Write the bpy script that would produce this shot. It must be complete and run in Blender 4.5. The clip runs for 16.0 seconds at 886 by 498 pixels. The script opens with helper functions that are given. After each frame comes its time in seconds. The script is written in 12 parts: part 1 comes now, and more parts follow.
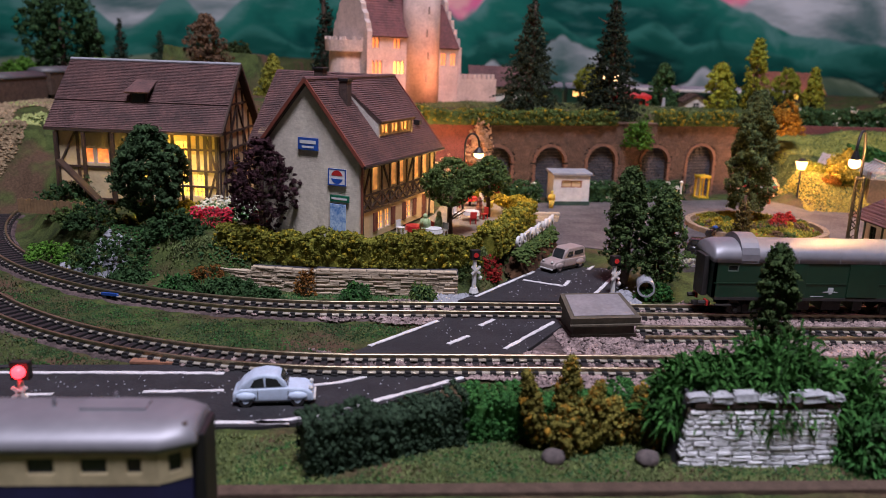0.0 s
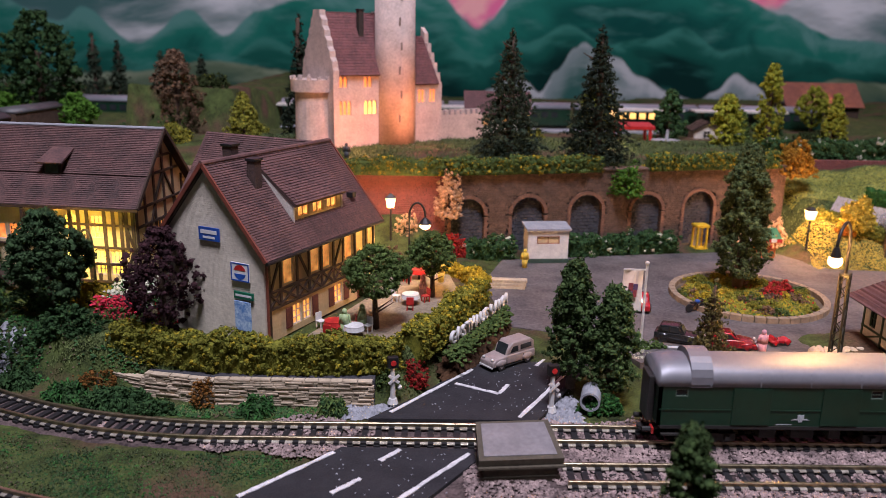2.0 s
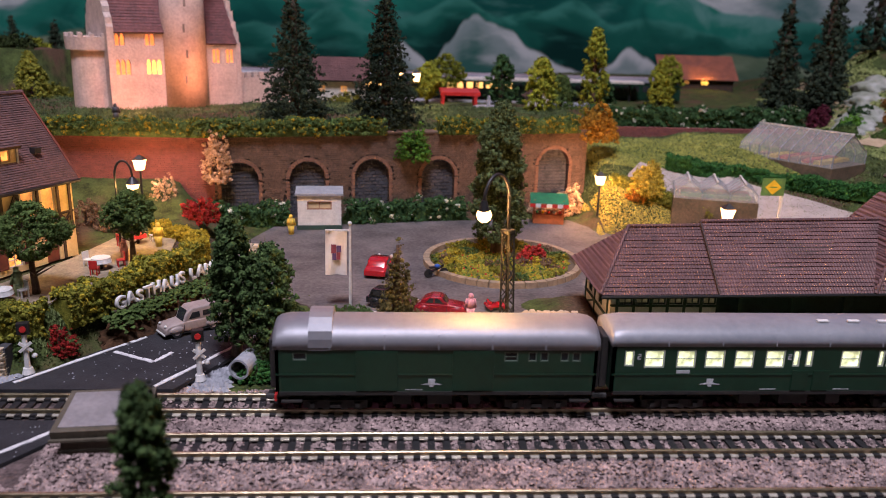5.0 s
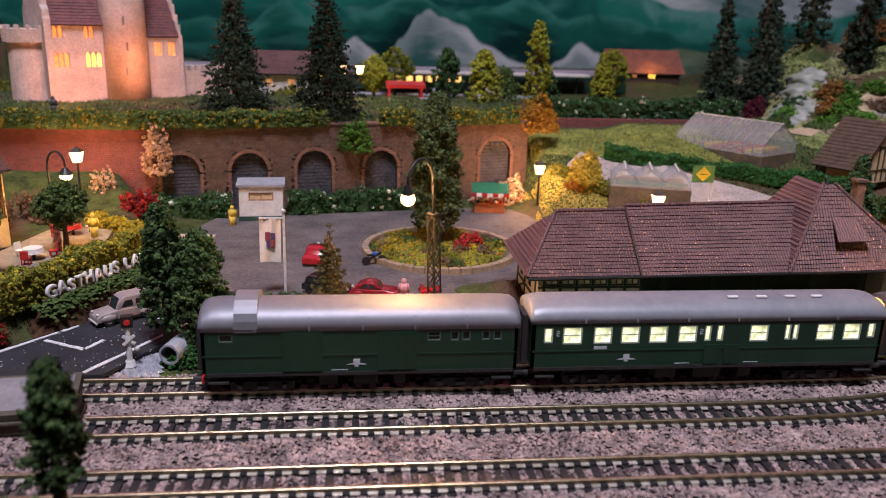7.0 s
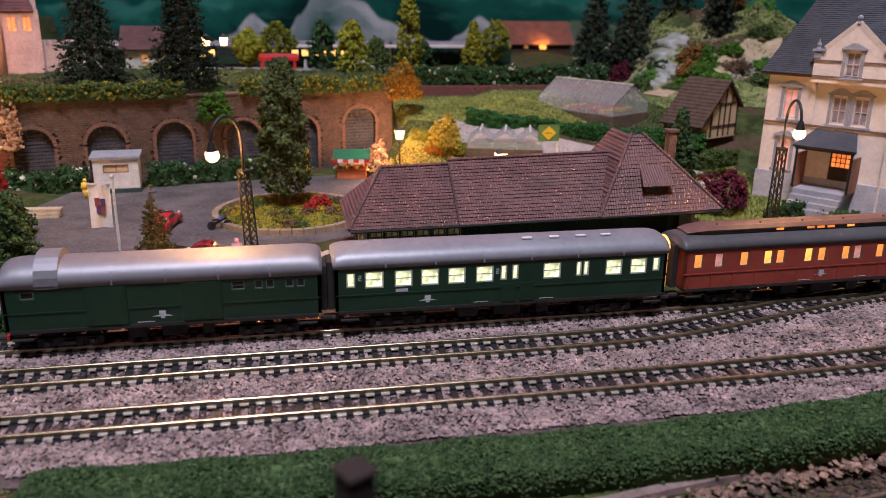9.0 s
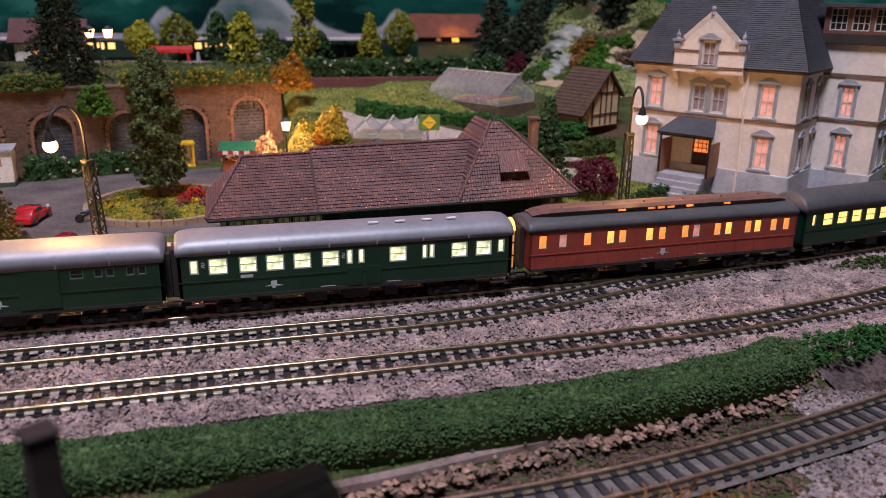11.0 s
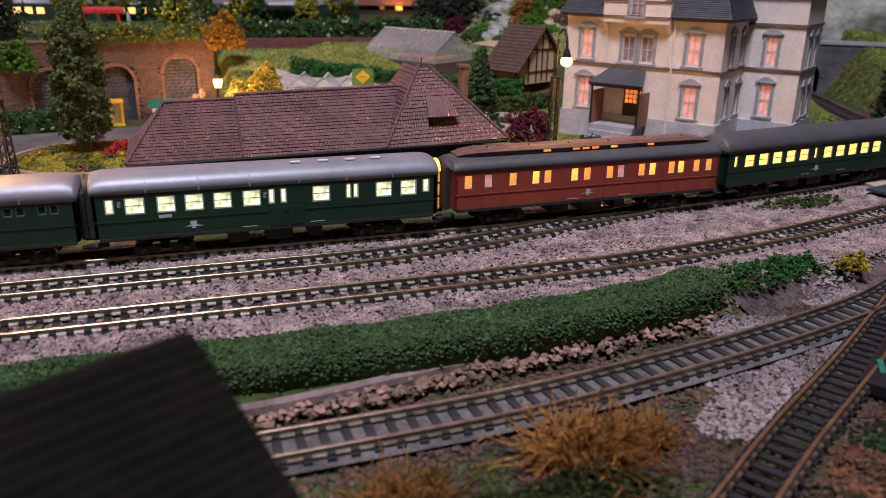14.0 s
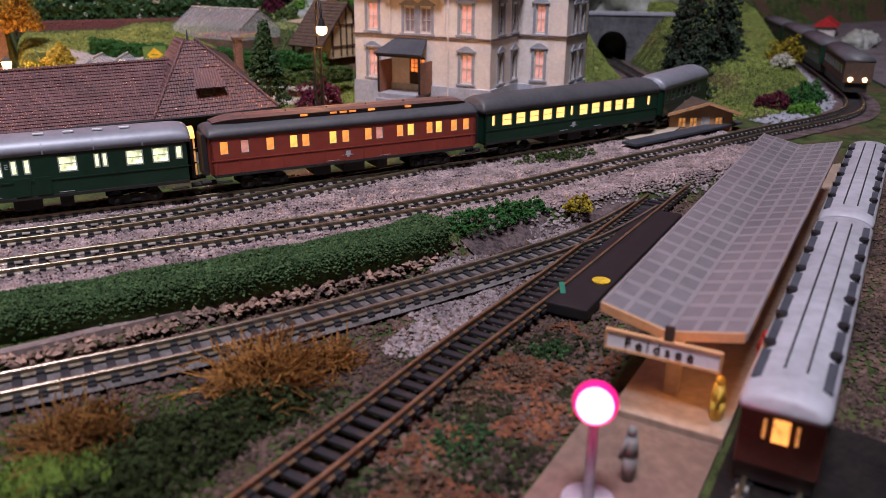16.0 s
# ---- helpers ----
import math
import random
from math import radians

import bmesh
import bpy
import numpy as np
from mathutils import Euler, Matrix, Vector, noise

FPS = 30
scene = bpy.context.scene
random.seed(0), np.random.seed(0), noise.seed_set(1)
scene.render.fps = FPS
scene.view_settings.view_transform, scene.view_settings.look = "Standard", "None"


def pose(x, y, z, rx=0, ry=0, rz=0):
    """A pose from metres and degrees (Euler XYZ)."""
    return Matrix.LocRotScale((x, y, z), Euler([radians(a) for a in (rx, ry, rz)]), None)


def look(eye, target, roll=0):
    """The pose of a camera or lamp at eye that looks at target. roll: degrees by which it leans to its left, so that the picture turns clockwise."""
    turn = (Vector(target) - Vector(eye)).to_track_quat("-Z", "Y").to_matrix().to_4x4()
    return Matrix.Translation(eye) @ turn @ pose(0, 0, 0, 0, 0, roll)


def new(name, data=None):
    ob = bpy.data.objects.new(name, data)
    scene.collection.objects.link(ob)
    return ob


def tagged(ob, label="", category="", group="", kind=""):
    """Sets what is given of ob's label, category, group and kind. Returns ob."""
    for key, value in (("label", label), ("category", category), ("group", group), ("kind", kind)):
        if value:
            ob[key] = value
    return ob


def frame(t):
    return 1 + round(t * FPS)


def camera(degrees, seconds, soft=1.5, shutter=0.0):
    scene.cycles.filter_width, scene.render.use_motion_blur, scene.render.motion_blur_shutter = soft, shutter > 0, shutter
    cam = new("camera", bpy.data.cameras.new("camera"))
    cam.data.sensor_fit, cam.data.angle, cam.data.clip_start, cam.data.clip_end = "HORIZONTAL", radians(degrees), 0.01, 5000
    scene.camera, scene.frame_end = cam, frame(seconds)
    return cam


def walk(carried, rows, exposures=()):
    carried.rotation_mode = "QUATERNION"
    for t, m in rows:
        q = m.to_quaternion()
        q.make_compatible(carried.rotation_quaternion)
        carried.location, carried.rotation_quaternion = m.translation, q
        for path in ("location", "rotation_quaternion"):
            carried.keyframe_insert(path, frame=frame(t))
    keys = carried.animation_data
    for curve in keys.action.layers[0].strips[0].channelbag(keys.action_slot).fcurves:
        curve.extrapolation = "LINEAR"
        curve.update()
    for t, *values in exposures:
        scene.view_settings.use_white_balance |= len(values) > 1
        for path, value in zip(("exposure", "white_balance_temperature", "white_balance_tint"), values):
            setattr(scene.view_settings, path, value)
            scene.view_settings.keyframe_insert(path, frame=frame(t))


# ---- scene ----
cam = camera(58.5, 16.0, soft=0.6)
cam.data.dof.use_dof, cam.data.dof.focus_distance, cam.data.dof.aperture_fstop = True, 0.30, 20.0
METRES, EYE, TILT, LEAN, TURN = 0.372, 0.0977, -14.2, -1.9, -4.0
ROWS = [
    (0.0, 0.0, 0.0, 0.0, -0.0, 0.0, 0.0),
    (0.5, 0.0103, 0.0144, 0.0154, 0.57, -0.03, -0.03),
    (1.0, 0.048, 0.046, 0.0529, 1.47, -0.24, -0.1),
    (1.5, 0.0837, 0.0815, 0.079, 2.54, -0.51, -0.06),
    (2.0, 0.126, 0.1076, 0.1092, 3.47, -0.73, 0.03),
    (2.5, 0.1906, 0.1186, 0.1174, 3.82, -0.99, 0.1),
    (3.0, 0.2747, 0.1289, 0.1092, 3.84, -1.16, 0.12),
    (3.5, 0.3248, 0.1756, 0.1013, 3.5, -1.4, 0.09),
    (4.0, 0.3566, 0.1797, 0.1013, 2.77, -1.62, 0.02),
    (4.5, 0.3687, 0.1803, 0.0941, 1.72, -1.87, 0.08),
    (5.0, 0.4013, 0.1716, 0.0851, 0.59, -2.05, 0.14),
    (7.5, 0.4423, 0.1514, 0.071, -2.72, -2.44, 1.08),
    (8.0, 0.4602, 0.1456, 0.0641, -3.69, -2.76, 1.51),
    (8.5, 0.4934, 0.1331, 0.0515, -5.03, -3.23, 2.16),
    (9.0, 0.5452, 0.1121, 0.0441, -6.7, -3.79, 2.82),
    (9.5, 0.6058, 0.091, 0.0336, -8.36, -4.15, 3.31),
    (10.0, 0.6319, 0.0824, 0.0324, -9.55, -4.31, 3.57),
    (12.5, 0.6259, 0.0826, 0.0202, -11.65, -4.55, 3.73),
    (13.0, 0.628, 0.083, 0.0135, -12.03, -4.7, 3.82),
    (13.5, 0.6329, 0.0796, 0.008, -12.74, -5.11, 4.0),
    (14.0, 0.6555, 0.0725, -0.0112, -14.08, -5.96, 4.38),
    (14.5, 0.6784, 0.0586, -0.0503, -16.07, -6.78, 4.92),
    (15.0, 0.7012, 0.0238, -0.0565, -18.53, -7.33, 5.58),
    (15.5, 0.748, -0.0188, -0.0528, -20.76, -7.61, 6.27),
    (16.0, 0.7703, -0.0163, -0.0481, -21.97, -7.78, 6.85),
]
walk(cam, [(t, pose(0, 0, EYE, TILT, LEAN, TURN) @ pose(METRES * x, METRES * y, METRES * z, 90 + pitch, roll, yaw)) for t, x, y, z, yaw, pitch, roll in ROWS], [(0.0, 0.08), (3.5, 0.04), (8.0, -0.04), (12.5, -0.08), (16.0, 0.02)])

# ---- world and light ----
U = 0.01  # the place is laid out in centimetres; meshes are scaled to metres
world = bpy.data.worlds.new("room_air")
world.use_nodes = True
world.node_tree.nodes["Background"].inputs[0].default_value = (0.55, 0.50, 0.62, 1)
world.node_tree.nodes["Background"].inputs[1].default_value = 0.012
scene.world = world


def area_lamp(name, x, y, z, tx, ty, tz, size, watts, colour):
    data = bpy.data.lights.new(name, "AREA")
    data.shape, data.size, data.energy, data.color = "DISK", size, watts, colour
    ob = new(name, data)
    ob.matrix_world = look((x * U, y * U, z * U), (tx * U, ty * U, tz * U))
    return ob


LAMPS = 5.2  # strength of the model lamps


def bulb(x, y, z, watts, colour=(1.0, 0.50, 0.18), size=0.10):
    data = bpy.data.lights.new("bulb_light", "POINT")
    data.energy, data.color, data.shadow_soft_size = watts * LAMPS, colour, size * U
    ob = new("bulb_light", data)
    ob.location = (x * U, y * U, z * U)
    return ob


area_lamp("ceiling_lamp_light", 10, -22, 148, 24, 38, 0, 0.42, 31.5, (0.95, 0.90, 1.08))

# ---- building helpers ----


def thing(name, x=0, y=0, z=0, rz=0, label="", category="", group="", kind=""):
    ob = new(name)
    ob.empty_display_size = 0.005
    ob.matrix_basis = pose(x * U, y * U, z * U, 0, 0, rz)
    return tagged(ob, label, category, group, kind)


def finish(me, material, smooth=False):
    if material is not None:
        me.materials.append(material)
    if smooth:
        me.polygons.foreach_set("use_smooth", [True] * len(me.polygons))
    me.update()
    return me


def part(name, bm, material, parent=None, label="", smooth=False, at=None):
    """One bmesh (in centimetres) as one mesh object, under a thing or a part."""
    bm.transform(Matrix.Scale(U, 4))
    me = bpy.data.meshes.new(name)
    bm.to_mesh(me)
    bm.free()
    ob = new(name, finish(me, material, smooth))
    ob.parent = parent
    if at is not None:
        ob.matrix_basis = at
    return tagged(ob, label) if label else ob


def part_np(name, verts, faces, material, parent=None, label="", smooth=False):
    me = bpy.data.meshes.new(name)
    me.from_pydata([tuple(v) for v in (np.asarray(verts) * U).tolist()], [], faces)
    ob = new(name, finish(me, material, smooth))
    ob.parent = parent
    return tagged(ob, label) if label else ob


def P(x, y, z, rx=0, ry=0, rz=0):
    return pose(x * U, y * U, z * U, rx, ry, rz)


def box(x0, y0, z0, x1, y1, z1, bevel=0.0, bm=None):
    b = bmesh.new()
    bmesh.ops.create_cube(b, size=1.0)
    for v in b.verts:
        v.co = Vector((x0 + (v.co.x + 0.5) * (x1 - x0), y0 + (v.co.y + 0.5) * (y1 - y0), z0 + (v.co.z + 0.5) * (z1 - z0)))
    if bevel > 0:
        bmesh.ops.bevel(b, geom=list(b.edges), offset=bevel, segments=2, affect="EDGES", profile=0.6)
    return join(bm, b)


def join(bm, b):
    if bm is None:
        return b
    b.verts.index_update()
    vs = [bm.verts.new(v.co) for v in b.verts]
    for f in b.faces:
        bm.faces.new([vs[v.index] for v in f.verts])
    b.free()
    return bm


def turned(b, m, bm=None):
    b.transform(m)
    return join(bm, b)


def cone(r0, r1, h, x=0, y=0, z=0, seg=16, m=None, bm=None, caps=True):
    b = bmesh.new()
    bmesh.ops.create_cone(b, cap_ends=caps, segments=seg, radius1=r0, radius2=r1, depth=h)
    b.transform(Matrix.Translation((0, 0, h / 2)))
    if m is not None:
        b.transform(m)
    b.transform(Matrix.Translation((x, y, z)))
    return join(bm, b)


def ball(r, x=0, y=0, z=0, sub=2, sz=1.0, bm=None):
    b = bmesh.new()
    bmesh.ops.create_icosphere(b, subdivisions=sub, radius=r)
    b.transform(Matrix.Translation((x, y, z)) @ Matrix.Diagonal((1, 1, sz, 1)))
    return join(bm, b)


def prism(outline, depth, m=None, bm=None):
    """A flat outline in x and z, from y = 0 back to y = depth."""
    b = bmesh.new()
    front = [b.verts.new((x, 0, z)) for x, z in outline]
    back = [b.verts.new((x, depth, z)) for x, z in outline]
    n = len(outline)
    b.faces.new(front)
    b.faces.new(back[::-1])
    for k in range(n):
        b.faces.new((front[k], back[k], back[(k + 1) % n], front[(k + 1) % n]))
    bmesh.ops.recalc_face_normals(b, faces=b.faces)
    if m is not None:
        b.transform(m)
    return join(bm, b)


def beam(p, q, w, d, bm=None, up=(0, 0, 1)):
    """A bar from p to q, w wide and d deep."""
    p, q = Vector(p), Vector(q)
    length = (q - p).length
    b = box(-w / 2, -d / 2, 0, w / 2, d / 2, length)
    b.transform(Matrix.Translation(p) @ (q - p).to_track_quat("Z", "Y").to_matrix().to_4x4())
    return join(bm, b)


def sweep(points, profile, closed=False):
    """A profile (side, up) drawn along points on the plan."""
    pts = [Vector(p) for p in points]
    verts, faces, n = [], [], len(profile)
    for k, p in enumerate(pts):
        d = (pts[min(k + 1, len(pts) - 1)] - pts[max(k - 1, 0)])
        d.z = 0
        d.normalize()
        side = Vector((-d.y, d.x, 0))
        for s, u in profile:
            verts.append(p + side * s + Vector((0, 0, u)))
    for k in range(len(pts) - 1):
        for j in range(n):
            a, b = k * n + j, k * n + (j + 1) % n
            faces.append((a, b, b + n, a + n))
    faces.append(tuple(range(n))[::-1])
    faces.append(tuple(range((len(pts) - 1) * n, len(pts) * n)))
    return verts, faces


def smooth(e0, e1, v):
    t = np.clip((v - e0) / (e1 - e0), 0, 1)
    return t * t * (3 - 2 * t)


# ---- materials ----


def mat(name, colour, rough=0.7, metal=0.0, colour2=None, scale=300.0, bump=0.0, fine=None, amount=0.6, spread=0.0, detail=4.0, glow=None, strength=0.0, sheen=0.5, coat=0.0, stretch=None, mottle=0.0):
    """Paint, plastic, stone or foliage: two tones mixed by noise at two scales, with a fine relief and a hue spread from piece to piece."""
    m = bpy.data.materials.new(name)
    m.use_nodes = True
    nt = m.node_tree
    b = nt.nodes["Principled BSDF"]
    b.inputs["Roughness"].default_value = rough
    b.inputs["Metallic"].default_value = metal
    b.inputs["Specular IOR Level"].default_value = sheen
    b.inputs["Coat Weight"].default_value = coat
    co = nt.nodes.new("ShaderNodeTexCoord")
    src = co.outputs["Object"]
    if stretch:
        mp = nt.nodes.new("ShaderNodeMapping")
        mp.inputs["Scale"].default_value = stretch
        nt.links.new(src, mp.inputs["Vector"])
        src = mp.outputs["Vector"]
    n1 = nt.nodes.new("ShaderNodeTexNoise")
    n1.inputs["Scale"].default_value = scale
    n1.inputs["Detail"].default_value = detail
    n1.inputs["Roughness"].default_value = 0.65
    nt.links.new(src, n1.inputs["Vector"])
    n2 = nt.nodes.new("ShaderNodeTexNoise")
    n2.inputs["Scale"].default_value = fine or scale * 6
    n2.inputs["Detail"].default_value = 3.0
    nt.links.new(src, n2.inputs["Vector"])
    c2 = colour2 or tuple(c * 0.62 for c in colour)
    ramp = nt.nodes.new("ShaderNodeValToRGB")
    ramp.color_ramp.elements[0].position, ramp.color_ramp.elements[1].position = 0.5 - 0.25 * amount, 0.5 + 0.25 * amount
    ramp.color_ramp.elements[0].color, ramp.color_ramp.elements[1].color = (*c2, 1), (*colour, 1)
    mix = nt.nodes.new("ShaderNodeMath")
    mix.operation = "MULTIPLY_ADD"
    nt.links.new(n2.outputs["Fac"], mix.inputs[0])
    mix.inputs[1].default_value = 0.45
    sub = nt.nodes.new("ShaderNodeMath")
    sub.operation = "MULTIPLY_ADD"
    nt.links.new(n1.outputs["Fac"], sub.inputs[0])
    sub.inputs[1].default_value, sub.inputs[2].default_value = 0.75, -0.1
    nt.links.new(sub.outputs[0], mix.inputs[2])
    nt.links.new(mix.outputs[0], ramp.inputs["Fac"])
    out = ramp.outputs["Color"]
    if spread > 0:
        info = nt.nodes.new("ShaderNodeObjectInfo")
        geo = nt.nodes.new("ShaderNodeNewGeometry")
        add = nt.nodes.new("ShaderNodeMath")
        add.operation = "ADD"
        nt.links.new(info.outputs["Random"], add.inputs[0])
        nt.links.new(geo.outputs["Random Per Island"], add.inputs[1])
        hsv = nt.nodes.new("ShaderNodeHueSaturation")
        mr = nt.nodes.new("ShaderNodeMapRange")
        mr.inputs["From Max"].default_value = 2.0
        mr.inputs["To Min"].default_value, mr.inputs["To Max"].default_value = 1 - spread, 1 + spread
        nt.links.new(add.outputs[0], mr.inputs["Value"])
        nt.links.new(mr.outputs["Result"], hsv.inputs["Value"])
        nt.links.new(out, hsv.inputs["Color"])
        out = hsv.outputs["Color"]
    nt.links.new(out, b.inputs["Base Color"])
    if bump > 0:
        bp = nt.nodes.new("ShaderNodeBump")
        bp.inputs["Strength"].default_value = min(bump, 1.0)
        bp.inputs["Distance"].default_value = 0.0004
        nt.links.new(n2.outputs["Fac"], bp.inputs["Height"])
        nt.links.new(bp.outputs["Normal"], b.inputs["Normal"])
    if glow:
        lit = nt.nodes.new("ShaderNodeValToRGB")
        lit.color_ramp.elements[0].position, lit.color_ramp.elements[1].position = 0.36, 0.60
        lit.color_ramp.elements[0].color, lit.color_ramp.elements[1].color = (*(g * (1 - mottle) for g in glow), 1), (*glow, 1)
        nt.links.new(n1.outputs["Fac"], lit.inputs["Fac"])
        nt.links.new(lit.outputs["Color"], b.inputs["Emission Color"])
        b.inputs["Emission Strength"].default_value = strength
    return m


def glass(name, colour=(0.9, 0.95, 0.95), rough=0.05, alpha=0.25):
    m = bpy.data.materials.new(name)
    m.use_nodes = True
    b = m.node_tree.nodes["Principled BSDF"]
    b.inputs["Base Color"].default_value = (*colour, 1)
    b.inputs["Roughness"].default_value = rough
    b.inputs["Alpha"].default_value = alpha
    return m


M = {}
M["grass"] = mat("static_grass", (0.07, 0.10, 0.03), 0.95, colour2=(0.035, 0.05, 0.025), scale=90, fine=900, bump=0.9)
M["soil"] = mat("brown_soil", (0.16, 0.11, 0.07), 0.95, colour2=(0.06, 0.05, 0.03), scale=80, fine=700, bump=0.9)
M["asphalt"] = mat("asphalt_sheet", (0.024, 0.024, 0.029), 0.85, colour2=(0.009, 0.009, 0.012), scale=120, fine=1500, bump=0.5)
M["plaza"] = mat("grey_plaza", (0.145, 0.128, 0.130), 0.85, colour2=(0.052, 0.047, 0.049), scale=55, fine=600, bump=0.5)
M["white_line"] = mat("white_road_paint", (0.75, 0.75, 0.76), 0.7, colour2=(0.45, 0.45, 0.47), scale=400, bump=0.3)
M["ballast"] = mat("pink_grey_ballast", (0.41, 0.31, 0.292), 0.9, colour2=(0.10, 0.075, 0.075), scale=160, fine=900, bump=0.6, spread=0.45)
M["ballast_bed"] = mat("ballast_bed", (0.16, 0.125, 0.12), 0.95, scale=300, fine=1200, bump=0.8)
M["rail"] = mat("nickel_silver_rail", (0.46, 0.40, 0.27), 0.32, metal=0.85, colour2=(0.22, 0.18, 0.11), scale=120, fine=900)
M["rail_foot"] = mat("pale_nickel_rail_foot", (0.66, 0.62, 0.54), 0.38, metal=0.6, colour2=(0.36, 0.32, 0.26), scale=90, fine=700)
M["sleeper_grey"] = mat("weathered_grey_sleeper", (0.030, 0.030, 0.032), 0.7, colour2=(0.014, 0.014, 0.015), scale=120)
M["sleeper"] = mat("black_plastic_sleeper", (0.02, 0.02, 0.022), 0.55, scale=300)
M["roof"] = mat("dark_red_brown_roof", (0.158, 0.080, 0.074), 0.62, colour2=(0.062, 0.038, 0.038), scale=110, fine=900, bump=0.3, spread=0.22)
M["cream"] = mat("cream_plaster", (0.62, 0.50, 0.30), 0.85, colour2=(0.5, 0.38, 0.22), scale=150, bump=0.3)
M["timber"] = mat("dark_brown_timber", (0.055, 0.030, 0.020), 0.8, colour2=(0.028, 0.017, 0.012), scale=250, bump=0.4)
M["shingle"] = mat("pale_grey_shingle", (0.68, 0.62, 0.52), 0.8, colour2=(0.52, 0.47, 0.39), scale=130, bump=0.3, spread=0.08)
M["castle"] = mat("pale_castle_stone", (0.64, 0.50, 0.46), 0.88, colour2=(0.42, 0.33, 0.30), scale=110, fine=700, bump=0.4)
M["brick"] = mat("brown_brick", (0.185, 0.110, 0.075), 0.88, colour2=(0.085, 0.056, 0.042), scale=160, fine=900, bump=0.5, spread=0.25)
M["brick_bed"] = mat("dark_mortar", (0.045, 0.034, 0.028), 0.92, scale=200, bump=0.4)
M["brick_arch"] = mat("orange_brick_arch", (0.33, 0.15, 0.085), 0.85, colour2=(0.20, 0.095, 0.06), scale=160, bump=0.4, spread=0.2)
M["brick_dark"] = mat("slate_blue_brick", (0.075, 0.075, 0.088), 0.8, colour2=(0.035, 0.035, 0.042), scale=160, bump=0.4, spread=0.2)
M["green_coach"] = mat("dark_green_coach_paint", (0.009, 0.040, 0.022), 0.33, colour2=(0.006, 0.028, 0.015), scale=60)
M["red_coach"] = mat("brick_red_coach_paint", (0.30, 0.055, 0.035), 0.42, colour2=(0.22, 0.04, 0.028), scale=60)
M["silver"] = mat("silver_roof_paint", (0.25, 0.25, 0.275), 0.50, metal=0.45, colour2=(0.21, 0.21, 0.235), scale=70)
M["black"] = mat("black_plastic", (0.012, 0.012, 0.013), 0.5, scale=200)
M["white"] = mat("white_plastic", (0.72, 0.71, 0.70), 0.6, colour2=(0.5, 0.5, 0.5), scale=200)
M["villa"] = mat("cream_villa_plaster", (0.80, 0.73, 0.67), 0.85, colour2=(0.64, 0.57, 0.51), scale=90, bump=0.2)
M["slate"] = mat("blue_grey_slate", (0.060, 0.066, 0.080), 0.6, colour2=(0.036, 0.040, 0.050), scale=60, bump=0.3, spread=0.1)

# ---- ground ----


def arc(cx, cy, r, a0, a1, n=24):
    return [(cx + r * math.cos(radians(a0 + (a1 - a0) * k / n)), cy + r * math.sin(radians(a0 + (a1 - a0) * k / n))) for k in range(n + 1)]


def glide(points, step=0.5):
    """Points at even steps along a smooth line through the given ones."""
    p = np.array(points, float)
    t = np.arange(len(p))
    ts = np.linspace(0, len(p) - 1, 40 * len(p))
    q = np.empty((len(ts), 2))
    k = np.clip(ts.astype(int), 0, len(p) - 2)
    f = (ts - k)[:, None]
    p0, p1, p2, p3 = p[np.maximum(k - 1, 0)], p[k], p[k + 1], p[np.minimum(k + 2, len(p) - 1)]
    q = 0.5 * (2 * p1 + (p2 - p0) * f + (2 * p0 - 5 * p1 + 4 * p2 - p3) * f**2 + (3 * p1 - p0 - 3 * p2 + p3) * f**3)
    d = np.concatenate([[0], np.cumsum(np.hypot(*np.diff(q, axis=0).T))])
    s = np.arange(0, d[-1], step)
    return np.stack([np.interp(s, d, q[:, 0]), np.interp(s, d, q[:, 1])], 1)


LINE_A = glide(arc(-1.5, 47.1, 19.2, 190, 270, 30) + [(4, 27.9), (12, 27.87), (20, 27.85), (30, 27.85), (38, 27.95), (44, 28.2), (50, 28.9), (56, 29.9), (61, 31.6), (65, 34.6), (68, 40), (71.5, 47), (75.5, 55), (78, 60)])
LINE_B = glide([(9.0, 25.45), (16, 25.45), (24, 25.42), (30, 25.42), (33.5, 25.75), (37, 26.6), (40, 27.35), (43, 27.95)])
LINE_C = glide(arc(-0.5, 41.85, 19.2, 195, 270, 30) + [(4, 22.65), (12, 22.6), (20, 22.55), (28, 22.5), (34, 22.5), (40, 22.7), (46, 23.5), (52, 24.8), (58, 26.0), (64, 27.2), (70, 28.2), (74, 29.6), (78, 32.6), (83, 38), (88, 43.6), (97, 54.2), (108, 68.5)])
LINE_S1 = glide([(17, 15.9), (22, 15.85), (27, 15.9), (32, 16.1), (37.5, 16.85), (42, 17.7), (46, 18.8), (50, 20.7)])
LINE_S2 = glide([(24, 4.6), (28, 7.2), (31.2, 9.2), (34, 10.9), (37.2, 12.9), (41.9, 15.6), (48.3, 19.5), (54, 22.9), (60, 26.0), (64, 27.1), (68, 27.9)])


def near(x, y, line):
    """The distance on the plan from grid points to a line of points."""
    d = np.full(x.shape, 1e9)
    for px, py in line[::3]:
        d = np.minimum(d, np.hypot(x - px, y - py))
    return d


def wall_y(x):
    """The foot of the arcade wall on the plan."""
    return np.where(x < 8, 49.5, 49.5 + (x - 8) * 0.225)


def rough(x, y, s, a):
    return a * (np.sin(x * s + 1.3 * np.sin(y * s * 0.7)) * np.cos(y * s * 1.1 + np.sin(x * s * 0.6)) + 0.5 * np.sin(x * s * 2.3 + 2) * np.sin(y * s * 2.7 + 1))


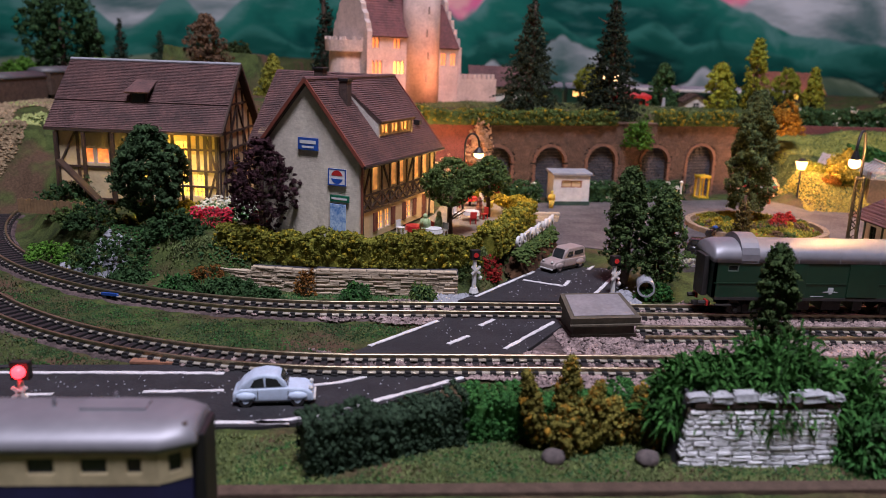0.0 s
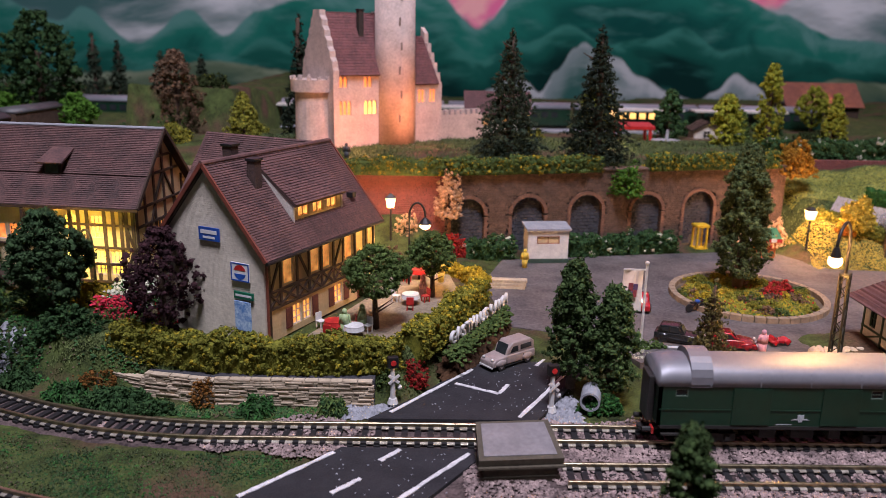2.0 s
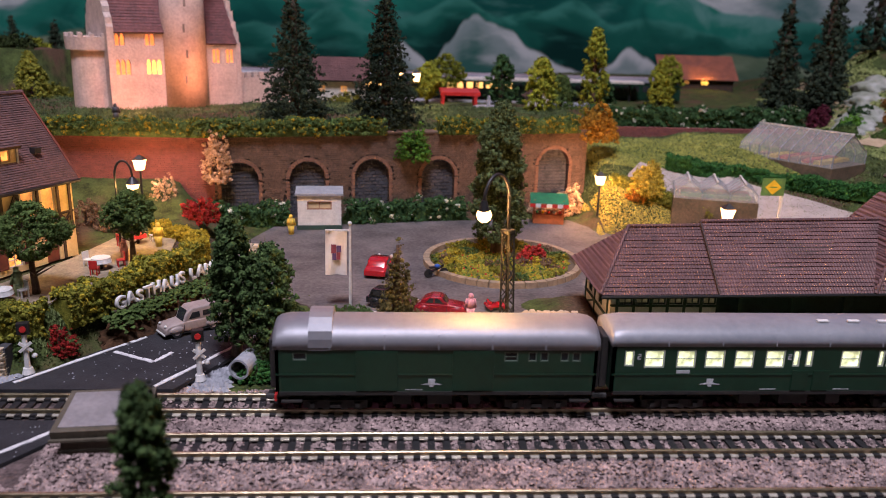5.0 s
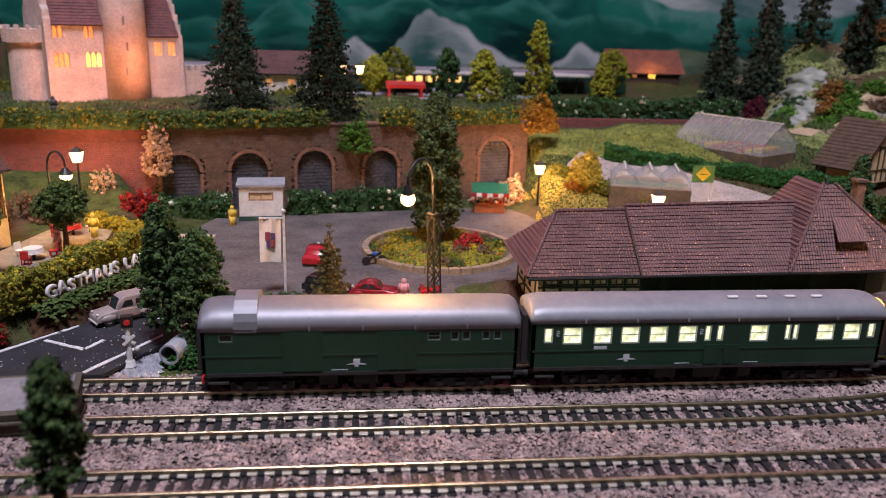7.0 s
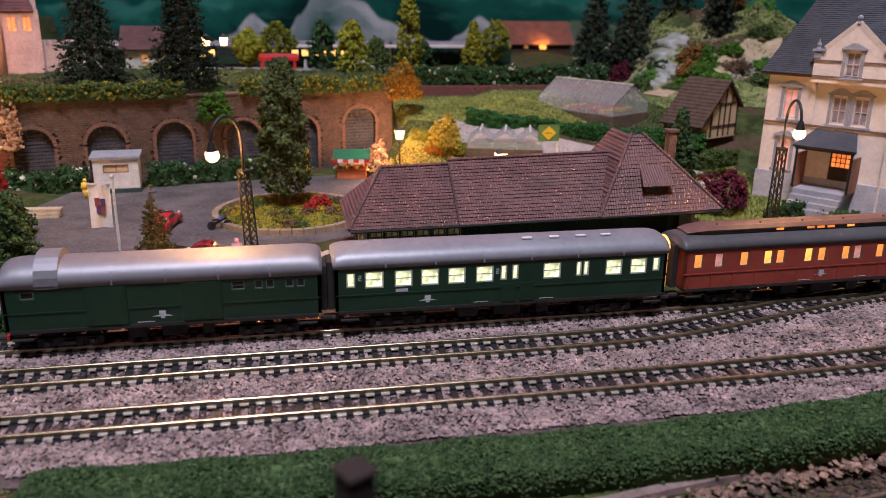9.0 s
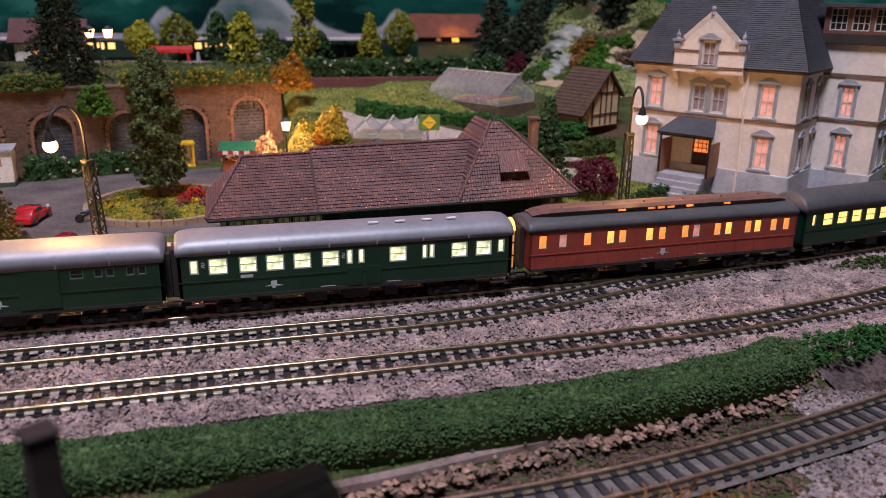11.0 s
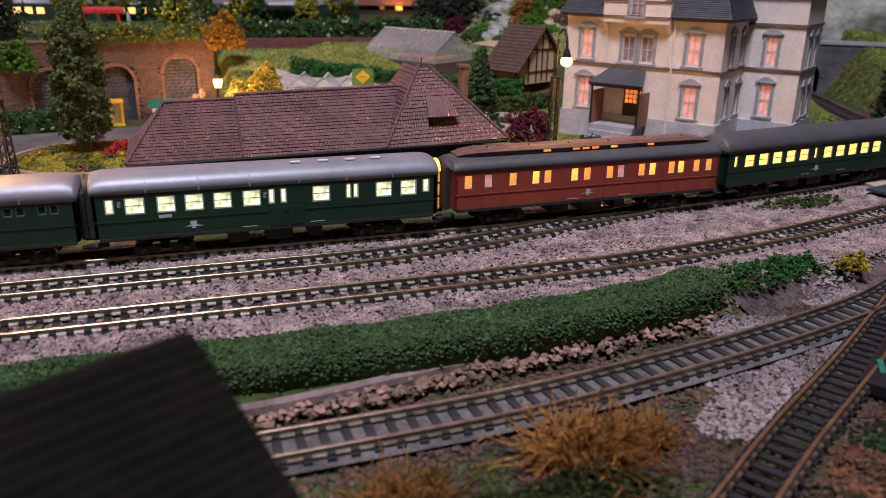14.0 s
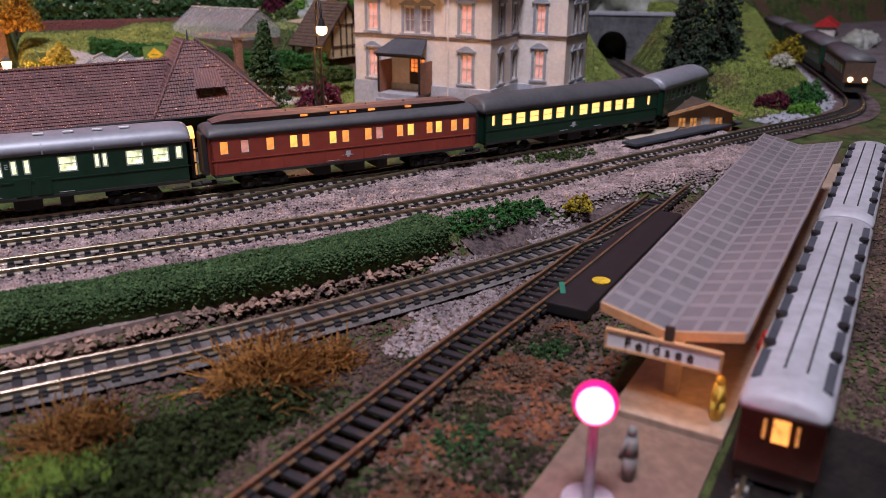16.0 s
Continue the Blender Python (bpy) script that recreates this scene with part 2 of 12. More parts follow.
def height(x, y):
    x, y = np.asarray(x, float), np.asarray(y, float)
    h = np.full(x.shape, 0.16) + rough(x, y, 1.7, 0.03)
    # the lower yard before the main line
    low = smooth(15.2, 17.2, x) * (1 - smooth(17.6, 18.8, y - np.clip((x - 30) * 0.16, 0, 4)))
    h = h - low * 0.78
    # inn terrace, held by the stone wall
    right = np.interp(y, [30.8, 38.5, 41, 46, 49], [4.6, 7.7, 7.6, 6.0, 4.5])
    terr = smooth(30.1, 31.3, y + 0.06 * x * (x < 0)) * (1 - smooth(right - 0.9, right + 0.3, x)) * (1 - smooth(47.0, 49.0, y) * 0.0)
    out = near(x, y, LINE_A)
    inside = np.hypot(x + 1.5, y - 47.1) < 19.2
    terr = terr * np.where(inside & (y > 29), smooth(1.4, 3.0, out), 0)
    h = h + terr * 1.75
    # plaza
    h = np.where((x > right) & (y > 31.5) & (x < 27), np.maximum(h, 0.16 + 0.45 * smooth(30, 36, y)), h)
    h = h + 0.40 * smooth(30.0, 32.0, y) * smooth(20, 23, x) * (1 - smooth(52, 58, x)) * (1 - smooth(36.0, 37.0, y) * (1 - smooth(33.6, 36, x)))
    # castle terrace
    wy = wall_y(x)
    up = (y > wy + 0.62) & (x < 27.3) & (x > -16)
    top = 5.45 + 0.5 * smooth(0, 5, y - wy) * (1 - smooth(60, 66, y)) - 0.1 * smooth(60, 66, y) - 1.1 * smooth(68, 80, y)
    h = np.where(up, top + rough(x, y, 0.9, 0.08), h)
    bank = (y > 43) & (y <= wy + 0.62) & (x < 8)
    h = np.where(bank, h + 1.1 * smooth(44, 49.5, y) * (1 - smooth(4.5, 8, x)), h)
    # hillside behind the station, and the rocky hill
    bench = np.interp(y, [46.6, 50.0, 53.0, 57.0], [0.0, 2.35, 3.3, 4.0])
    side = smooth(32.5, 35.5, x)
    hill = smooth(26.3, 28.5, x) * (4.0 * smooth(40, 57, y) * side + bench * (1 - side))
    hill = np.where(x > 27.3, hill, hill * (y <= wy + 0.62))
    past = np.interp(x, LINE_C[:, 0], LINE_C[:, 1], right=80.0)
    clear = np.where(x > 58, smooth(1.2, 4.5, np.minimum(near(x, y, LINE_A), near(x, y, LINE_C))) * smooth(0.0, 3.0, y - past), 1.0)
    hill = hill * clear * (1 - 0.45 * smooth(58, 66, x))
    h = h + np.where(up, 0, hill * (1 - 0.35 * smooth(44, 52, x) * (1 - smooth(40, 50, y))))
    k = np.exp(-(((x - 50) / 7) ** 2 + ((y - 40) / 7) ** 2) ** 2)
    h = h * (1 - k) + 1.25 * k
    rock = smooth(44, 64, x + 0.3 * (y - 60)) * smooth(53, 68, y) * (1 - smooth(70, 79, y))
    rock = rock * clear
    h = h + rock * (6.5 + rough(x, y, 0.5, 0.9) + rough(x, y, 1.3, 0.45))
    # green slopes at the far end of the line
    slope = smooth(60, 72, x) * smooth(30, 40, y) * (1 - rock) * clear
    h = h + slope * 2.2
    # railway shelf beyond the castle, and the bank on the far side of the left curve
    left = (~inside) & (x < -10) & (y > 33)
    h = np.where(left, h + 3.4 * smooth(1.6, 7, out), h)
    h = np.where((x < -16) & (y > 50), np.maximum(h, 3.8 + 1.4 * smooth(50, 56, y)), h)
    return h


def ground_sheet():
    xs = np.concatenate([np.linspace(-140, -24, 20)[:-1], np.arange(-24, 66, 0.45), np.arange(66, 96, 0.7), np.linspace(96, 150, 12)])
    ys = np.concatenate([np.linspace(-60, 0, 14)[:-1], np.arange(0, 74, 0.45), np.linspace(74, 124.5, 40)])
    X, Y = np.meshgrid(xs, ys)
    Z = height(X, Y) + np.where((X > -20) & (X < 60) & (Y > 12), np.random.default_rng(3).normal(0, 0.018, X.shape), 0)
    n, m = len(xs), len(ys)
    verts = np.stack([X.ravel(), Y.ravel(), Z.ravel()], 1)
    idx = np.arange(n * m).reshape(m, n)
    faces = np.stack([idx[:-1, :-1], idx[:-1, 1:], idx[1:, 1:], idx[1:, :-1]], -1).reshape(-1, 4).tolist()
    ob = part_np("ground", verts, faces, M["ground"], smooth=True)
    return tagged(ob, "uneven model landscape ground of green and brown scatter", "ground", kind="structure")


def ground_material():
    m = mat("scatter_ground", (0.085, 0.115, 0.035), 0.95, colour2=(0.014, 0.020, 0.010), scale=110, fine=1300, bump=1.0, sheen=0.1, amount=0.7)
    nt = m.node_tree
    b = nt.nodes["Principled BSDF"]
    old = b.inputs["Base Color"].links[0].from_socket
    co = nt.nodes["Texture Coordinate"]
    n = nt.nodes.new("ShaderNodeTexNoise")
    n.inputs["Scale"].default_value, n.inputs["Detail"].default_value = 28, 5
    nt.links.new(co.outputs["Object"], n.inputs["Vector"])
    r = nt.nodes.new("ShaderNodeValToRGB")
    r.color_ramp.elements[0].position, r.color_ramp.elements[1].position = 0.50, 0.62
    nt.links.new(n.outputs["Fac"], r.inputs["Fac"])
    mx = nt.nodes.new("ShaderNodeMix")
    mx.data_type = "RGBA"
    nt.links.new(r.outputs["Color"], mx.inputs["Factor"])
    nt.links.new(old, mx.inputs["A"])
    n3 = nt.nodes.new("ShaderNodeTexNoise")
    n3.inputs["Scale"].default_value = 900
    nt.links.new(co.outputs["Object"], n3.inputs["Vector"])
    r3 = nt.nodes.new("ShaderNodeValToRGB")
    r3.color_ramp.elements[0].color, r3.color_ramp.elements[1].color = (0.022, 0.016, 0.012, 1), (0.15, 0.095, 0.06, 1)
    nt.links.new(n3.outputs["Fac"], r3.inputs["Fac"])
    nt.links.new(r3.outputs["Color"], mx.inputs["B"])
    nt.links.new(mx.outputs["Result"], b.inputs["Base Color"])
    return m


M["ground"] = ground_material()
ground_sheet()


def plate(name, outline, z, material, thick=0.12, label="", category="", kind="structure"):
    """A flat sheet with thickness over an outline on the plan."""
    b = bmesh.new()
    top = [b.verts.new((x, y, z)) for x, y in outline]
    low = [b.verts.new((x, y, z - thick)) for x, y in outline]
    b.faces.new(top)
    b.faces.new(low[::-1])
    for k in range(len(top)):
        j = (k + 1) % len(top)
        b.faces.new((top[k], low[k], low[j], top[j]))
    bmesh.ops.recalc_face_normals(b, faces=b.faces)
    bmesh.ops.triangulate(b, faces=b.faces)
    return tagged(part(name, b, material), label, category, kind=kind)


def stripe(name, pts, w, z, parent, rag=0.025):
    rng = random.Random(len(pts) + int(pts[0][0] * 10))
    p = glide(pts, 0.18) if len(pts) > 2 else np.linspace(pts[0], pts[1], 14)
    verts, faces = [], []
    for k in range(len(p)):
        d = p[min(k + 1, len(p) - 1)] - p[max(k - 1, 0)]
        d = d / np.hypot(*d)
        s = np.array([-d[1], d[0]])
        for side in (-1, 1):
            q = p[k] + s * side * (w / 2 + rng.uniform(-rag, rag))
            verts += [(q[0], q[1], z), (q[0], q[1], z - 0.03)]
    for k in range(len(p) - 1):
        a = k * 4
        faces += [(a, a + 4, a + 6, a + 2), (a, a + 1, a + 5, a + 4), (a + 2, a + 6, a + 7, a + 3)]
    return part_np(name, verts, faces, M["white_line"], parent)


# roads: the front road, the crossing and the road up to the plaza
near_edge = [(-30, 18.6), (-12, 18.7), (-5, 18.75), (-3, 18.8), (-1.5, 19.15), (0.3, 20.3), (2.9, 22.0)]
road_front = plate("road_front", [(-30, 22.55), (-10, 22.6)] + near_edge[:1] + near_edge[1:] + [(3.2, 22.1), (3.2, 22.14), (-0.8, 22.14), (-3, 22.5), (-6, 22.85)][1:], 0.24, M["asphalt"], label="dark asphalt road with hand-painted white lines", category="road")
road_crossing = plate("road_crossing", [(-1.0, 23.6), (4.5, 23.6), (6.9, 27.0), (2.2, 27.05)], 0.34, M["asphalt"], label="dark asphalt level crossing between two tracks", category="road")
road_up = plate("road_up", [(2.9, 28.75), (8.6, 28.75), (11.6, 34.2), (12.2, 37.5), (9.6, 37.5), (6.5, 33.4), (4.6, 30.6)], 0.46, M["asphalt"], label="dark asphalt lane climbing to the plaza", category="road")
for pts in ([(-30, 22.1), (-8, 22.2), (-4.6, 22.15)], [(-30, 18.95), (-4.6, 19.0), (-3.2, 19.02), (-1.7, 19.4), (0.1, 20.45), (2.6, 22.0)]):
    stripe("edge_line", pts, 0.16, 0.262, road_front)
for pts in ([(-9.9, 20.66), (-8.95, 20.72)], [(-6.6, 20.86), (-4.4, 20.97)], [(-2.1, 21.3), (-1.2, 21.55), (-0.35, 22.0)], [(-13.5, 20.6), (-11.6, 20.64)]):
    stripe("lane_dash", pts, 0.14, 0.262, road_front)
for pts in ([(-0.4, 24.2), (2.0, 26.7)], [(4.0, 24.0), (6.2, 26.7)]):
    stripe("edge_line", pts, 0.15, 0.362, road_crossing)
for pts in ([(2.2, 24.4), (2.95, 25.2)], [(3.45, 26.2), (4.05, 26.9)]):
    stripe("lane_dash", pts, 0.15, 0.362, road_crossing)
for pts in ([(3.6, 29.2), (6.6, 32.9)], [(8.0, 28.9), (11.2, 34.4)]):
    stripe("edge_line", pts, 0.14, 0.482, road_up)
for pts in ([(5.9, 31.6), (7.45, 30.75)], [(7.45, 30.75), (7.85, 31.55)], [(9.1, 33.3), (10.25, 35.1)]):
    stripe("lane_dash", pts, 0.15, 0.482, road_up)
plaza = plate("plaza", [(8.4, 37.2), (12.0, 35.8), (13.2, 33.3), (22, 33.3), (22.6, 36.8), (33, 37.2), (33.6, 43.0), (33.0, 46.4), (27.4, 46.9), (25.6, 50.2), (24, 50.5), (17, 49.4), (9, 47.9), (7.6, 43.5)], 0.66, M["plaza"], thick=0.5, label="worn grey plaza paving in front of the station", category="plaza")


# ---- tracks ----
RAIL = [(-0.024, 0.04), (0.024, 0.04), (0.024, 0.13), (0.048, 0.145), (0.048, 0.19), (0.036, 0.2), (-0.036, 0.2), (-0.048, 0.19), (-0.048, 0.145), (-0.024, 0.13)]
FOOT = [(-0.115, 0.0), (0.115, 0.0), (0.115, 0.03), (0.024, 0.06), (-0.024, 0.06), (-0.115, 0.03)]
sleeper_meshes = {}


def track(line, top, group="model railway tracks", label="model railway track with worn rails on black sleepers", pitch=0.43, rail_material=None, sleeper_material="sleeper"):
    """Two rails and their sleepers along a line; top: the height of the rail heads."""
    tr = thing("railway_track", 0, 0, 0, label=label, category="track", group=group)
    pts = [(x, y, top - 0.2) for x, y in line]
    for side in (-0.5, 0.5):
        verts, faces = sweep(pts, [(s + side, u) for s, u in RAIL])
        ra = part_np("rail", verts, faces, rail_material or M["rail"], tr)
        verts, faces = sweep(pts, [(s + side, u) for s, u in FOOT])
        part_np("rail_foot", verts, faces, rail_material or M["rail_foot"], ra)
    if sleeper_material not in sleeper_meshes:
        b = box(-0.105, -0.70, -0.1, 0.105, 0.70, 0.0, 0.02)
        for s in (-0.5, 0.5):
            box(-0.09, s - 0.16, 0.0, 0.09, s + 0.16, 0.075, bm=b)
        b.transform(Matrix.Scale(U, 4))
        sleeper_mesh = bpy.data.meshes.new("sleeper")
        b.to_mesh(sleeper_mesh)
        b.free()
        finish(sleeper_mesh, M[sleeper_material])
        sleeper_meshes[sleeper_material] = sleeper_mesh
    d = np.concatenate([[0], np.cumsum(np.hypot(*np.diff(line, axis=0).T))])
    for s in np.arange(0.2, d[-1], pitch):
        x, y = np.interp(s, d, line[:, 0]), np.interp(s, d, line[:, 1])
        x2, y2 = np.interp(s + 0.1, d, line[:, 0]), np.interp(s + 0.1, d, line[:, 1])
        ob = new("sleeper", sleeper_meshes[sleeper_material])
        ob.parent = tr
        ob.matrix_basis = P(x, y, top - 0.195, 0, 0, math.degrees(math.atan2(y2 - y, x2 - x)))
    return tr


track(LINE_A, 0.5)
track(LINE_B, 0.5)
track(LINE_C, 0.5)
M["rail_brown"] = mat("dull_brown_rail", (0.42, 0.36, 0.27), 0.34, metal=0.75, colour2=(0.22, 0.17, 0.12), scale=160)
M["rail_rust"] = mat("rusty_rail", (0.36, 0.24, 0.14), 0.4, metal=0.7, colour2=(0.2, 0.11, 0.06), scale=200)
LINE_R = glide([(-40, 13.8), (-20, 13.8), (-12, 13.8), (-2.2, 13.8)])
track(LINE_R, 0.5)
track(LINE_S1, -0.1, pitch=0.52, sleeper_material="sleeper_grey", rail_material=M["rail_brown"], label="grey siding track with thin dark sleepers")
track(LINE_S2, -0.1, pitch=0.46, rail_material=M["rail_rust"], label="rusty siding track beside the platform")


def stones(name, centres, size, material, label, category, seed=1, kind="stuff", zsq=0.75):
    """Loose stones: one small uneven octahedron each, joined."""
    rng = np.random.default_rng(seed)
    c = np.asarray(centres, float)
    n = len(c)
    base = np.array([(1, 0, 0), (-1, 0, 0), (0, 1, 0), (0, -1, 0), (0, 0, 1), (0, 0, -1)], float)
    f = np.array([(0, 2, 4), (2, 1, 4), (1, 3, 4), (3, 0, 4), (2, 0, 5), (1, 2, 5), (3, 1, 5), (0, 3, 5)])
    a = rng.uniform(0, 2 * np.pi, n)
    v = base[None] * rng.uniform(0.6, 1.25, (n, 6, 1)) + rng.normal(0, 0.16, (n, 6, 3))
    v[:, :, 2] *= zsq
    ca, sa = np.cos(a)[:, None], np.sin(a)[:, None]
    x = v[:, :, 0] * ca - v[:, :, 1] * sa
    y = v[:, :, 0] * sa + v[:, :, 1] * ca
    s = np.broadcast_to(np.asarray(size), (n,)) * rng.uniform(0.7, 1.3, n)
    vv = np.stack([x, y, v[:, :, 2]], -1) * s[:, None, None] + c[:, None, :]
    faces = (f[None] + 6 * np.arange(n)[:, None, None]).reshape(-1, 3).tolist()
    return tagged(part_np(name, vv.reshape(-1, 3), faces, material), label, category, kind=kind)


def scatter(n, x0, y0, x1, y1, keep, lift=0.02, seed=1):
    rng = np.random.default_rng(seed)
    x, y = rng.uniform(x0, x1, n), rng.uniform(y0, y1, n)
    k = keep(x, y)
    x, y = x[k], y[k]
    return np.stack([x, y, height(x, y) + lift], 1)


def ballast_zone(x, y):
    a, b, c = near(x, y, LINE_A), near(x, y, LINE_B), near(x, y, LINE_C)
    d = np.minimum(np.minimum(a, b), c)
    d2 = np.minimum(np.minimum(np.abs(a - 0.5), np.abs(b - 0.5)), np.abs(c - 0.5))
    road = (x > -0.5 + (y - 24) * 0.9) & (x < 4.3 + (y - 24) * 0.85) & (y > 23.4)
    lane = (x > 3.2) & (x < 8.2) & (y > 28.5)
    road = road | ((y < 22.25) & (x < np.interp(y, [18.7, 19.2, 20.4, 22.25], [-4.0, -1.4, 0.6, 3.1])))
    right = (x > 6.0) & (y > np.interp(x, [9, 14], [20.9, 20.1]) + np.clip(x - 38, 0, 30) * 0.12) & (y < 28.9 + np.clip(x - 38, 0, 30) * 0.1)
    wide = right | ((d < 1.25 + 0.3 * np.sin(x * 1.7)) & (x > -1.5 + np.sin(y * 2))) | ((d < 0.8) & (x > -6) & (np.sin(x * 5) > 0.6))
    return wide & ~road & ~lane & (d2 > 0.13)


def yard_zone(x, y):
    a, b = near(x, y, LINE_S1), near(x, y, LINE_S2)
    d2 = np.minimum(np.abs(a - 0.5), np.abs(b - 0.5))
    u, v = (x - 38.95) * 0.8387 + (y - 8.95) * 0.5446, -(x - 38.95) * 0.5446 + (y - 8.95) * 0.8387
    deck = (u > -6.5) & (v > -2.6) & (v < 0.6)
    return (y < 17.9 + np.clip((x - 30) * 0.16, 0, 4)) & (d2 > 0.13) & ~deck & ((x > 25.5) | (y > 14.5))


M["bed_dark"] = mat("dark_gravel_bed", (0.15, 0.112, 0.108), 0.95, colour2=(0.035, 0.028, 0.028), scale=160, fine=900, bump=0.9, sheen=0.1)
plate("ballast_bed", [(6.9, 20.95), (12, 20.4), (15, 20.0), (37, 20.3), (39, 20.95), (62, 23.7), (62, 30.8), (54, 30.6), (44, 29.3), (38, 28.95), (8.6, 28.85), (6.9, 27.2), (4.6, 23.7)], 0.215, M["bed_dark"], 0.15, "dark gravel bed under the main tracks", "track bed")
for line in (LINE_A, LINE_C):
    cut = line[line[:, 0] < 7.5]
    v, f = sweep([(x, y, 0.10) for x, y in cut], [(-0.95, 0), (0.95, 0), (0.80, 0.11), (-0.80, 0.11)])
    tagged(part_np("track_bed", v, f, M["bed_dark"]), "dark gravel bed under the curved track", "track bed", kind="structure")
M["bed_grey"] = mat("grey_siding_bed", (0.17, 0.155, 0.148), 0.95, colour2=(0.075, 0.066, 0.062), scale=120, fine=900, bump=0.8, sheen=0.1)
v, f = sweep([(x, y, -0.45) for x, y in LINE_S1], [(-0.80, 0), (0.80, 0), (0.64, 0.09), (-0.64, 0.09)])
tagged(part_np("track_bed", v, f, M["bed_grey"]), "grey gritty bed under the siding", "track bed", kind="structure")
stones("ballast", scatter(178000, -16, 20.5, 60, 33, ballast_zone, 0.108, 5), 0.062, M["ballast"], "loose pinkish grey ballast stones between the tracks", "ballast", 2)
M["yard_stone"] = mat("brown_yard_gravel", (0.20, 0.125, 0.095), 0.92, colour2=(0.045, 0.035, 0.034), scale=45, fine=900, bump=0.5, spread=0.6, sheen=0.15)
stones("gravel", scatter(100000, 18, -6, 66, 24, yard_zone, 0.04, 6), 0.08, M["yard_stone"], "brown and grey gravel in the lower siding yard", "gravel", 3)
M["yard_pale"] = mat("pale_pink_yard_gravel", (0.35, 0.29, 0.285), 0.92, colour2=(0.11, 0.088, 0.09), scale=60, fine=900, bump=0.5, spread=0.5)
stones("pale_gravel", scatter(52000, 32, 11, 62, 27, lambda x, y: yard_zone(x, y) & (near(x, y, LINE_S2) + 1.2 * np.sin(x * 0.9 + y) < 3.4) & (x > 36.4 + 0.8 * np.sin(y * 2.1)) & (y > 12.6 + 0.62 * (x - 36.5)), 0.06, 8), 0.085, M["yard_pale"], "pale pinkish gravel round the siding turnout", "gravel", 9)
stones("lineside_gravel", scatter(16000, 40, 17, 62, 30, lambda x, y: (y > 17.9 + np.clip((x - 30) * 0.16, 0, 4)) & (near(x, y, LINE_C) < 4.2) & (np.abs(near(x, y, LINE_S2) - 0.5) > 0.13) & (x > 42 + np.sin(y * 2)), 0.05, 12), 0.095, M["yard_pale"], "pale pinkish gravel between line and siding", "gravel", 13)

# ---- building parts ----
M["lit"] = mat("lit_window_foil", (0.8, 0.5, 0.2), 0.6, colour2=(0.7, 0.4, 0.12), scale=260, glow=(1.0, 0.39, 0.085), strength=1.8, mottle=0.65)
M["lit_dim"] = mat("dim_lit_window_foil", (0.7, 0.42, 0.2), 0.6, colour2=(0.5, 0.3, 0.12), scale=260, glow=(1.0, 0.40, 0.10), strength=0.7, mottle=0.70)
M["lit_yellow"] = mat("yellow_lit_window_foil", (0.85, 0.62, 0.2), 0.6, colour2=(0.75, 0.5, 0.12), scale=120, glow=(1.0, 0.58, 0.10), strength=2.4, mottle=0.60)
M["lit_orange"] = mat("orange_lit_window_foil", (0.85, 0.4, 0.15), 0.6, colour2=(0.7, 0.3, 0.1), scale=260, glow=(1.0, 0.24, 0.05), strength=1.5, mottle=0.60)
M["lit_pink"] = mat("pink_lit_window_foil", (0.75, 0.45, 0.42), 0.6, colour2=(0.6, 0.35, 0.3), scale=260, glow=(1.0, 0.35, 0.26), strength=0.55, mottle=0.60)
M["lit_white"] = mat("pale_lit_window_foil", (0.85, 0.85, 0.6), 0.5, colour2=(0.6, 0.65, 0.4), scale=300, glow=(0.95, 0.98, 0.55), strength=1.7, mottle=0.75)
M["dark_pane"] = mat("dark_window_pane", (0.03, 0.035, 0.04), 0.12, scale=100)
M["frame_white"] = mat("white_window_frame", (0.68, 0.64, 0.58), 0.6, scale=200)
M["frame_grey"] = mat("blue_grey_stone_trim", (0.34, 0.35, 0.39), 0.8, colour2=(0.24, 0.25, 0.28), scale=150, bump=0.3)
M["shutter"] = mat("dark_red_shutter", (0.16, 0.04, 0.03), 0.7, scale=200)
M["gutter"] = mat("red_brown_gutter", (0.22, 0.06, 0.04), 0.5, scale=200)


def wall(parent, w, h, holes, material, at, t=0.16, name="wall", top=None):
    """An upright slab in local x and z with its outer face at y = 0; holes are (x0, z0, x1, z1)."""
    xs = sorted({0.0, w, *[v for q in holes for v in (q[0], q[2])]})
    zs = sorted({0.0, h, *[v for q in holes for v in (q[1], q[3])]})
    b = bmesh.new()
    for i in range(len(xs) - 1):
        for j in range(len(zs) - 1):
            cx, cz = (xs[i] + xs[i + 1]) / 2, (zs[j] + zs[j + 1]) / 2
            if not any(q[0] < cx < q[2] and q[1] < cz < q[3] for q in holes):
                box(xs[i], 0, zs[j], xs[i + 1], t, zs[j + 1], bm=b)
    if top:
        prism(top, t, bm=b)
    bmesh.ops.remove_doubles(b, verts=b.verts, dist=0.0005)
    return part(name, b, material, parent, at=at)


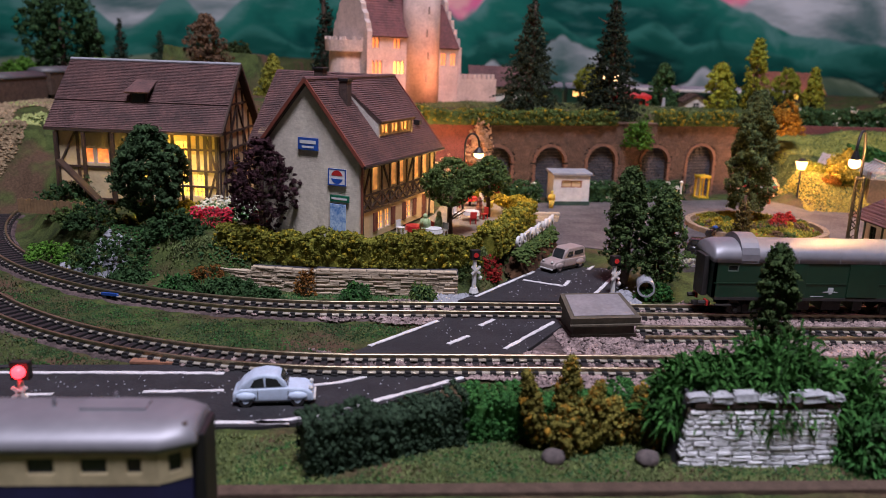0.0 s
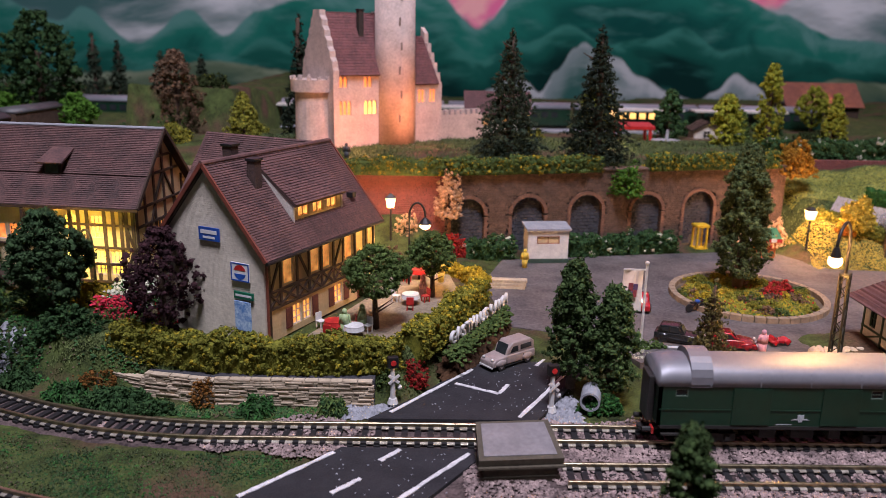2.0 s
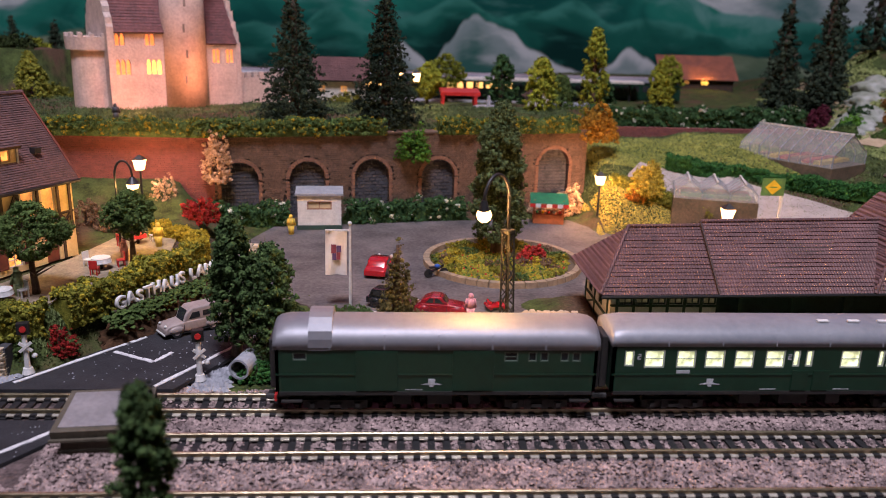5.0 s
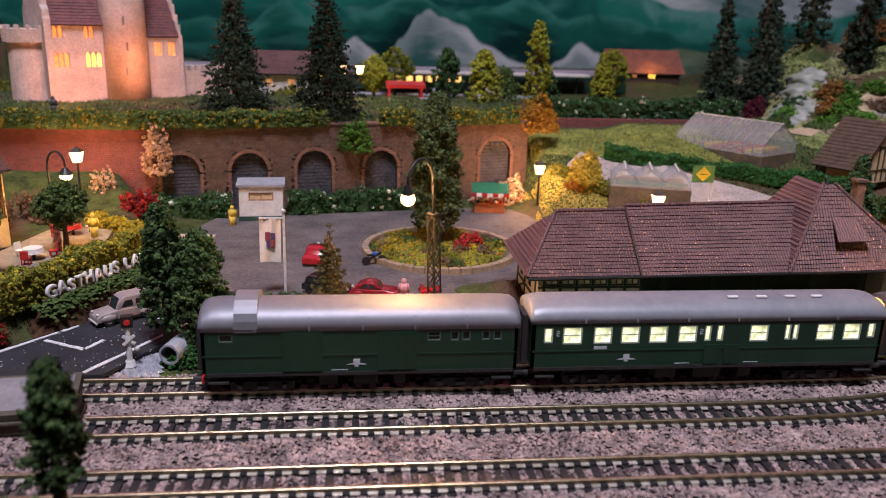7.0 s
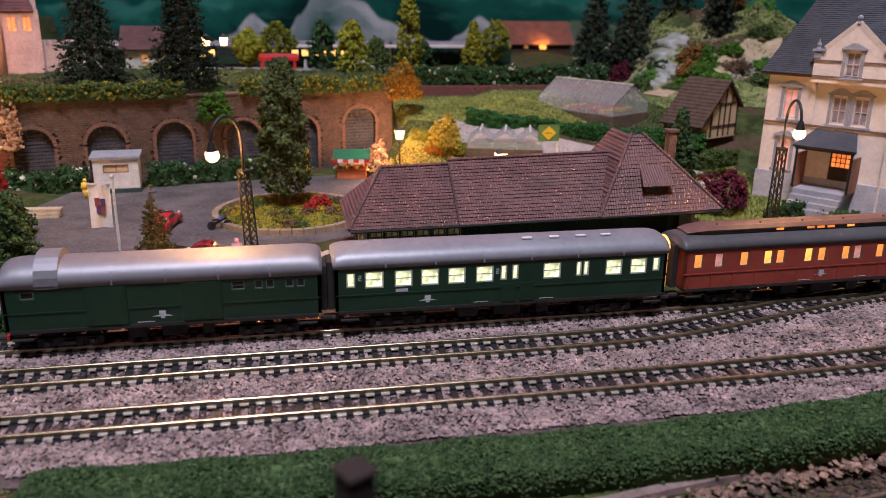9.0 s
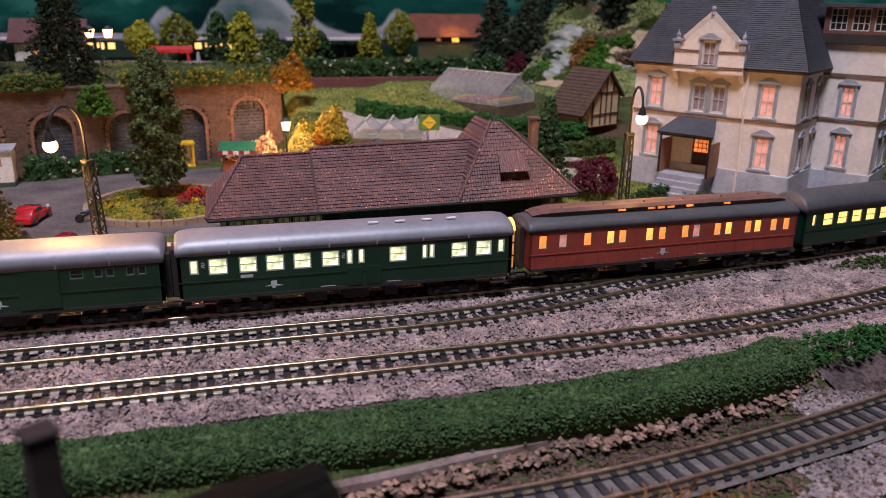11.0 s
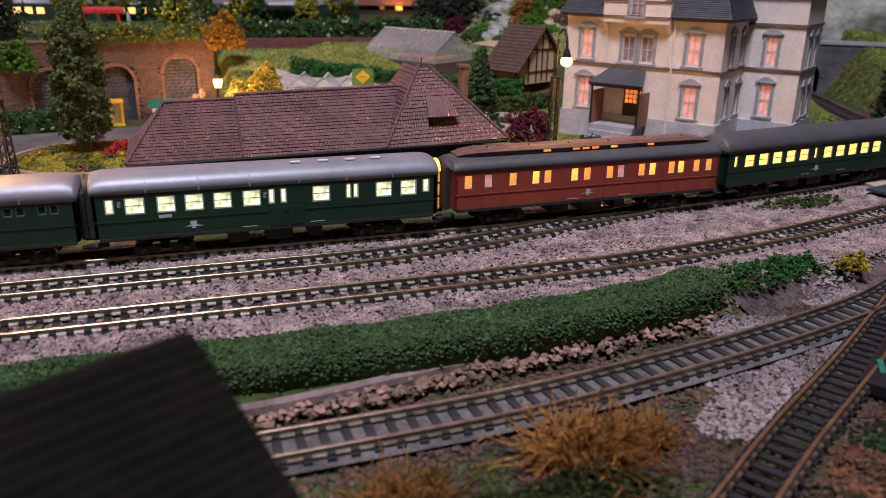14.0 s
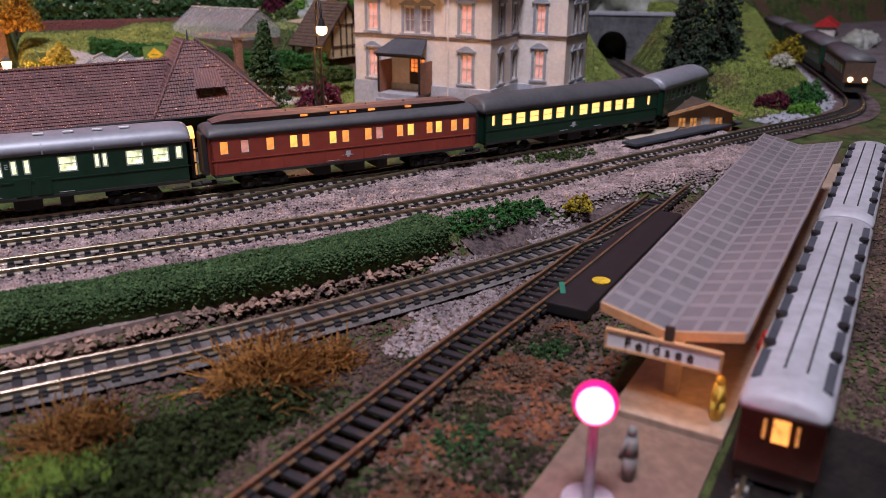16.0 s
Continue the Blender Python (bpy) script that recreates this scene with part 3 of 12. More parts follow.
def window(parent, w, h, at, pane="lit", frame="frame_white", nx=2, nz=2, bar=0.035, depth=0.08, name="window"):
    """A frame with glazing bars; the pane sits behind it. Origin at the opening's lower left, y inwards."""
    b = box(0, 0.03, 0, bar, 0.03 + depth, h)
    box(w - bar, 0.03, 0, w, 0.03 + depth, h, bm=b)
    box(bar, 0.03, 0, w - bar, 0.03 + depth, bar, bm=b)
    box(bar, 0.03, h - bar, w - bar, 0.03 + depth, h, bm=b)
    bars = []
    for k in range(1, nx):
        x = w * k / nx
        bars.append(box(x - bar * 0.4, 0.04, bar, x + bar * 0.4, 0.02 + depth, h - bar))
    for k in range(1, nz):
        z = h * k / nz
        bars.append(box(bar, 0.045, z - bar * 0.35, w - bar, 0.015 + depth, z + bar * 0.35))
    win = part(name, b, M[frame], parent, at=at)
    for g in bars:
        part("glazing_bar", g, M[frame], win)
    part("pane", box(bar * 0.5, 0.06 + depth * 0.4, bar * 0.5, w - bar * 0.5, 0.09 + depth * 0.4, h - bar * 0.5), M[pane], win)
    return win


def tiles(p00, p10, p11, p01, rows, cols, lift=0.045, seed=1, bm=None, gap=0.0):
    """Roof tiles over a four-cornered slope, lower edge first: every tile is a small lifted slab of its own."""
    rng = random.Random(seed)
    b = bm or bmesh.new()
    p00, p10, p11, p01 = map(Vector, (p00, p10, p11, p01))
    n = (p10 - p00).cross(p01 - p00)
    if n.length < 1e-6:
        n = (p10 - p00).cross(p11 - p00)
    n.normalize()
    full = max((p10 - p00).length, (p11 - p01).length)
    for r in range(rows):
        a, c = r / rows, min((r + 1.25) / rows, 1.0)
        l0, r0 = p00.lerp(p01, a), p10.lerp(p11, a)
        l1, r1 = p00.lerp(p01, c), p10.lerp(p11, c)
        k = max(1, round(cols * (r0 - l0).length / full))
        off = 0.5 / k if r % 2 else 0.0
        cuts = [0.0] + [min(1, max(0, (j + off) / k)) for j in range(k + 1)] + [1.0]
        for s0, s1 in zip(cuts, cuts[1:]):
            if s1 - s0 < 1e-4:
                continue
            e = rng.uniform(-0.010, 0.012)
            q0, q1 = l0.lerp(r0, s0 + gap), l0.lerp(r0, s1 - gap)
            t0, t1 = l1.lerp(r1, s0), l1.lerp(r1, s1)
            v = [b.verts.new(q) for q in (q0 + n * (lift + e), q1 + n * (lift + e), t1 + n * 0.006, t0 + n * 0.006, q0, q1)]
            b.faces.new((v[0], v[1], v[2], v[3]))
            b.faces.new((v[4], v[5], v[1], v[0]))
    return b


def slab(points, thick, bm=None):
    """A sheet of the given corners with thickness downwards."""
    b = bmesh.new()
    p = [Vector(q) for q in points]
    n = (p[1] - p[0]).cross(p[2] - p[0]).normalized()
    top = [b.verts.new(q) for q in p]
    low = [b.verts.new(q - n * thick) for q in p]
    b.faces.new(top)
    b.faces.new(low[::-1])
    for k in range(len(p)):
        j = (k + 1) % len(p)
        b.faces.new((top[k], low[k], low[j], top[j]))
    bmesh.ops.recalc_face_normals(b, faces=b.faces)
    return join(bm, b)


def slope(parent, corners, rows, cols, material, seed=1, label=""):
    b = slab(corners, 0.10)
    ob = part("roof_slope", b, M["roof_under"], parent, label)
    t = tiles(*corners[:4] if len(corners) == 4 else (corners[0], corners[1], corners[2], corners[2]), rows, cols, seed=seed)
    part("roof_tiles", t, material, ob)
    return ob


M["roof_under"] = mat("roof_underside", (0.06, 0.035, 0.03), 0.8, scale=100)


def timber(parent, bars, at, w=0.13, d=0.07, name="timber_frame"):
    """Half-timbering on one wall: bars as (x0, z0, x1, z1), just proud of the wall's face."""
    for k, (x0, z0, x1, z1) in enumerate(bars):
        b = beam((x0, -0.0, z0), (x1, -0.0, z1), w, d)
        ob = part("timber", b, M["timber"], parent)
        ob.matrix_basis = at @ Matrix.Translation((0, (k % 3) * 0.00002, 0))


def chimney(parent, x, y, z, w, h, material):
    b = box(x - w / 2, y - w / 2, z, x + w / 2, y + w / 2, z + h, 0.02)
    c = part("chimney", b, material, parent)
    part("chimney_cap", box(x - w * 0.62, y - w * 0.62, z + h, x + w * 0.62, y + w * 0.62, z + h + 0.1, 0.02), M["black"], c)
    return c


# ---- the inn ----
SIDE = Matrix.Rotation(radians(90), 4, "Z")


M["brick_chimney"] = mat("sooty_inn_chimney", (0.085, 0.05, 0.042), 0.85, colour2=(0.04, 0.027, 0.025), scale=220, bump=0.5)


def inn():
    L, W, E, R = 7.7, 4.8, 3.55, 6.4
    h = thing("inn", -5.25, 33.48, 2.0, -27.1, "steep-roofed inn with a pale shingled gable and half-timbered front", "house")
    # front gable: core and shingle courses
    part("gable_wall", prism([(0, -0.4), (0, E), (W / 2, R - 0.06), (W, E), (W, -0.4)], 0.16, Matrix.Translation((0, 0.03, 0))), M["shingle"], h, "gable clad in pale grey shingles")
    b = bmesh.new()
    rng = random.Random(5)
    n = 84
    for k in range(n):
        z0, z1 = -0.3 + (R + 0.2) * k / n, -0.3 + (R + 0.2) * (k + 1.15) / n
        zt = (z0 + z1) / 2
        inset = 0 if zt < E else (zt - E) / (R - E) * W / 2
        x0, x1 = inset + 0.02, W - inset - 0.02
        if x1 - x0 < 0.1:
            continue
        m = max(1, int((x1 - x0) / 0.17))
        off = rng.uniform(-0.1, 0.1)
        cuts = [x0] + [x0 + (x1 - x0) * (j + 0.5 + off) / m for j in range(m)] + [x1]
        for a, c in zip(cuts, cuts[1:]):
            v = [b.verts.new(q) for q in ((a, 0.017, z0), (c, 0.017, z0), (c, 0.025, z1), (a, 0.025, z1), (a, 0.03, z0), (c, 0.03, z0))]
            b.faces.new((v[0], v[1], v[2], v[3]))
            b.faces.new((v[4], v[5], v[1], v[0]))
    part("shingles", b, M["shingle"], h)
    part("rear_gable_wall", prism([(0, -0.4), (0, E), (W / 2, R - 0.06), (W, E), (W, -0.4)], 0.16, Matrix.Translation((0, L - 0.3, 0))), M["cream"], h)
    # long timbered front: local x runs along the house
    at = P(W, 0.19, 0, 0, 0, 90)
    up = [(0.95, 0.62), (2.65, 0.62), (3.4, 0.62), (5.0, 0.62), (5.9, 0.62)]
    holes = [(x, 1.95, x + w, 3.0) for x, w in up] + [(1.45, 0.25, 2.0, 1.05), (2.1, 0.25, 2.6, 1.05), (4.2, 0.25, 4.8, 1.05), (5.9, 0.0, 6.5, 1.1)]
    wall(h, L - 0.4, E, holes, M["cream"], at, name="front_wall")
    for k, (x0, z0, x1, z1) in enumerate(holes[:-1]):
        window(h, x1 - x0, z1 - z0, at @ P(x0, 0, z0), "lit_dim" if k < 5 else "lit", nx=2 if k > 4 else 1, nz=3 if k > 4 else 1)
    door = part("door", box(5.9, 0.05, 0.0, 6.5, 0.12, 1.1), M["shutter"], h, at=at)
    part("handle", ball(0.03, 6.0, 0.03, 0.5, 1), M["frame_white"], door)
    posts = [0.1, 0.75, 1.75, 2.5, 3.33, 4.15, 4.85, 5.72, 6.65, L - 0.5]
    bars = [(x, 1.2, x, E) for x in posts] + [(0, 1.25, L - 0.4, 1.25), (0, 1.88, L - 0.4, 1.88), (0, 3.1, L - 0.4, 3.1), (0, 3.46, L - 0.4, 3.46), (0.1, 0, 0.1, 1.2), (6.75, 0, 6.75, 1.2)]
    for a, c in zip(posts, posts[1:]):
        bars += [(a, 1.28, c, 1.86), (c, 1.28, a, 1.86)]
    bars += [(0.15, 1.9, 0.7, 3.05), (1.8, 3.05, 2.45, 1.95), (4.2, 1.95, 4.8, 3.05)]
    timber(h, bars, at, 0.12, 0.09)
    for x in (1.0, 2.66, 3.78, 4.86):
        part("shutter", box(x, -0.05, 0.25, x + 0.36, 0.0, 1.05, 0.01), M["shutter"], h, at=at)
    part("corner_pipe", cone(0.05, 0.05, 3.1, W + 0.08, 0.1, 0.0, 8), M["gutter"], h)
    # roof
    o, y0, y1 = 0.30, -0.18, L
    ze = E - o * (R - E) / (W / 2)
    for s, (a, c) in enumerate((((W + o, y0, ze), (W + o, y1, ze)), ((-o, y1, ze), (-o, y0, ze)))):
        t0, t1 = ((W / 2, y0, R), (W / 2, y1, R))
        slope(h, [a, c, t1, t0] if s == 0 else [a, c, t0, t1], 42, 62, M["roof"], seed=11 + s)
    part("ridge_cap", sweep_bar((W / 2, y0 - 0.03, R + 0.03), (W / 2, y1 + 0.03, R + 0.03), 0.10), M["roof"], h)
    for x0, z0, y in ((-o, ze, y0), (W + o, ze, y0), (W + o, ze, y1), (-o, ze, y1)):
        part("barge_board", beam((x0, y, z0 - 0.02), (W / 2, y, R + 0.02), 0.08, 0.14), M["gutter"], h)
    part("gutter", sweep_bar((W + o + 0.04, y0, ze - 0.06), (W + o + 0.04, y1, ze - 0.06), 0.07), M["black"], h)
    # dormer on the front slope
    d0, d1, xf = 2.45, 5.55, 4.38
    zf0, zf1 = 3.84, 4.78
    at = P(xf, d0, zf0, 0, 0, 90)
    wall(h, d1 - d0, zf1 - zf0, [(0.25 + 0.95 * k, 0.32, 0.95 + 0.95 * k, 0.74) for k in range(3)], M["cream"], at, t=0.1, name="dormer_front")
    for k in range(3):
        window(h, 0.7, 0.42, at @ P(0.25 + 0.95 * k, 0, 0.32), "lit", "cream", 2, 1)
    for y in (d0 - 0.10, d1 + 0.02):
        part("dormer_cheek", prism([(2.75, 5.93), (xf + 0.04, zf0 - 0.05), (xf + 0.04, zf1 - 0.06)], 0.08, Matrix.Translation((0, y, 0))), M["frame_white"], h)
    slope(h, [(xf + 0.2, d0 - 0.14, zf1 - 0.08), (xf + 0.2, d1 + 0.14, zf1 - 0.08), (2.6, d1 + 0.1, 6.2), (2.6, d0 - 0.08, 6.2)], 19, 30, M["roof"], seed=17)
    chimney(h, 3.15, 1.75, 4.9, 0.38, 1.45, M["brick_chimney"])
    chimney(h, 1.75, 2.1, 5.3, 0.42, 1.45, M["brick_chimney"])
    part("roof_hatch", box(4.15, 6.35, 4.3, 4.45, 6.65, 4.52, 0.02), M["black"], h)
    # cross wing behind
    part("wing_wall", prism([(4.4, -0.4), (4.4, E), (6.7, R), (9.0, E), (9.0, -0.4)], 5.6, Matrix.Rotation(radians(90), 4, "Z") @ Matrix.Translation((0, -2.4, 0))), M["cream"], h)
    slope(h, [(-3.6, 4.05, E - 0.5), (2.4, 4.05, E - 0.5), (2.4, 6.7, R + 0.1), (-3.6, 6.7, R + 0.1)], 42, 48, M["roof"], seed=21)
    slope(h, [(2.4, 9.3, E - 0.5), (-3.6, 9.3, E - 0.5), (-3.6, 6.7, R + 0.1), (2.4, 6.7, R + 0.1)], 42, 48, M["roof"], seed=22)
    # enamel signs on the gable
    for x, z, w, hh, kind in ((2.0, 3.62, 0.95, 0.5, 0), (3.42, 2.3, 0.82, 0.68, 1), (3.5, 1.64, 0.88, 0.26, 2), (3.5, 0.42, 0.72, 1.12, 3)):
        m = (M["sign_blue"], M["sign_white"], M["sign_green"], M["sign_poster"])[kind]
        s = part("enamel_sign", box(x, -0.09, z, x + w, -0.03, z + hh, 0.01), m, h, ("blue enamel sign with white bars", "white sign with a red and blue disc", "dark green sign with a pale bar", "pale blue picture poster")[kind])
        if kind == 0:
            part("bar", box(x + 0.1, -0.10, z + 0.26, x + w - 0.1, -0.088, z + 0.40), M["sign_white"], s)
            part("bar", box(x + 0.2, -0.10, z + 0.09, x + w - 0.2, -0.088, z + 0.17), M["sign_white"], s)
        if kind == 1:
            for col, lo, hi in (("sign_red", 0.02, 1.0), ("sign_blue", -1.0, -0.02)):
                pts = [(x + w / 2 + 0.27 * math.cos(a), z + hh / 2 + 0.27 * math.sin(a)) for a in (np.linspace(0.25, math.pi - 0.25, 12) if lo > 0 else np.linspace(math.pi + 0.25, 2 * math.pi - 0.25, 12))]
                part("disc_half", prism(pts, 0.012, Matrix.Translation((0, -0.10, 0))), M[col], s)
            part("border", frame_bar(x, z, w, hh, 0.05, -0.098), M["sign_blue"], s)
        if kind == 2:
            part("bar", box(x + 0.08, -0.10, z + 0.09, x + w - 0.08, -0.088, z + 0.17), M["sign_white"], s)
    return h


def sweep_bar(p, q, r, seg=8):
    p, q = Vector(p), Vector(q)
    b = cone(r, r, (q - p).length, seg=seg)
    b.transform(Matrix.Translation(p) @ (q - p).to_track_quat("Z", "Y").to_matrix().to_4x4())
    return b


def frame_bar(x, z, w, h, t, y):
    b = box(x, y, z, x + t, y + 0.012, z + h)
    box(x + w - t, y, z, x + w, y + 0.012, z + h, bm=b)
    box(x + t, y, z, x + w - t, y + 0.012, z + t, bm=b)
    box(x + t, y, z + h - t, x + w - t, y + 0.012, z + h, bm=b)
    return b


M["sign_blue"] = mat("blue_enamel", (0.02, 0.09, 0.42), 0.35, scale=150)
M["sign_white"] = mat("white_enamel", (0.75, 0.76, 0.78), 0.4, colour2=(0.6, 0.6, 0.62), scale=150)
M["sign_red"] = mat("red_enamel", (0.55, 0.03, 0.03), 0.4, scale=150)
M["sign_green"] = mat("green_enamel", (0.01, 0.16, 0.09), 0.4, scale=150)
M["sign_poster"] = mat("pale_blue_poster", (0.52, 0.68, 0.85), 0.5, colour2=(0.10, 0.24, 0.55), scale=260, amount=0.5)
inn()


# ---- the farmhouse ----
def farmhouse():
    W, D, E, R = 7.9, 5.2, 3.75, 6.45
    h = thing("farmhouse", -15.55, 38.75, 2.2, -8.1, "half-timbered farmhouse with a big brown tiled roof and yellow-lit front", "house")
    holes = [(1.2, 1.75, 1.85, 2.5), (1.95, 1.75, 2.6, 2.5), (4.2, 0.3, 4.8, 1.35), (5.9, 0.35, 6.5, 1.45), (6.6, 0.35, 7.2, 1.45), (5.8, 2.0, 6.4, 3.0), (4.6, 2.0, 5.2, 3.0)]
    at = P(0, 0, 0)
    wall(h, W, E, holes, M["cream"], at, name="front_wall")
    for k, (x0, z0, x1, z1) in enumerate(holes):
        window(h, x1 - x0, z1 - z0, P(x0, 0, z0), "lit_orange" if k < 2 else "lit_yellow", nx=1 if k < 2 else 3, nz=1 if k < 2 else 4, bar=0.045)
    posts = [0.1, 1.1, 2.7, 3.6, 4.1, 4.9, 5.7, 6.5, 7.25, 7.8]
    bars = [(x, 0, x, E) for x in posts] + [(0, 1.6, W, 1.6), (0, 0.06, W, 0.06), (0, 3.3, W, 3.3), (4.1, 2.6, 7.8, 2.6), (4.5, 0.1, 4.5, 1.6), (5.3, 1.6, 5.3, 3.3), (6.1, 0.1, 6.1, 0.4), (6.9, 1.6, 6.9, 3.3), (7.5, 1.6, 7.5, 3.3), (4.1, 0.85, 7.8, 0.85), (7.3, 0.1, 7.75, 1.55), (7.3, 3.25, 7.75, 1.7), (0.2, 1.7, 1.0, 3.2)]
    timber(h, bars, at, 0.15, 0.09)
    part("side_wall", prism([(0, 0), (0, E), (D / 2, R - 0.1), (D, E), (D, 0)], 0.16, SIDE @ Matrix.Translation((0, -W, 0))), M["cream"], h)
    part("side_wall", prism([(0, 0), (0, E), (D / 2, R - 0.1), (D, E), (D, 0)], 0.16, SIDE @ Matrix.Translation((0, -0.16, 0))), M["timber"], h)
    part("rear_wall", box(0.16, D - 0.16, 0, W - 0.16, D, E), M["cream"], h)
    atg = P(W, 0, 0, 0, 0, 90)
    bars = [(x, 0, x, min(E + x * 1.2, R - abs(x - 2.7) * 1.2 - 0.1)) for x in (0.1, 0.9, 1.8, 2.7, 3.6, 4.5, 5.3)] + [(0, 1.6, D, 1.6), (0, 3.3, D, 3.3), (1.0, 4.6, 4.4, 4.6), (0.05, 2.5, D, 2.5), (0.15, 0.1, 0.85, 1.5), (0.95, 1.7, 1.75, 3.2), (4.45, 1.7, 3.65, 3.2), (1.8, 3.35, 2.6, 4.5), (3.6, 3.35, 2.8, 4.5), (2.0, 5.3, 3.4, 5.3)]
    timber(h, bars, atg, 0.16, 0.10)
    for y, z in ((2.0, 1.8), (3.75, 1.8), (2.0, 0.4)):
        window(h, 0.55, 0.65, atg @ P(y, -0.14, z), "lit_dim", "timber", 2, 2)
    o = 0.32
    ze = E - o * (R - E) / (D / 2)
    ym, zm = -o + (D / 2 + o) * 0.38, ze + (R - ze) * 0.38
    slope(h, [(-o, -o, ze), (W + o, -o, ze), (W + o, ym + 0.1, zm + 0.1), (-o, ym + 0.1, zm + 0.1)], 17, 84, M["roof"], seed=31)
    slope(h, [(-o, ym, zm + 0.07), (W + o, ym, zm + 0.07), (W + o, D / 2, R + 0.02), (-o, D / 2, R + 0.02)], 27, 84, M["roof"], seed=33)
    slope(h, [(W + o, D + o, ze), (-o, D + o, ze), (-o, D / 2, R), (W + o, D / 2, R)], 44, 84, M["roof"], seed=32)
    part("ridge_cap", sweep_bar((-o, D / 2, R + 0.05), (W + o, D / 2, R + 0.05), 0.08), M["frame_grey"], h, "ridge worn pale")
    part("eave_board", box(-o, -o - 0.06, ze - 0.12, W + o, -o, ze + 0.0), M["timber"], h)
    for x in (W + o,):
        part("barge_board", beam((x, -o, ze), (x, D / 2, R + 0.02), 0.08, 0.16), M["timber"], h)
        part("barge_board", beam((x, D + o, ze), (x, D / 2, R + 0.02), 0.08, 0.16), M["timber"], h)
    # roof dormer
    dm = part("dormer", prism([(0, 0), (0, 0.62), (0.8, 0.62), (0.8, 0)], 0.9, Matrix.Translation((3.45, 0.75, 4.55))), M["timber"], h)
    part("pane", box(3.55, 0.72, 4.66, 4.15, 0.75, 5.06), M["dark_pane"], dm)
    part("dormer_roof", slab([(3.25, 0.5, 5.13), (4.45, 0.5, 5.13), (4.35, 1.9, 5.72), (3.35, 1.9, 5.72)], 0.07), M["roof"], h)
    # open shed end with posts and a stair
    part("outer_stair", beam((0.6, -0.9, 2.0), (2.6, -0.9, 0.0), 0.5, 0.1), M["timber"], h)
    for x in (0.15, 1.5, 2.9):
        part("post", box(x, -0.42, 0, x + 0.14, -0.28, E - 0.5), M["timber"], h)
    return h


farmhouse()
bulb(-10.0, 36.7, 4.3, 0.0065, (1.0, 0.62, 0.12))
bulb(-9.0, 40.0, 4.0, 0.006, (1.0, 0.62, 0.2))


# ---- the castle ----
M["castle_roof"] = mat("castle_plum_roof", (0.19, 0.070, 0.068), 0.75, colour2=(0.10, 0.040, 0.042), scale=110, bump=0.3, spread=0.2)


M["castle_slit"] = mat("shaded_slit_stone", (0.26, 0.20, 0.18), 0.9, scale=110)


def lancets(parent, x0, z0, w, h, n, y, pane):
    """A row of pointed lights between stone mullions."""
    lw = w / n
    spring = z0 + h - lw * 0.75
    win = part("lancet_window", box(x0, y, z0, x0 + w, y + 0.2, z0 + 0.05), M["castle"], parent)
    for k in range(n + 1):
        a = x0 + lw * k
        o = [(a - 0.025, z0 + 0.05), (a + 0.025, z0 + 0.05), (a + 0.025, spring)]
        o += [(a + lw * 0.28, spring + lw * 0.51), (a + lw * 0.5, z0 + h)] if k < n else [(a + 0.025, z0 + h)]
        o += [(a - lw * 0.5, z0 + h), (a - lw * 0.28, spring + lw * 0.51)] if k else [(a - 0.025, z0 + h)]
        part("mullion", prism(o + [(a - 0.025, spring)], 0.2, Matrix.Translation((0, y, 0))), M["castle"], win)
    for k in range(n):
        part("pane", box(x0 + lw * k + 0.02, y + 0.12, z0 + 0.05, x0 + lw * (k + 1) - 0.02, y + 0.16, z0 + h), M[pane], win)
    return win


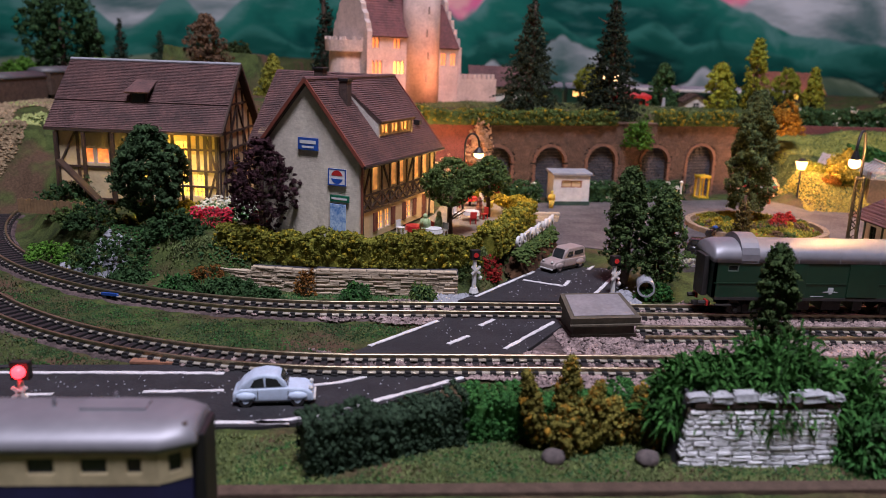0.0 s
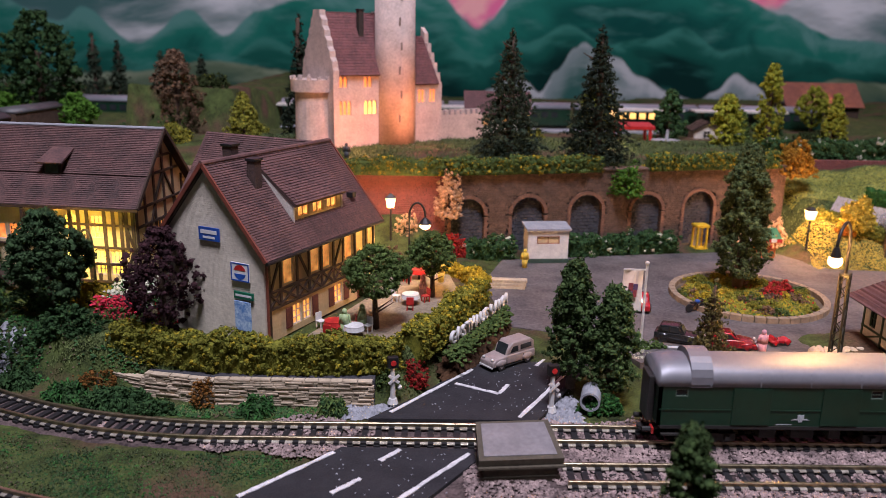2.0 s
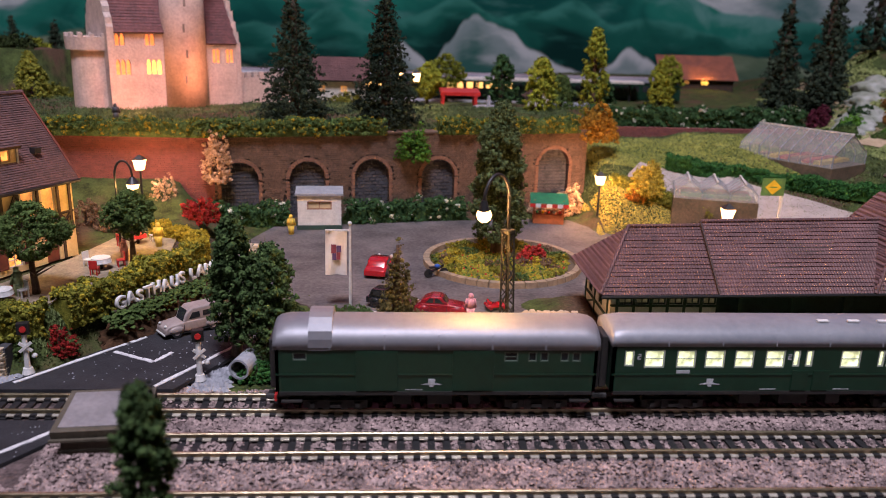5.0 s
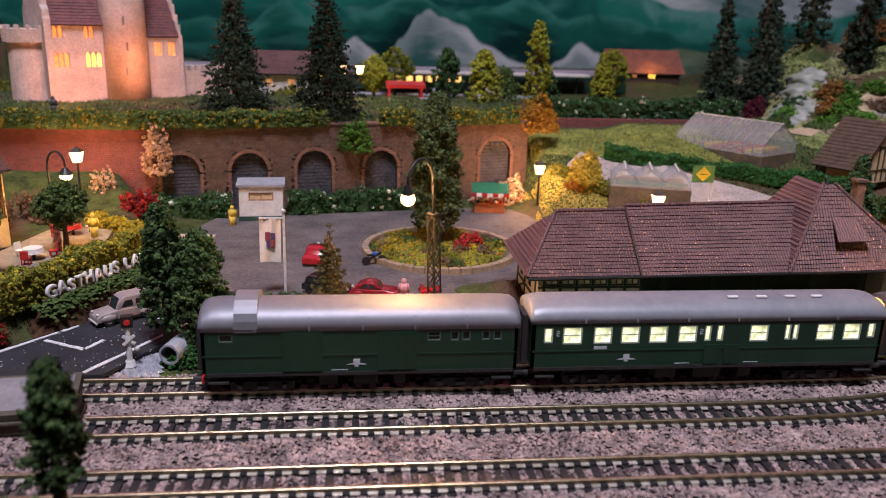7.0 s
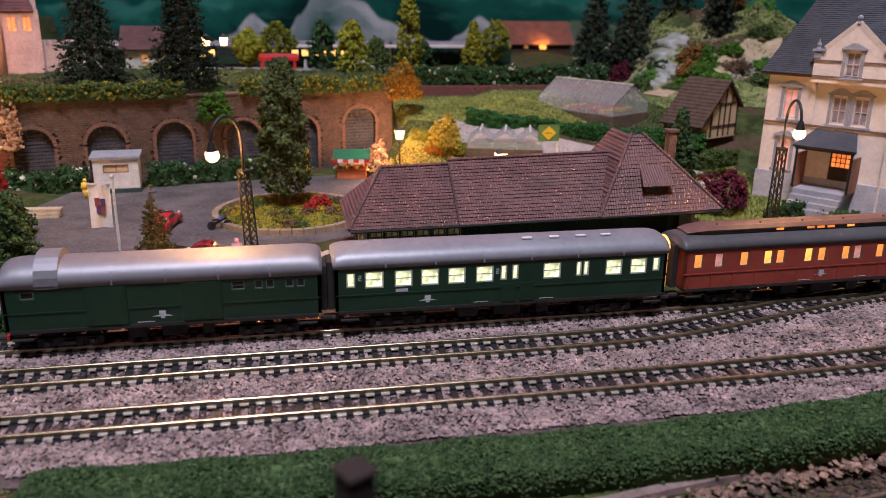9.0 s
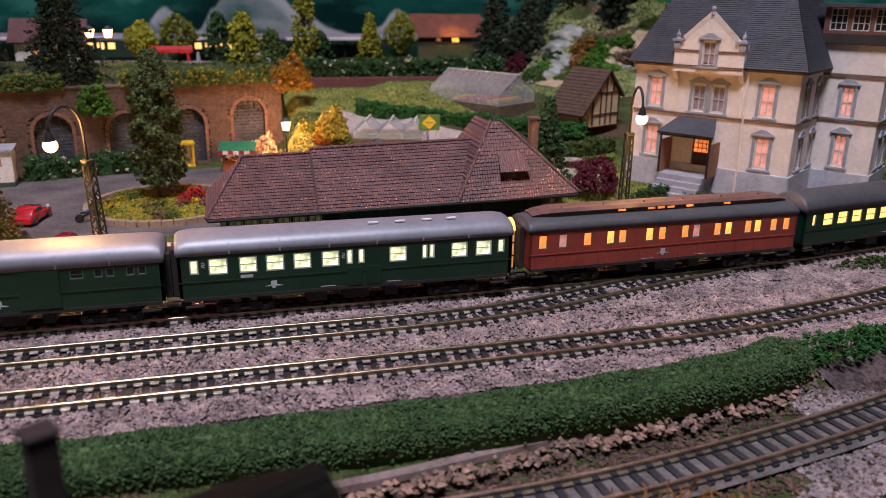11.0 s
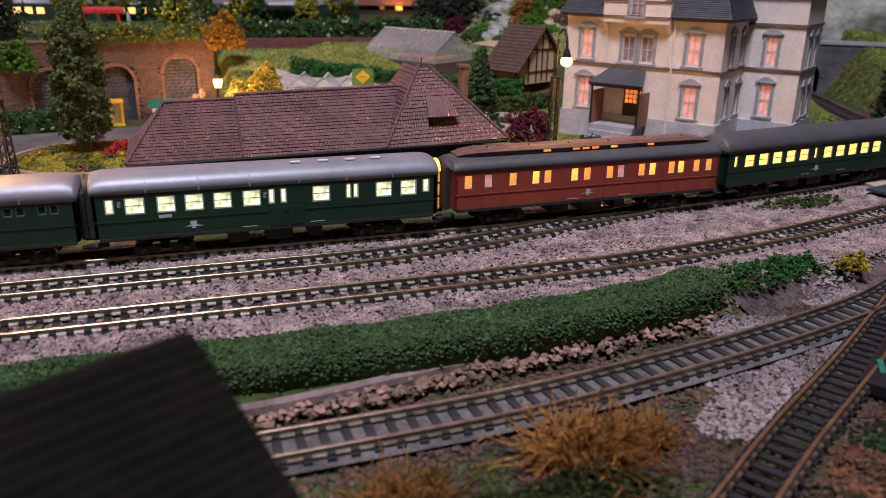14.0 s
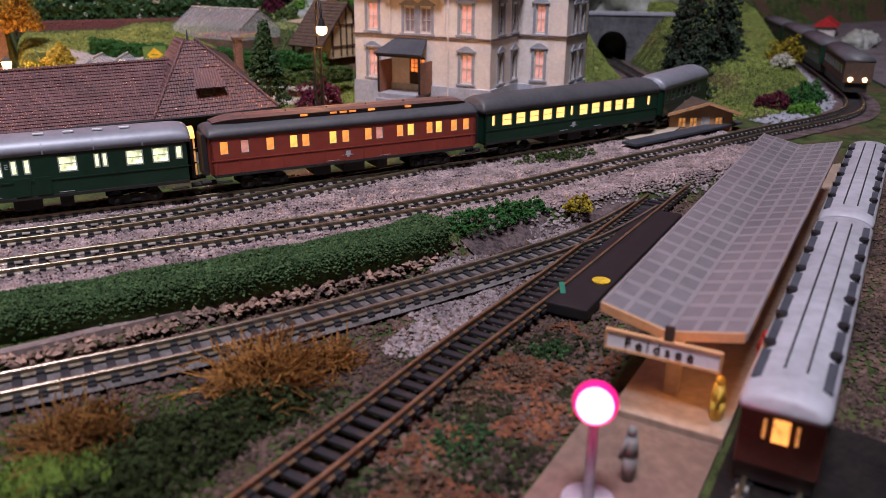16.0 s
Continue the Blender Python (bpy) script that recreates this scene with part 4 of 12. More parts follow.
def castle():
    c = thing("castle", -1.3, 54.55, 5.9, 34, "pale stone castle with a round tower and warm lit windows", "castle")
    W, D, E, R = 4.6, 4.2, 4.65, 8.4
    holes = [(0.45, 3.75, 1.05, 4.5), (2.2, 3.75, 2.8, 4.5), (0.4, 2.05, 1.3, 3.0), (2.2, 2.05, 3.15, 3.0)]
    wall(c, W, E, holes, M["castle"], P(0, 0, 0), t=0.25)
    for k, (x0, z0, x1, z1) in enumerate(holes):
        lancets(c, x0, z0, x1 - x0, z1 - z0, 2 if k < 2 else 3, 0.02, "lit_orange" if k != 3 else "lit_yellow")
    for x in (-0.0, W - 0.4):
        steps = [(-0.1, 0), (-0.1, E + 0.2)]
        for k in range(6):
            y, z = (D / 2) * (k + 1) / 6.5, E + (R - E) * (k + 1) / 6
            steps += [(y - D / 13, z - 0.25), (y - D / 13 + 0.02, z + 0.1)]
        steps = steps + [(D - y, z) for y, z in steps[::-1]]
        part("stepped_gable", prism(steps, 0.4, SIDE @ Matrix.Translation((0, -x - 0.4, 0))), M["castle"], c)
    part("rear_wall", box(0.4, D - 0.3, 0, W - 0.4, D, E), M["castle"], c)
    slope(c, [(0.4, -0.15, E - 0.1), (W - 0.4, -0.15, E - 0.1), (W - 0.4, D / 2, R), (0.4, D / 2, R)], 22, 20, M["castle_roof"], seed=41)
    slope(c, [(W - 0.4, D + 0.15, E - 0.1), (0.4, D + 0.15, E - 0.1), (0.4, D / 2, R), (W - 0.4, D / 2, R)], 22, 20, M["castle_roof"], seed=42)
    chimney(c, 2.7, 1.35, 6.6, 0.35, 1.9, M["brick_bed"])
    # gable side facing the farm: bay with battlements
    bay = part("round_bay", cone(1.25, 1.2, 3.6, -0.35, 1.9, 0.0, 28), M["castle"], c, smooth=False)
    part("parapet", cone(1.45, 1.5, 0.75, -0.35, 1.9, 3.5, 28), M["castle"], bay)
    for k in range(14):
        a = 2 * math.pi * k / 14
        part("merlon", box(-0.12, -0.1, 0, 0.12, 0.1, 0.25, 0.02), M["castle"], bay, at=P(-0.35 + 1.4 * math.cos(a), 1.9 + 1.4 * math.sin(a), 4.2, 0, 0, math.degrees(a) + 90))
    for y, z in ((1.9, 4.7), (1.5, 6.2)):
        window(c, 0.4, 0.8, P(-0.02, y + 0.2, z, 0, 0, -90), "lit_orange", "castle", 1, 1)
    # tower
    t = part("tower", cone(1.34, 1.28, 11.5, 4.6, 0.15, -0.1, 40), M["castle"], c, smooth=True)
    part("tower_crown", cone(1.42, 1.48, 0.8, 4.6, 0.15, 11.3, 40), M["castle"], t)
    part("tower_roof", cone(1.4, 0.05, 2.6, 4.6, 0.15, 12.1, 40), M["castle_roof"], t)
    for k in range(6):
        part("arrow_slit", box(-0.06, -1.335, 1.6 + 1.5 * k, 0.06, -1.0, 2.1 + 1.5 * k), M["castle_slit"], t, at=P(4.6, 0.15, 0, 0, 0, -18 + 5 * (k % 2)))
    # right wing and the crenellated wall
    holes = [(0.35, 2.65, 0.95, 3.6), (1.25, 2.65, 1.85, 3.6)]
    wall(c, 2.2, 4.0, holes, M["castle"], P(6.0, 0.1, 0), t=0.25, name="wing_wall")
    for x0, z0, x1, z1 in holes:
        window(c, x1 - x0, z1 - z0, P(6.0 + x0, 0.14, z0), "lit_orange", "castle", 2, 1, bar=0.07)
    steps = [(-0.05, 0), (-0.05, 4.0)] + [p for k in range(5) for p in ((1.9 * (k + 0.4) / 5, 4.0 + 3.2 * k / 5), (1.9 * (k + 0.5) / 5, 4.0 + 3.2 * (k + 1) / 5))] + [(2.2, 7.6), (2.2, 0)]
    part("stepped_gable", prism(steps, 0.3, SIDE @ Matrix.Translation((0.1, -8.25, 0))), M["castle"], c)
    slope(c, [(5.6, 0.0, 3.9), (8.0, 0.0, 3.9), (8.0, 2.1, 7.0), (5.6, 2.1, 7.0)], 18, 10, M["castle_roof"], seed=43)
    wl = part("curtain_wall", box(8.25, 0.3, -0.2, 12.0, 0.7, 1.75), M["castle"], c)
    for k in range(8):
        part("merlon", box(8.3 + 0.46 * k, 0.3, 1.75, 8.58 + 0.46 * k, 0.7, 2.1, 0.03), M["castle"], wl)
    return c


castle()
bulb(0.6, 52.9, 6.9, 0.007, (1.0, 0.34, 0.16), 0.3)
bulb(4.4, 54.6, 7.6, 0.008, (1.0, 0.34, 0.18), 0.3)


# ---- the villa ----
M["trim_brown"] = mat("brown_stone_moulding", (0.20, 0.13, 0.10), 0.8, colour2=(0.12, 0.08, 0.065), scale=150, bump=0.2)
M["curtain"] = mat("pale_mauve_curtain", (0.42, 0.34, 0.37), 0.8, colour2=(0.16, 0.13, 0.15), scale=160, amount=0.8)
M["trim_cream"] = mat("cream_stone_coping", (0.66, 0.60, 0.52), 0.8, colour2=(0.48, 0.43, 0.38), scale=150, bump=0.2)
M["plinth_blue"] = mat("pale_blue_grey_plinth", (0.48, 0.50, 0.56), 0.85, colour2=(0.32, 0.34, 0.39), scale=110, bump=0.3)
def villa():
    # origin at the front's left foot, x along the front
    s0 = -6.7
    ux, uy, wx, wy = 0.58, -0.815, 0.815, 0.58
    ox, oy = ux * s0 + wx * 59.95, uy * s0 + wy * 59.95
    v = thing("villa", ox, oy, 1.3, math.degrees(math.atan2(uy, ux)), "cream plaster villa with grey stone trim and a slate roof", "house")
    W, E = 8.4, 6.35
    x = lambda s: s - s0
    spots = [(-5.5, 4.1, 1.45), (0.25, 4.1, 1.45), (-5.5, 1.55, 1.5), (0.3, 1.55, 1.5), (-3.15, 4.05, 1.3), (-2.15, 4.05, 1.3)]
    holes = [(x(s) - 0.33, z, x(s) + 0.33, z + hh) for s, z, hh in spots] + [(x(-3.2), 1.2, x(-2.2), 2.75)]
    wall(v, W, E, holes, M["villa"], P(0, 0, 0), t=0.25)

    def dressed(parent, m, w, hh, pane):
        win = window(parent, w, hh, m, pane, "frame_white", 2, 2, bar=0.06)
        b = box(-0.16, -0.06, -0.05, -0.01, 0.06, hh + 0.1)
        box(w + 0.01, -0.06, -0.05, w + 0.16, 0.06, hh + 0.1, bm=b)
        box(-0.24, -0.12, -0.16, w + 0.24, 0.06, -0.05, 0.015, bm=b)
        box(-0.24, -0.13, hh + 0.1, w + 0.24, 0.06, hh + 0.19, 0.015, bm=b)
        prism([(-0.2, hh + 0.19), (w / 2 - 0.12, hh + 0.42), (w / 2 + 0.12, hh + 0.42), (w + 0.2, hh + 0.19)], 0.16, Matrix.Translation((0, -0.1, 0)), bm=b)
        part("surround", b, M["frame_grey"], win)
        return win

    for k, (x0, z0, x1, z1) in enumerate(holes[:6]):
        dressed(v, P(x0, 0.02, z0), x1 - x0, z1 - z0, "lit_pink" if k < 4 else "curtain")
    # plinth, string course, eaves, quoins
    part("plinth", box(-0.08, -0.1, -0.3, W + 0.08, 0.0, 1.3, 0.03), M["plinth_blue"], v)
    part("string_course", box(-0.06, -0.08, 3.80, W + 0.06, 0.0, 3.90, 0.02), M["trim_brown"], v)
    for c0, c1 in ((-0.2, x(-4.5)), (x(-0.95), W + 0.2)):
        part("cornice", box(c0, -0.2, E - 0.16, c1, 0.0, E, 0.03), M["trim_brown"], v)
    part("downpipe", cone(0.05, 0.05, E, x(-0.75), -0.1, 0, 8), M["villa"], v)
    # side walls
    D = 7.0
    wall(v, 4.3, E, [(0.8, 4.1, 1.35, 5.5), (2.6, 4.1, 3.15, 5.5), (0.8, 1.55, 1.35, 3.05), (2.6, 1.55, 3.15, 3.05)], M["villa"], P(W, 0.25, 0, 0, 0, 90), t=0.25, name="side_wall")
    for y in (0.8, 2.6):
        for z in (4.1, 1.55):
            dressed(v, P(W, 0.25, 0, 0, 0, 90) @ P(y, 0.02, z), 0.55, 1.45, "dark_pane")
    part("side_string", box(W, 0.0, 3.80, W + 0.08, 4.3, 3.90), M["trim_brown"], v)
    part("side_cornice", box(W, 0.0, E - 0.16, W + 0.2, 4.2, E), M["trim_brown"], v)
    part("side_plinth", box(W, 0.0, -0.3, W + 0.1, 4.3, 1.3), M["plinth_blue"], v)
    part("left_wall", box(0, 0.25, -0.3, 0.25, D, E), M["villa"], v)
    part("rear_wall", box(0.25, D - 0.25, -0.3, W, D, E), M["villa"], v)
    # middle gable
    g0, g1 = x(-4.5), x(-0.95)
    gm = (g0 + g1) / 2
    wall(v, g1 - g0, 1.5, [(1.45, 0.35, 2.1, 1.5)], M["villa"], P(g0, -0.42, E - 0.35), t=0.6, name="gable_wall", top=[(0, 1.5), (0.45, 1.6), ((g1 - g0) / 2, 2.75), (g1 - g0 - 0.45, 1.6), (g1 - g0, 1.5)])
    dressed(v, P(g0 + 1.45, -0.40, E + 0.02), 0.65, 1.13, "curtain")
    part("gable_band", box(g0, -0.48, E - 0.08, g1, -0.42, E + 0.0), M["trim_brown"], v)
    for s in (-1, 1):
        e0 = gm + s * (g1 - g0) / 2
        part("gable_coping", beam((e0 - s * 0.45, -0.38, E + 1.28), (gm, -0.38, E + 2.50), 0.10, 0.24), M["trim_cream"], v)
        part("gable_shoulder", box(min(e0 + s * 0.12, e0 - s * 0.5), -0.54, E + 1.12, max(e0 + s * 0.12, e0 - s * 0.5), -0.20, E + 1.24, 0.02), M["frame_grey"], v)
        part("gable_bracket", box(min(e0 + s * 0.04, e0 - s * 0.3), -0.49, E + 0.78, max(e0 + s * 0.04, e0 - s * 0.3), -0.42, E + 1.12, 0.03), M["frame_grey"], v)
        urn = cone(0.13, 0.05, 0.14, e0 - s * 0.12, -0.38, E + 1.24, 12)
        ball(0.11, e0 - s * 0.12, -0.38, E + 1.43, 2, 1.2, bm=urn)
        cone(0.05, 0.01, 0.2, e0 - s * 0.12, -0.38, E + 1.52, 8, bm=urn)
        part("gable_urn", urn, M["frame_grey"], v)
        part("gable_string", box(min(gm + s * 0.5, e0), -0.47, E + 0.66, max(gm + s * 0.5, e0), -0.42, E + 0.74), M["trim_brown"], v)
    top_urn = cone(0.12, 0.06, 0.2, gm, -0.38, E + 2.45, 10)
    ball(0.13, gm, -0.38, E + 2.72, 2, 1.0, bm=top_urn)
    part("gable_finial", top_urn, M["frame_grey"], v)
    for q in (g0 + 0.1, g1 - 0.1):
        part("bay_pilaster", box(q - 0.1, -0.08, 3.95, q + 0.1, 0.0, E - 0.35), M["villa"], v)
        part("bay_corbel", prism([(-0.42, E - 0.35), (0.0, E - 0.35), (0.0, E - 0.9)], 0.2, Matrix.Translation((q + 0.1, 0, 0)) @ SIDE), M["villa"], v)
    # roof: steep slate hip
    e, o = E, 0.35
    r = [(-o, -o, e), (W + o, -o, e), (W + o, D + o, e), (-o, D + o, e)]
    t = [(1.6, 2.0, e + 4.3), (W - 1.6, 2.0, e + 4.3), (W - 1.6, D - 2.0, e + 4.3), (1.6, D - 2.0, e + 4.3)]
    for k in range(4):
        slope(v, [r[k], r[(k + 1) % 4], t[(k + 1) % 4], t[k]], 46, 60, M["slate"], seed=51 + k)
    part("roof_deck", slab(t, 0.1), M["slate"], v)
    sl = part("gable_roof", slab([(g0 - 0.05, 0.12, E + 1.05), (gm, 0.12, E + 2.38), (gm, 3.0, E + 2.38), (g0 - 0.05, 3.0, E + 1.05)], 0.1), M["slate"], v)
    part("gable_roof", slab([(gm, 0.12, E + 2.38), (g1 + 0.05, 0.12, E + 1.05), (g1 + 0.05, 3.0, E + 1.05), (gm, 3.0, E + 2.38)], 0.1), M["slate"], v)
    part("ridge_urn", ball(0.22, 3.0, 2.0, e + 4.55, 2, 1.3), M["slate"], v)
    # porch with a tin roof, steps and a glazed door
    p0, p1 = x(-4.55), x(-1.6)
    part("porch_roof", slab([(p0, -1.5, 3.05), (p1, -1.5, 3.05), (p1 - 0.5, 0.0, 3.72), (p0 + 0.5, 0.0, 3.72)], 0.12), M["slate"], v)
    part("porch_beam", box(p0 + 0.1, -1.42, 2.85, p1 - 0.1, -1.3, 3.0), M["timber"], v)
    for q in (p0 + 0.2, p1 - 0.2):
        part("porch_post", cone(0.06, 0.06, 1.9, q, -1.35, 0.95, 8), M["black"], v)
        part("porch_side", box(q - 0.05, -1.3, 0.9, q + 0.05, 0.0, 2.6), M["brick_arch"], v)
    door = part("door", box(x(-3.2), 0.08, 1.2, x(-2.2), 0.16, 2.75), M["timber"], v)
    for i in range(4):
        for j in range(3):
            part("pane", box(x(-3.1) + 0.22 * i, 0.06, 1.95 + 0.24 * j, x(-3.1) + 0.22 * i + 0.17, 0.08, 2.14 + 0.24 * j), M["lit_orange"], door)
    for k in range(4):
        part("step", box(p0 + 0.3, -2.4 + 0.28 * k, -0.3, p1 - 0.3, -0.0, 0.15 + 0.26 * k, 0.02), M["frame_grey"], v)
    # set-back tower bay with a glazed timber gallery
    bx, by = W - 0.1, 3.7
    holes = [(1.1, 4.0, 1.65, 5.45), (1.1, 1.5, 1.65, 3.05)]
    wall(v, 2.9, 7.5, holes, M["villa"], P(bx, by, 0), t=0.25, name="bay_wall")
    for x0, z0, x1, z1 in holes:
        dressed(v, P(bx + x0, by + 0.02, z0), x1 - x0, z1 - z0, "lit_pink")
    wall(v, 3.4, 7.5, [(0.8, 4.0, 1.3, 5.4), (0.8, 1.5, 1.3, 3.0), (2.1, 4.0, 2.6, 5.4), (2.1, 1.5, 2.6, 3.0)], M["villa"], P(bx + 2.9, by + 0.25, 0, 0, 0, 90), t=0.25, name="bay_side")
    for y in (0.8, 2.1):
        for z in (4.0, 1.5):
            dressed(v, P(bx + 2.9, by + 0.25, 0, 0, 0, 90) @ P(y, 0.02, z), 0.5, 1.4, "dark_pane")
    part("bay_rear", box(bx, by + 3.4, -0.3, bx + 2.9, by + 3.65, 7.5), M["villa"], v)
    for z0, z1, bm_ in ((3.80, 3.90, "trim_brown"), (5.98, 6.1, "trim_brown"), (-0.3, 1.2, "plinth_blue")):
        part("bay_band", box(bx, by - 0.09, z0, bx + 2.99, by, z1), M[bm_], v)
        part("bay_band", box(bx + 2.9, by, z0, bx + 2.99, by + 3.6, z1), M[bm_], v)
    gal = part("gallery", box(bx - 0.2, by - 0.2, 7.5, bx + 3.1, by + 3.6, 8.0, 0.03), M["brick_bed"], v)
    wall(v, 3.3, 1.4, [(0.25 + 1.0 * k, 0.15, 1.05 + 1.0 * k, 1.2) for k in range(3)], M["gallery_wood"], P(bx - 0.2, by - 0.2, 8.0), t=0.15, name="gallery_front")
    for k in range(3):
        window(v, 0.8, 1.05, P(bx + 0.05 + 1.0 * k, by - 0.18, 8.15), "dark_pane", "frame_white", 3, 3, bar=0.05)
    part("gallery_side", box(bx + 2.95, by, 8.0, bx + 3.1, by + 3.6, 9.4), M["gallery_wood"], v)
    part("gallery_roof", slab([(bx - 0.5, by - 0.5, 9.4), (bx + 3.4, by - 0.5, 9.4), (bx + 3.4, by + 4, 9.4), (bx - 0.5, by + 4, 9.4)], 0.15), M["slate"], v)
    return v


M["gallery_wood"] = mat("red_brown_gallery_wood", (0.17, 0.07, 0.045), 0.7, scale=150, bump=0.3)
villa()


# ---- the station ----
M["st_wood"] = mat("dark_green_station_wood", (0.03, 0.07, 0.055), 0.7, scale=150)
M["roof_st"] = mat("maroon_station_roof", (0.175, 0.088, 0.086), 0.6, colour2=(0.095, 0.050, 0.050), scale=70, fine=900, bump=0.3, spread=0.10)


def pantile(m, pitch):
    """Adds the narrow upright rolls of pantiles to a roof's relief."""
    nt = m.node_tree
    b = nt.nodes["Principled BSDF"]
    w = nt.nodes.new("ShaderNodeTexWave")
    w.bands_direction = "X"
    w.inputs["Scale"].default_value = 0.314 / (pitch * U)
    w.inputs["Distortion"].default_value = 0.6
    nt.links.new(nt.nodes["Texture Coordinate"].outputs["Object"], w.inputs["Vector"])
    bp = nt.nodes.new("ShaderNodeBump")
    bp.inputs["Strength"].default_value = 0.5
    bp.inputs["Distance"].default_value = 0.0006
    nt.links.new(w.outputs["Fac"], bp.inputs["Height"])
    if b.inputs["Normal"].links:
        nt.links.new(b.inputs["Normal"].links[0].from_socket, bp.inputs["Normal"])
    nt.links.new(bp.outputs["Normal"], b.inputs["Normal"])


pantile(M["roof_st"], 0.11)
M["brick_chim"] = mat("sooty_chimney_brick", (0.20, 0.11, 0.08), 0.85, colour2=(0.08, 0.05, 0.04), scale=220, bump=0.5)


M["pane_cream"] = mat("cream_window_foil", (0.30, 0.30, 0.22), 0.5, colour2=(0.09, 0.09, 0.07), scale=300, glow=(1.0, 0.8, 0.4), strength=0.06, mottle=0.6)


def station():
    st = thing("station_building", 22.75, 31.8, 0.55, 0, "low half-timbered station building with a long maroon tiled roof", "station")
    E, R = 2.0, 4.0
    part("base_wall", box(0.5, 0.5, -0.2, 14.6, 4.3, 0.5), M["frame_grey"], st)
    wall(st, 4.0, 1.7, [(0.3 + 0.62 * k, 1.2, 0.78 + 0.62 * k, 1.55) for k in range(6)], M["white"], P(0.5, 0.5, 0.3), t=0.15, name="front_wall")
    for k in range(6):
        window(st, 0.48, 0.35, P(0.8 + 0.62 * k, 0.5, 1.5), "pane_cream", "st_wood", 2, 1)
    timber_bars = [(0.0, 0.05, 4.0, 0.05), (0, 0.75, 4.0, 0.75), (0, 1.15, 4.0, 1.15), (0, 1.62, 4.0, 1.62)] + [(0.62 * k + 0.23, 0.05, 0.62 * k + 0.23, 1.65) for k in range(7)] + [(0.25, 0.1, 0.8, 0.7), (3.3, 0.7, 3.9, 0.1)]
    for k, (x0, z0, x1, z1) in enumerate(timber_bars):
        part("timber", beam((x0, 0, z0), (x1, 0, z1), 0.10, 0.08), M["st_wood"], st, at=P(0.5, 0.5 + 0.002 * (k % 3), 0.3))
    part("porch_wall", box(4.5, 1.6, 0.3, 14.3, 1.75, 2.0), M["st_wood"], st)
    for k in range(5):
        part("porch_post", box(5.2 + 2.0 * k, 0.45, 0.3, 5.38 + 2.0 * k, 0.62, 2.0), M["st_wood"], st)
        window(st, 0.8, 0.9, P(5.9 + 1.8 * k, 1.56, 0.7), "lit_dim" if k % 2 else "dark_pane", "st_wood", 2, 2)
    wall(st, 3.5, 1.7, [(0.5, 0.7, 1.0, 1.4), (2.0, 0.7, 2.5, 1.4)], M["white"], P(0.5, 4.15, 0.3, 0, 0, -90), t=0.15, name="end_wall")
    for y in (0.5, 2.0):
        window(st, 0.5, 0.7, P(0.5, 4.15 - y, 1.0, 0, 0, -90), "dark_pane", "st_wood", 2, 2)
    for k, (x0, z0, x1, z1) in enumerate([(0, 0.6, 3.5, 0.6), (0, 1.55, 3.5, 1.55), (0.1, 0, 0.1, 1.7), (1.5, 0, 1.5, 1.7), (3.3, 0, 3.3, 1.7), (0.15, 0.05, 1.4, 0.55)]):
        part("timber", beam((x0, 0, z0), (x1, 0, z1), 0.1, 0.08), M["st_wood"], st, at=P(0.5, 4.15, 0.3, 0, 0, -90))
    part("rear_wall", box(0.65, 4.15, 0.3, 14.3, 4.3, 2.0), M["white"], st)
    part("end_wall", box(14.3, 0.6, 0.3, 14.45, 4.15, 2.0), M["white"], st)
    # roofs: hipped west part, main part a touch higher, then the pavilion
    slope(st, [(-0.05, 0, E), (4.2, 0, E + 0.05), (4.2, 2.35, R - 0.05), (1.45, 2.35, R - 0.12)], 19, 2, M["roof_st"], 61)
    slope(st, [(-0.05, 4.7, E), (-0.05, 0, E), (1.45, 2.35, R - 0.12)], 19, 2, M["roof_st"], 62)
    slope(st, [(4.2, 4.7, E + 0.05), (-0.05, 4.7, E), (1.45, 2.35, R - 0.12), (4.2, 2.35, R - 0.05)], 19, 2, M["roof_st"], 63)
    slope(st, [(4.2, -0.12, E + 0.07), (9.9, -0.12, E + 0.12), (11.4, 2.35, R + 0.3), (4.2, 2.35, R + 0.1)], 19, 3, M["roof_st"], 64)
    slope(st, [(11.6, 4.8, E + 0.1), (4.2, 4.8, E + 0.07), (4.2, 2.35, R + 0.1), (11.6, 2.35, R + 0.3)], 19, 3, M["roof_st"], 65)
    part("roof_step", slab([(4.18, -0.12, E + 0.14), (4.24, -0.12, E + 0.14), (4.24, 2.35, R + 0.16), (4.18, 2.35, R + 0.16)], 0.25), M["roof_under"], st)
    ax, ay, az = 11.9, 1.55, 5.2
    slope(st, [(9.9, -0.18, E + 0.15), (15.25, -0.18, E + 0.35), (12.2, 1.55, az), (11.7, 1.55, az)], 21, 2, M["roof_st"], 66)
    slope(st, [(9.9, 4.9, E + 0.15), (9.9, -0.18, E + 0.15), (11.7, 1.55, az), (11.7, 3.4, az)], 21, 2, M["roof_st"], 67)
    slope(st, [(15.25, -0.18, E + 0.35), (15.25, 4.9, E + 0.35), (13.8, 3.0, 4.35), (12.2, 1.55, az)], 21, 2, M["roof_st"], 68)
    slope(st, [(15.25, 4.9, E + 0.35), (9.9, 4.9, E + 0.15), (11.7, 3.4, az), (13.8, 3.0, 4.35)], 21, 2, M["roof_st"], 69)
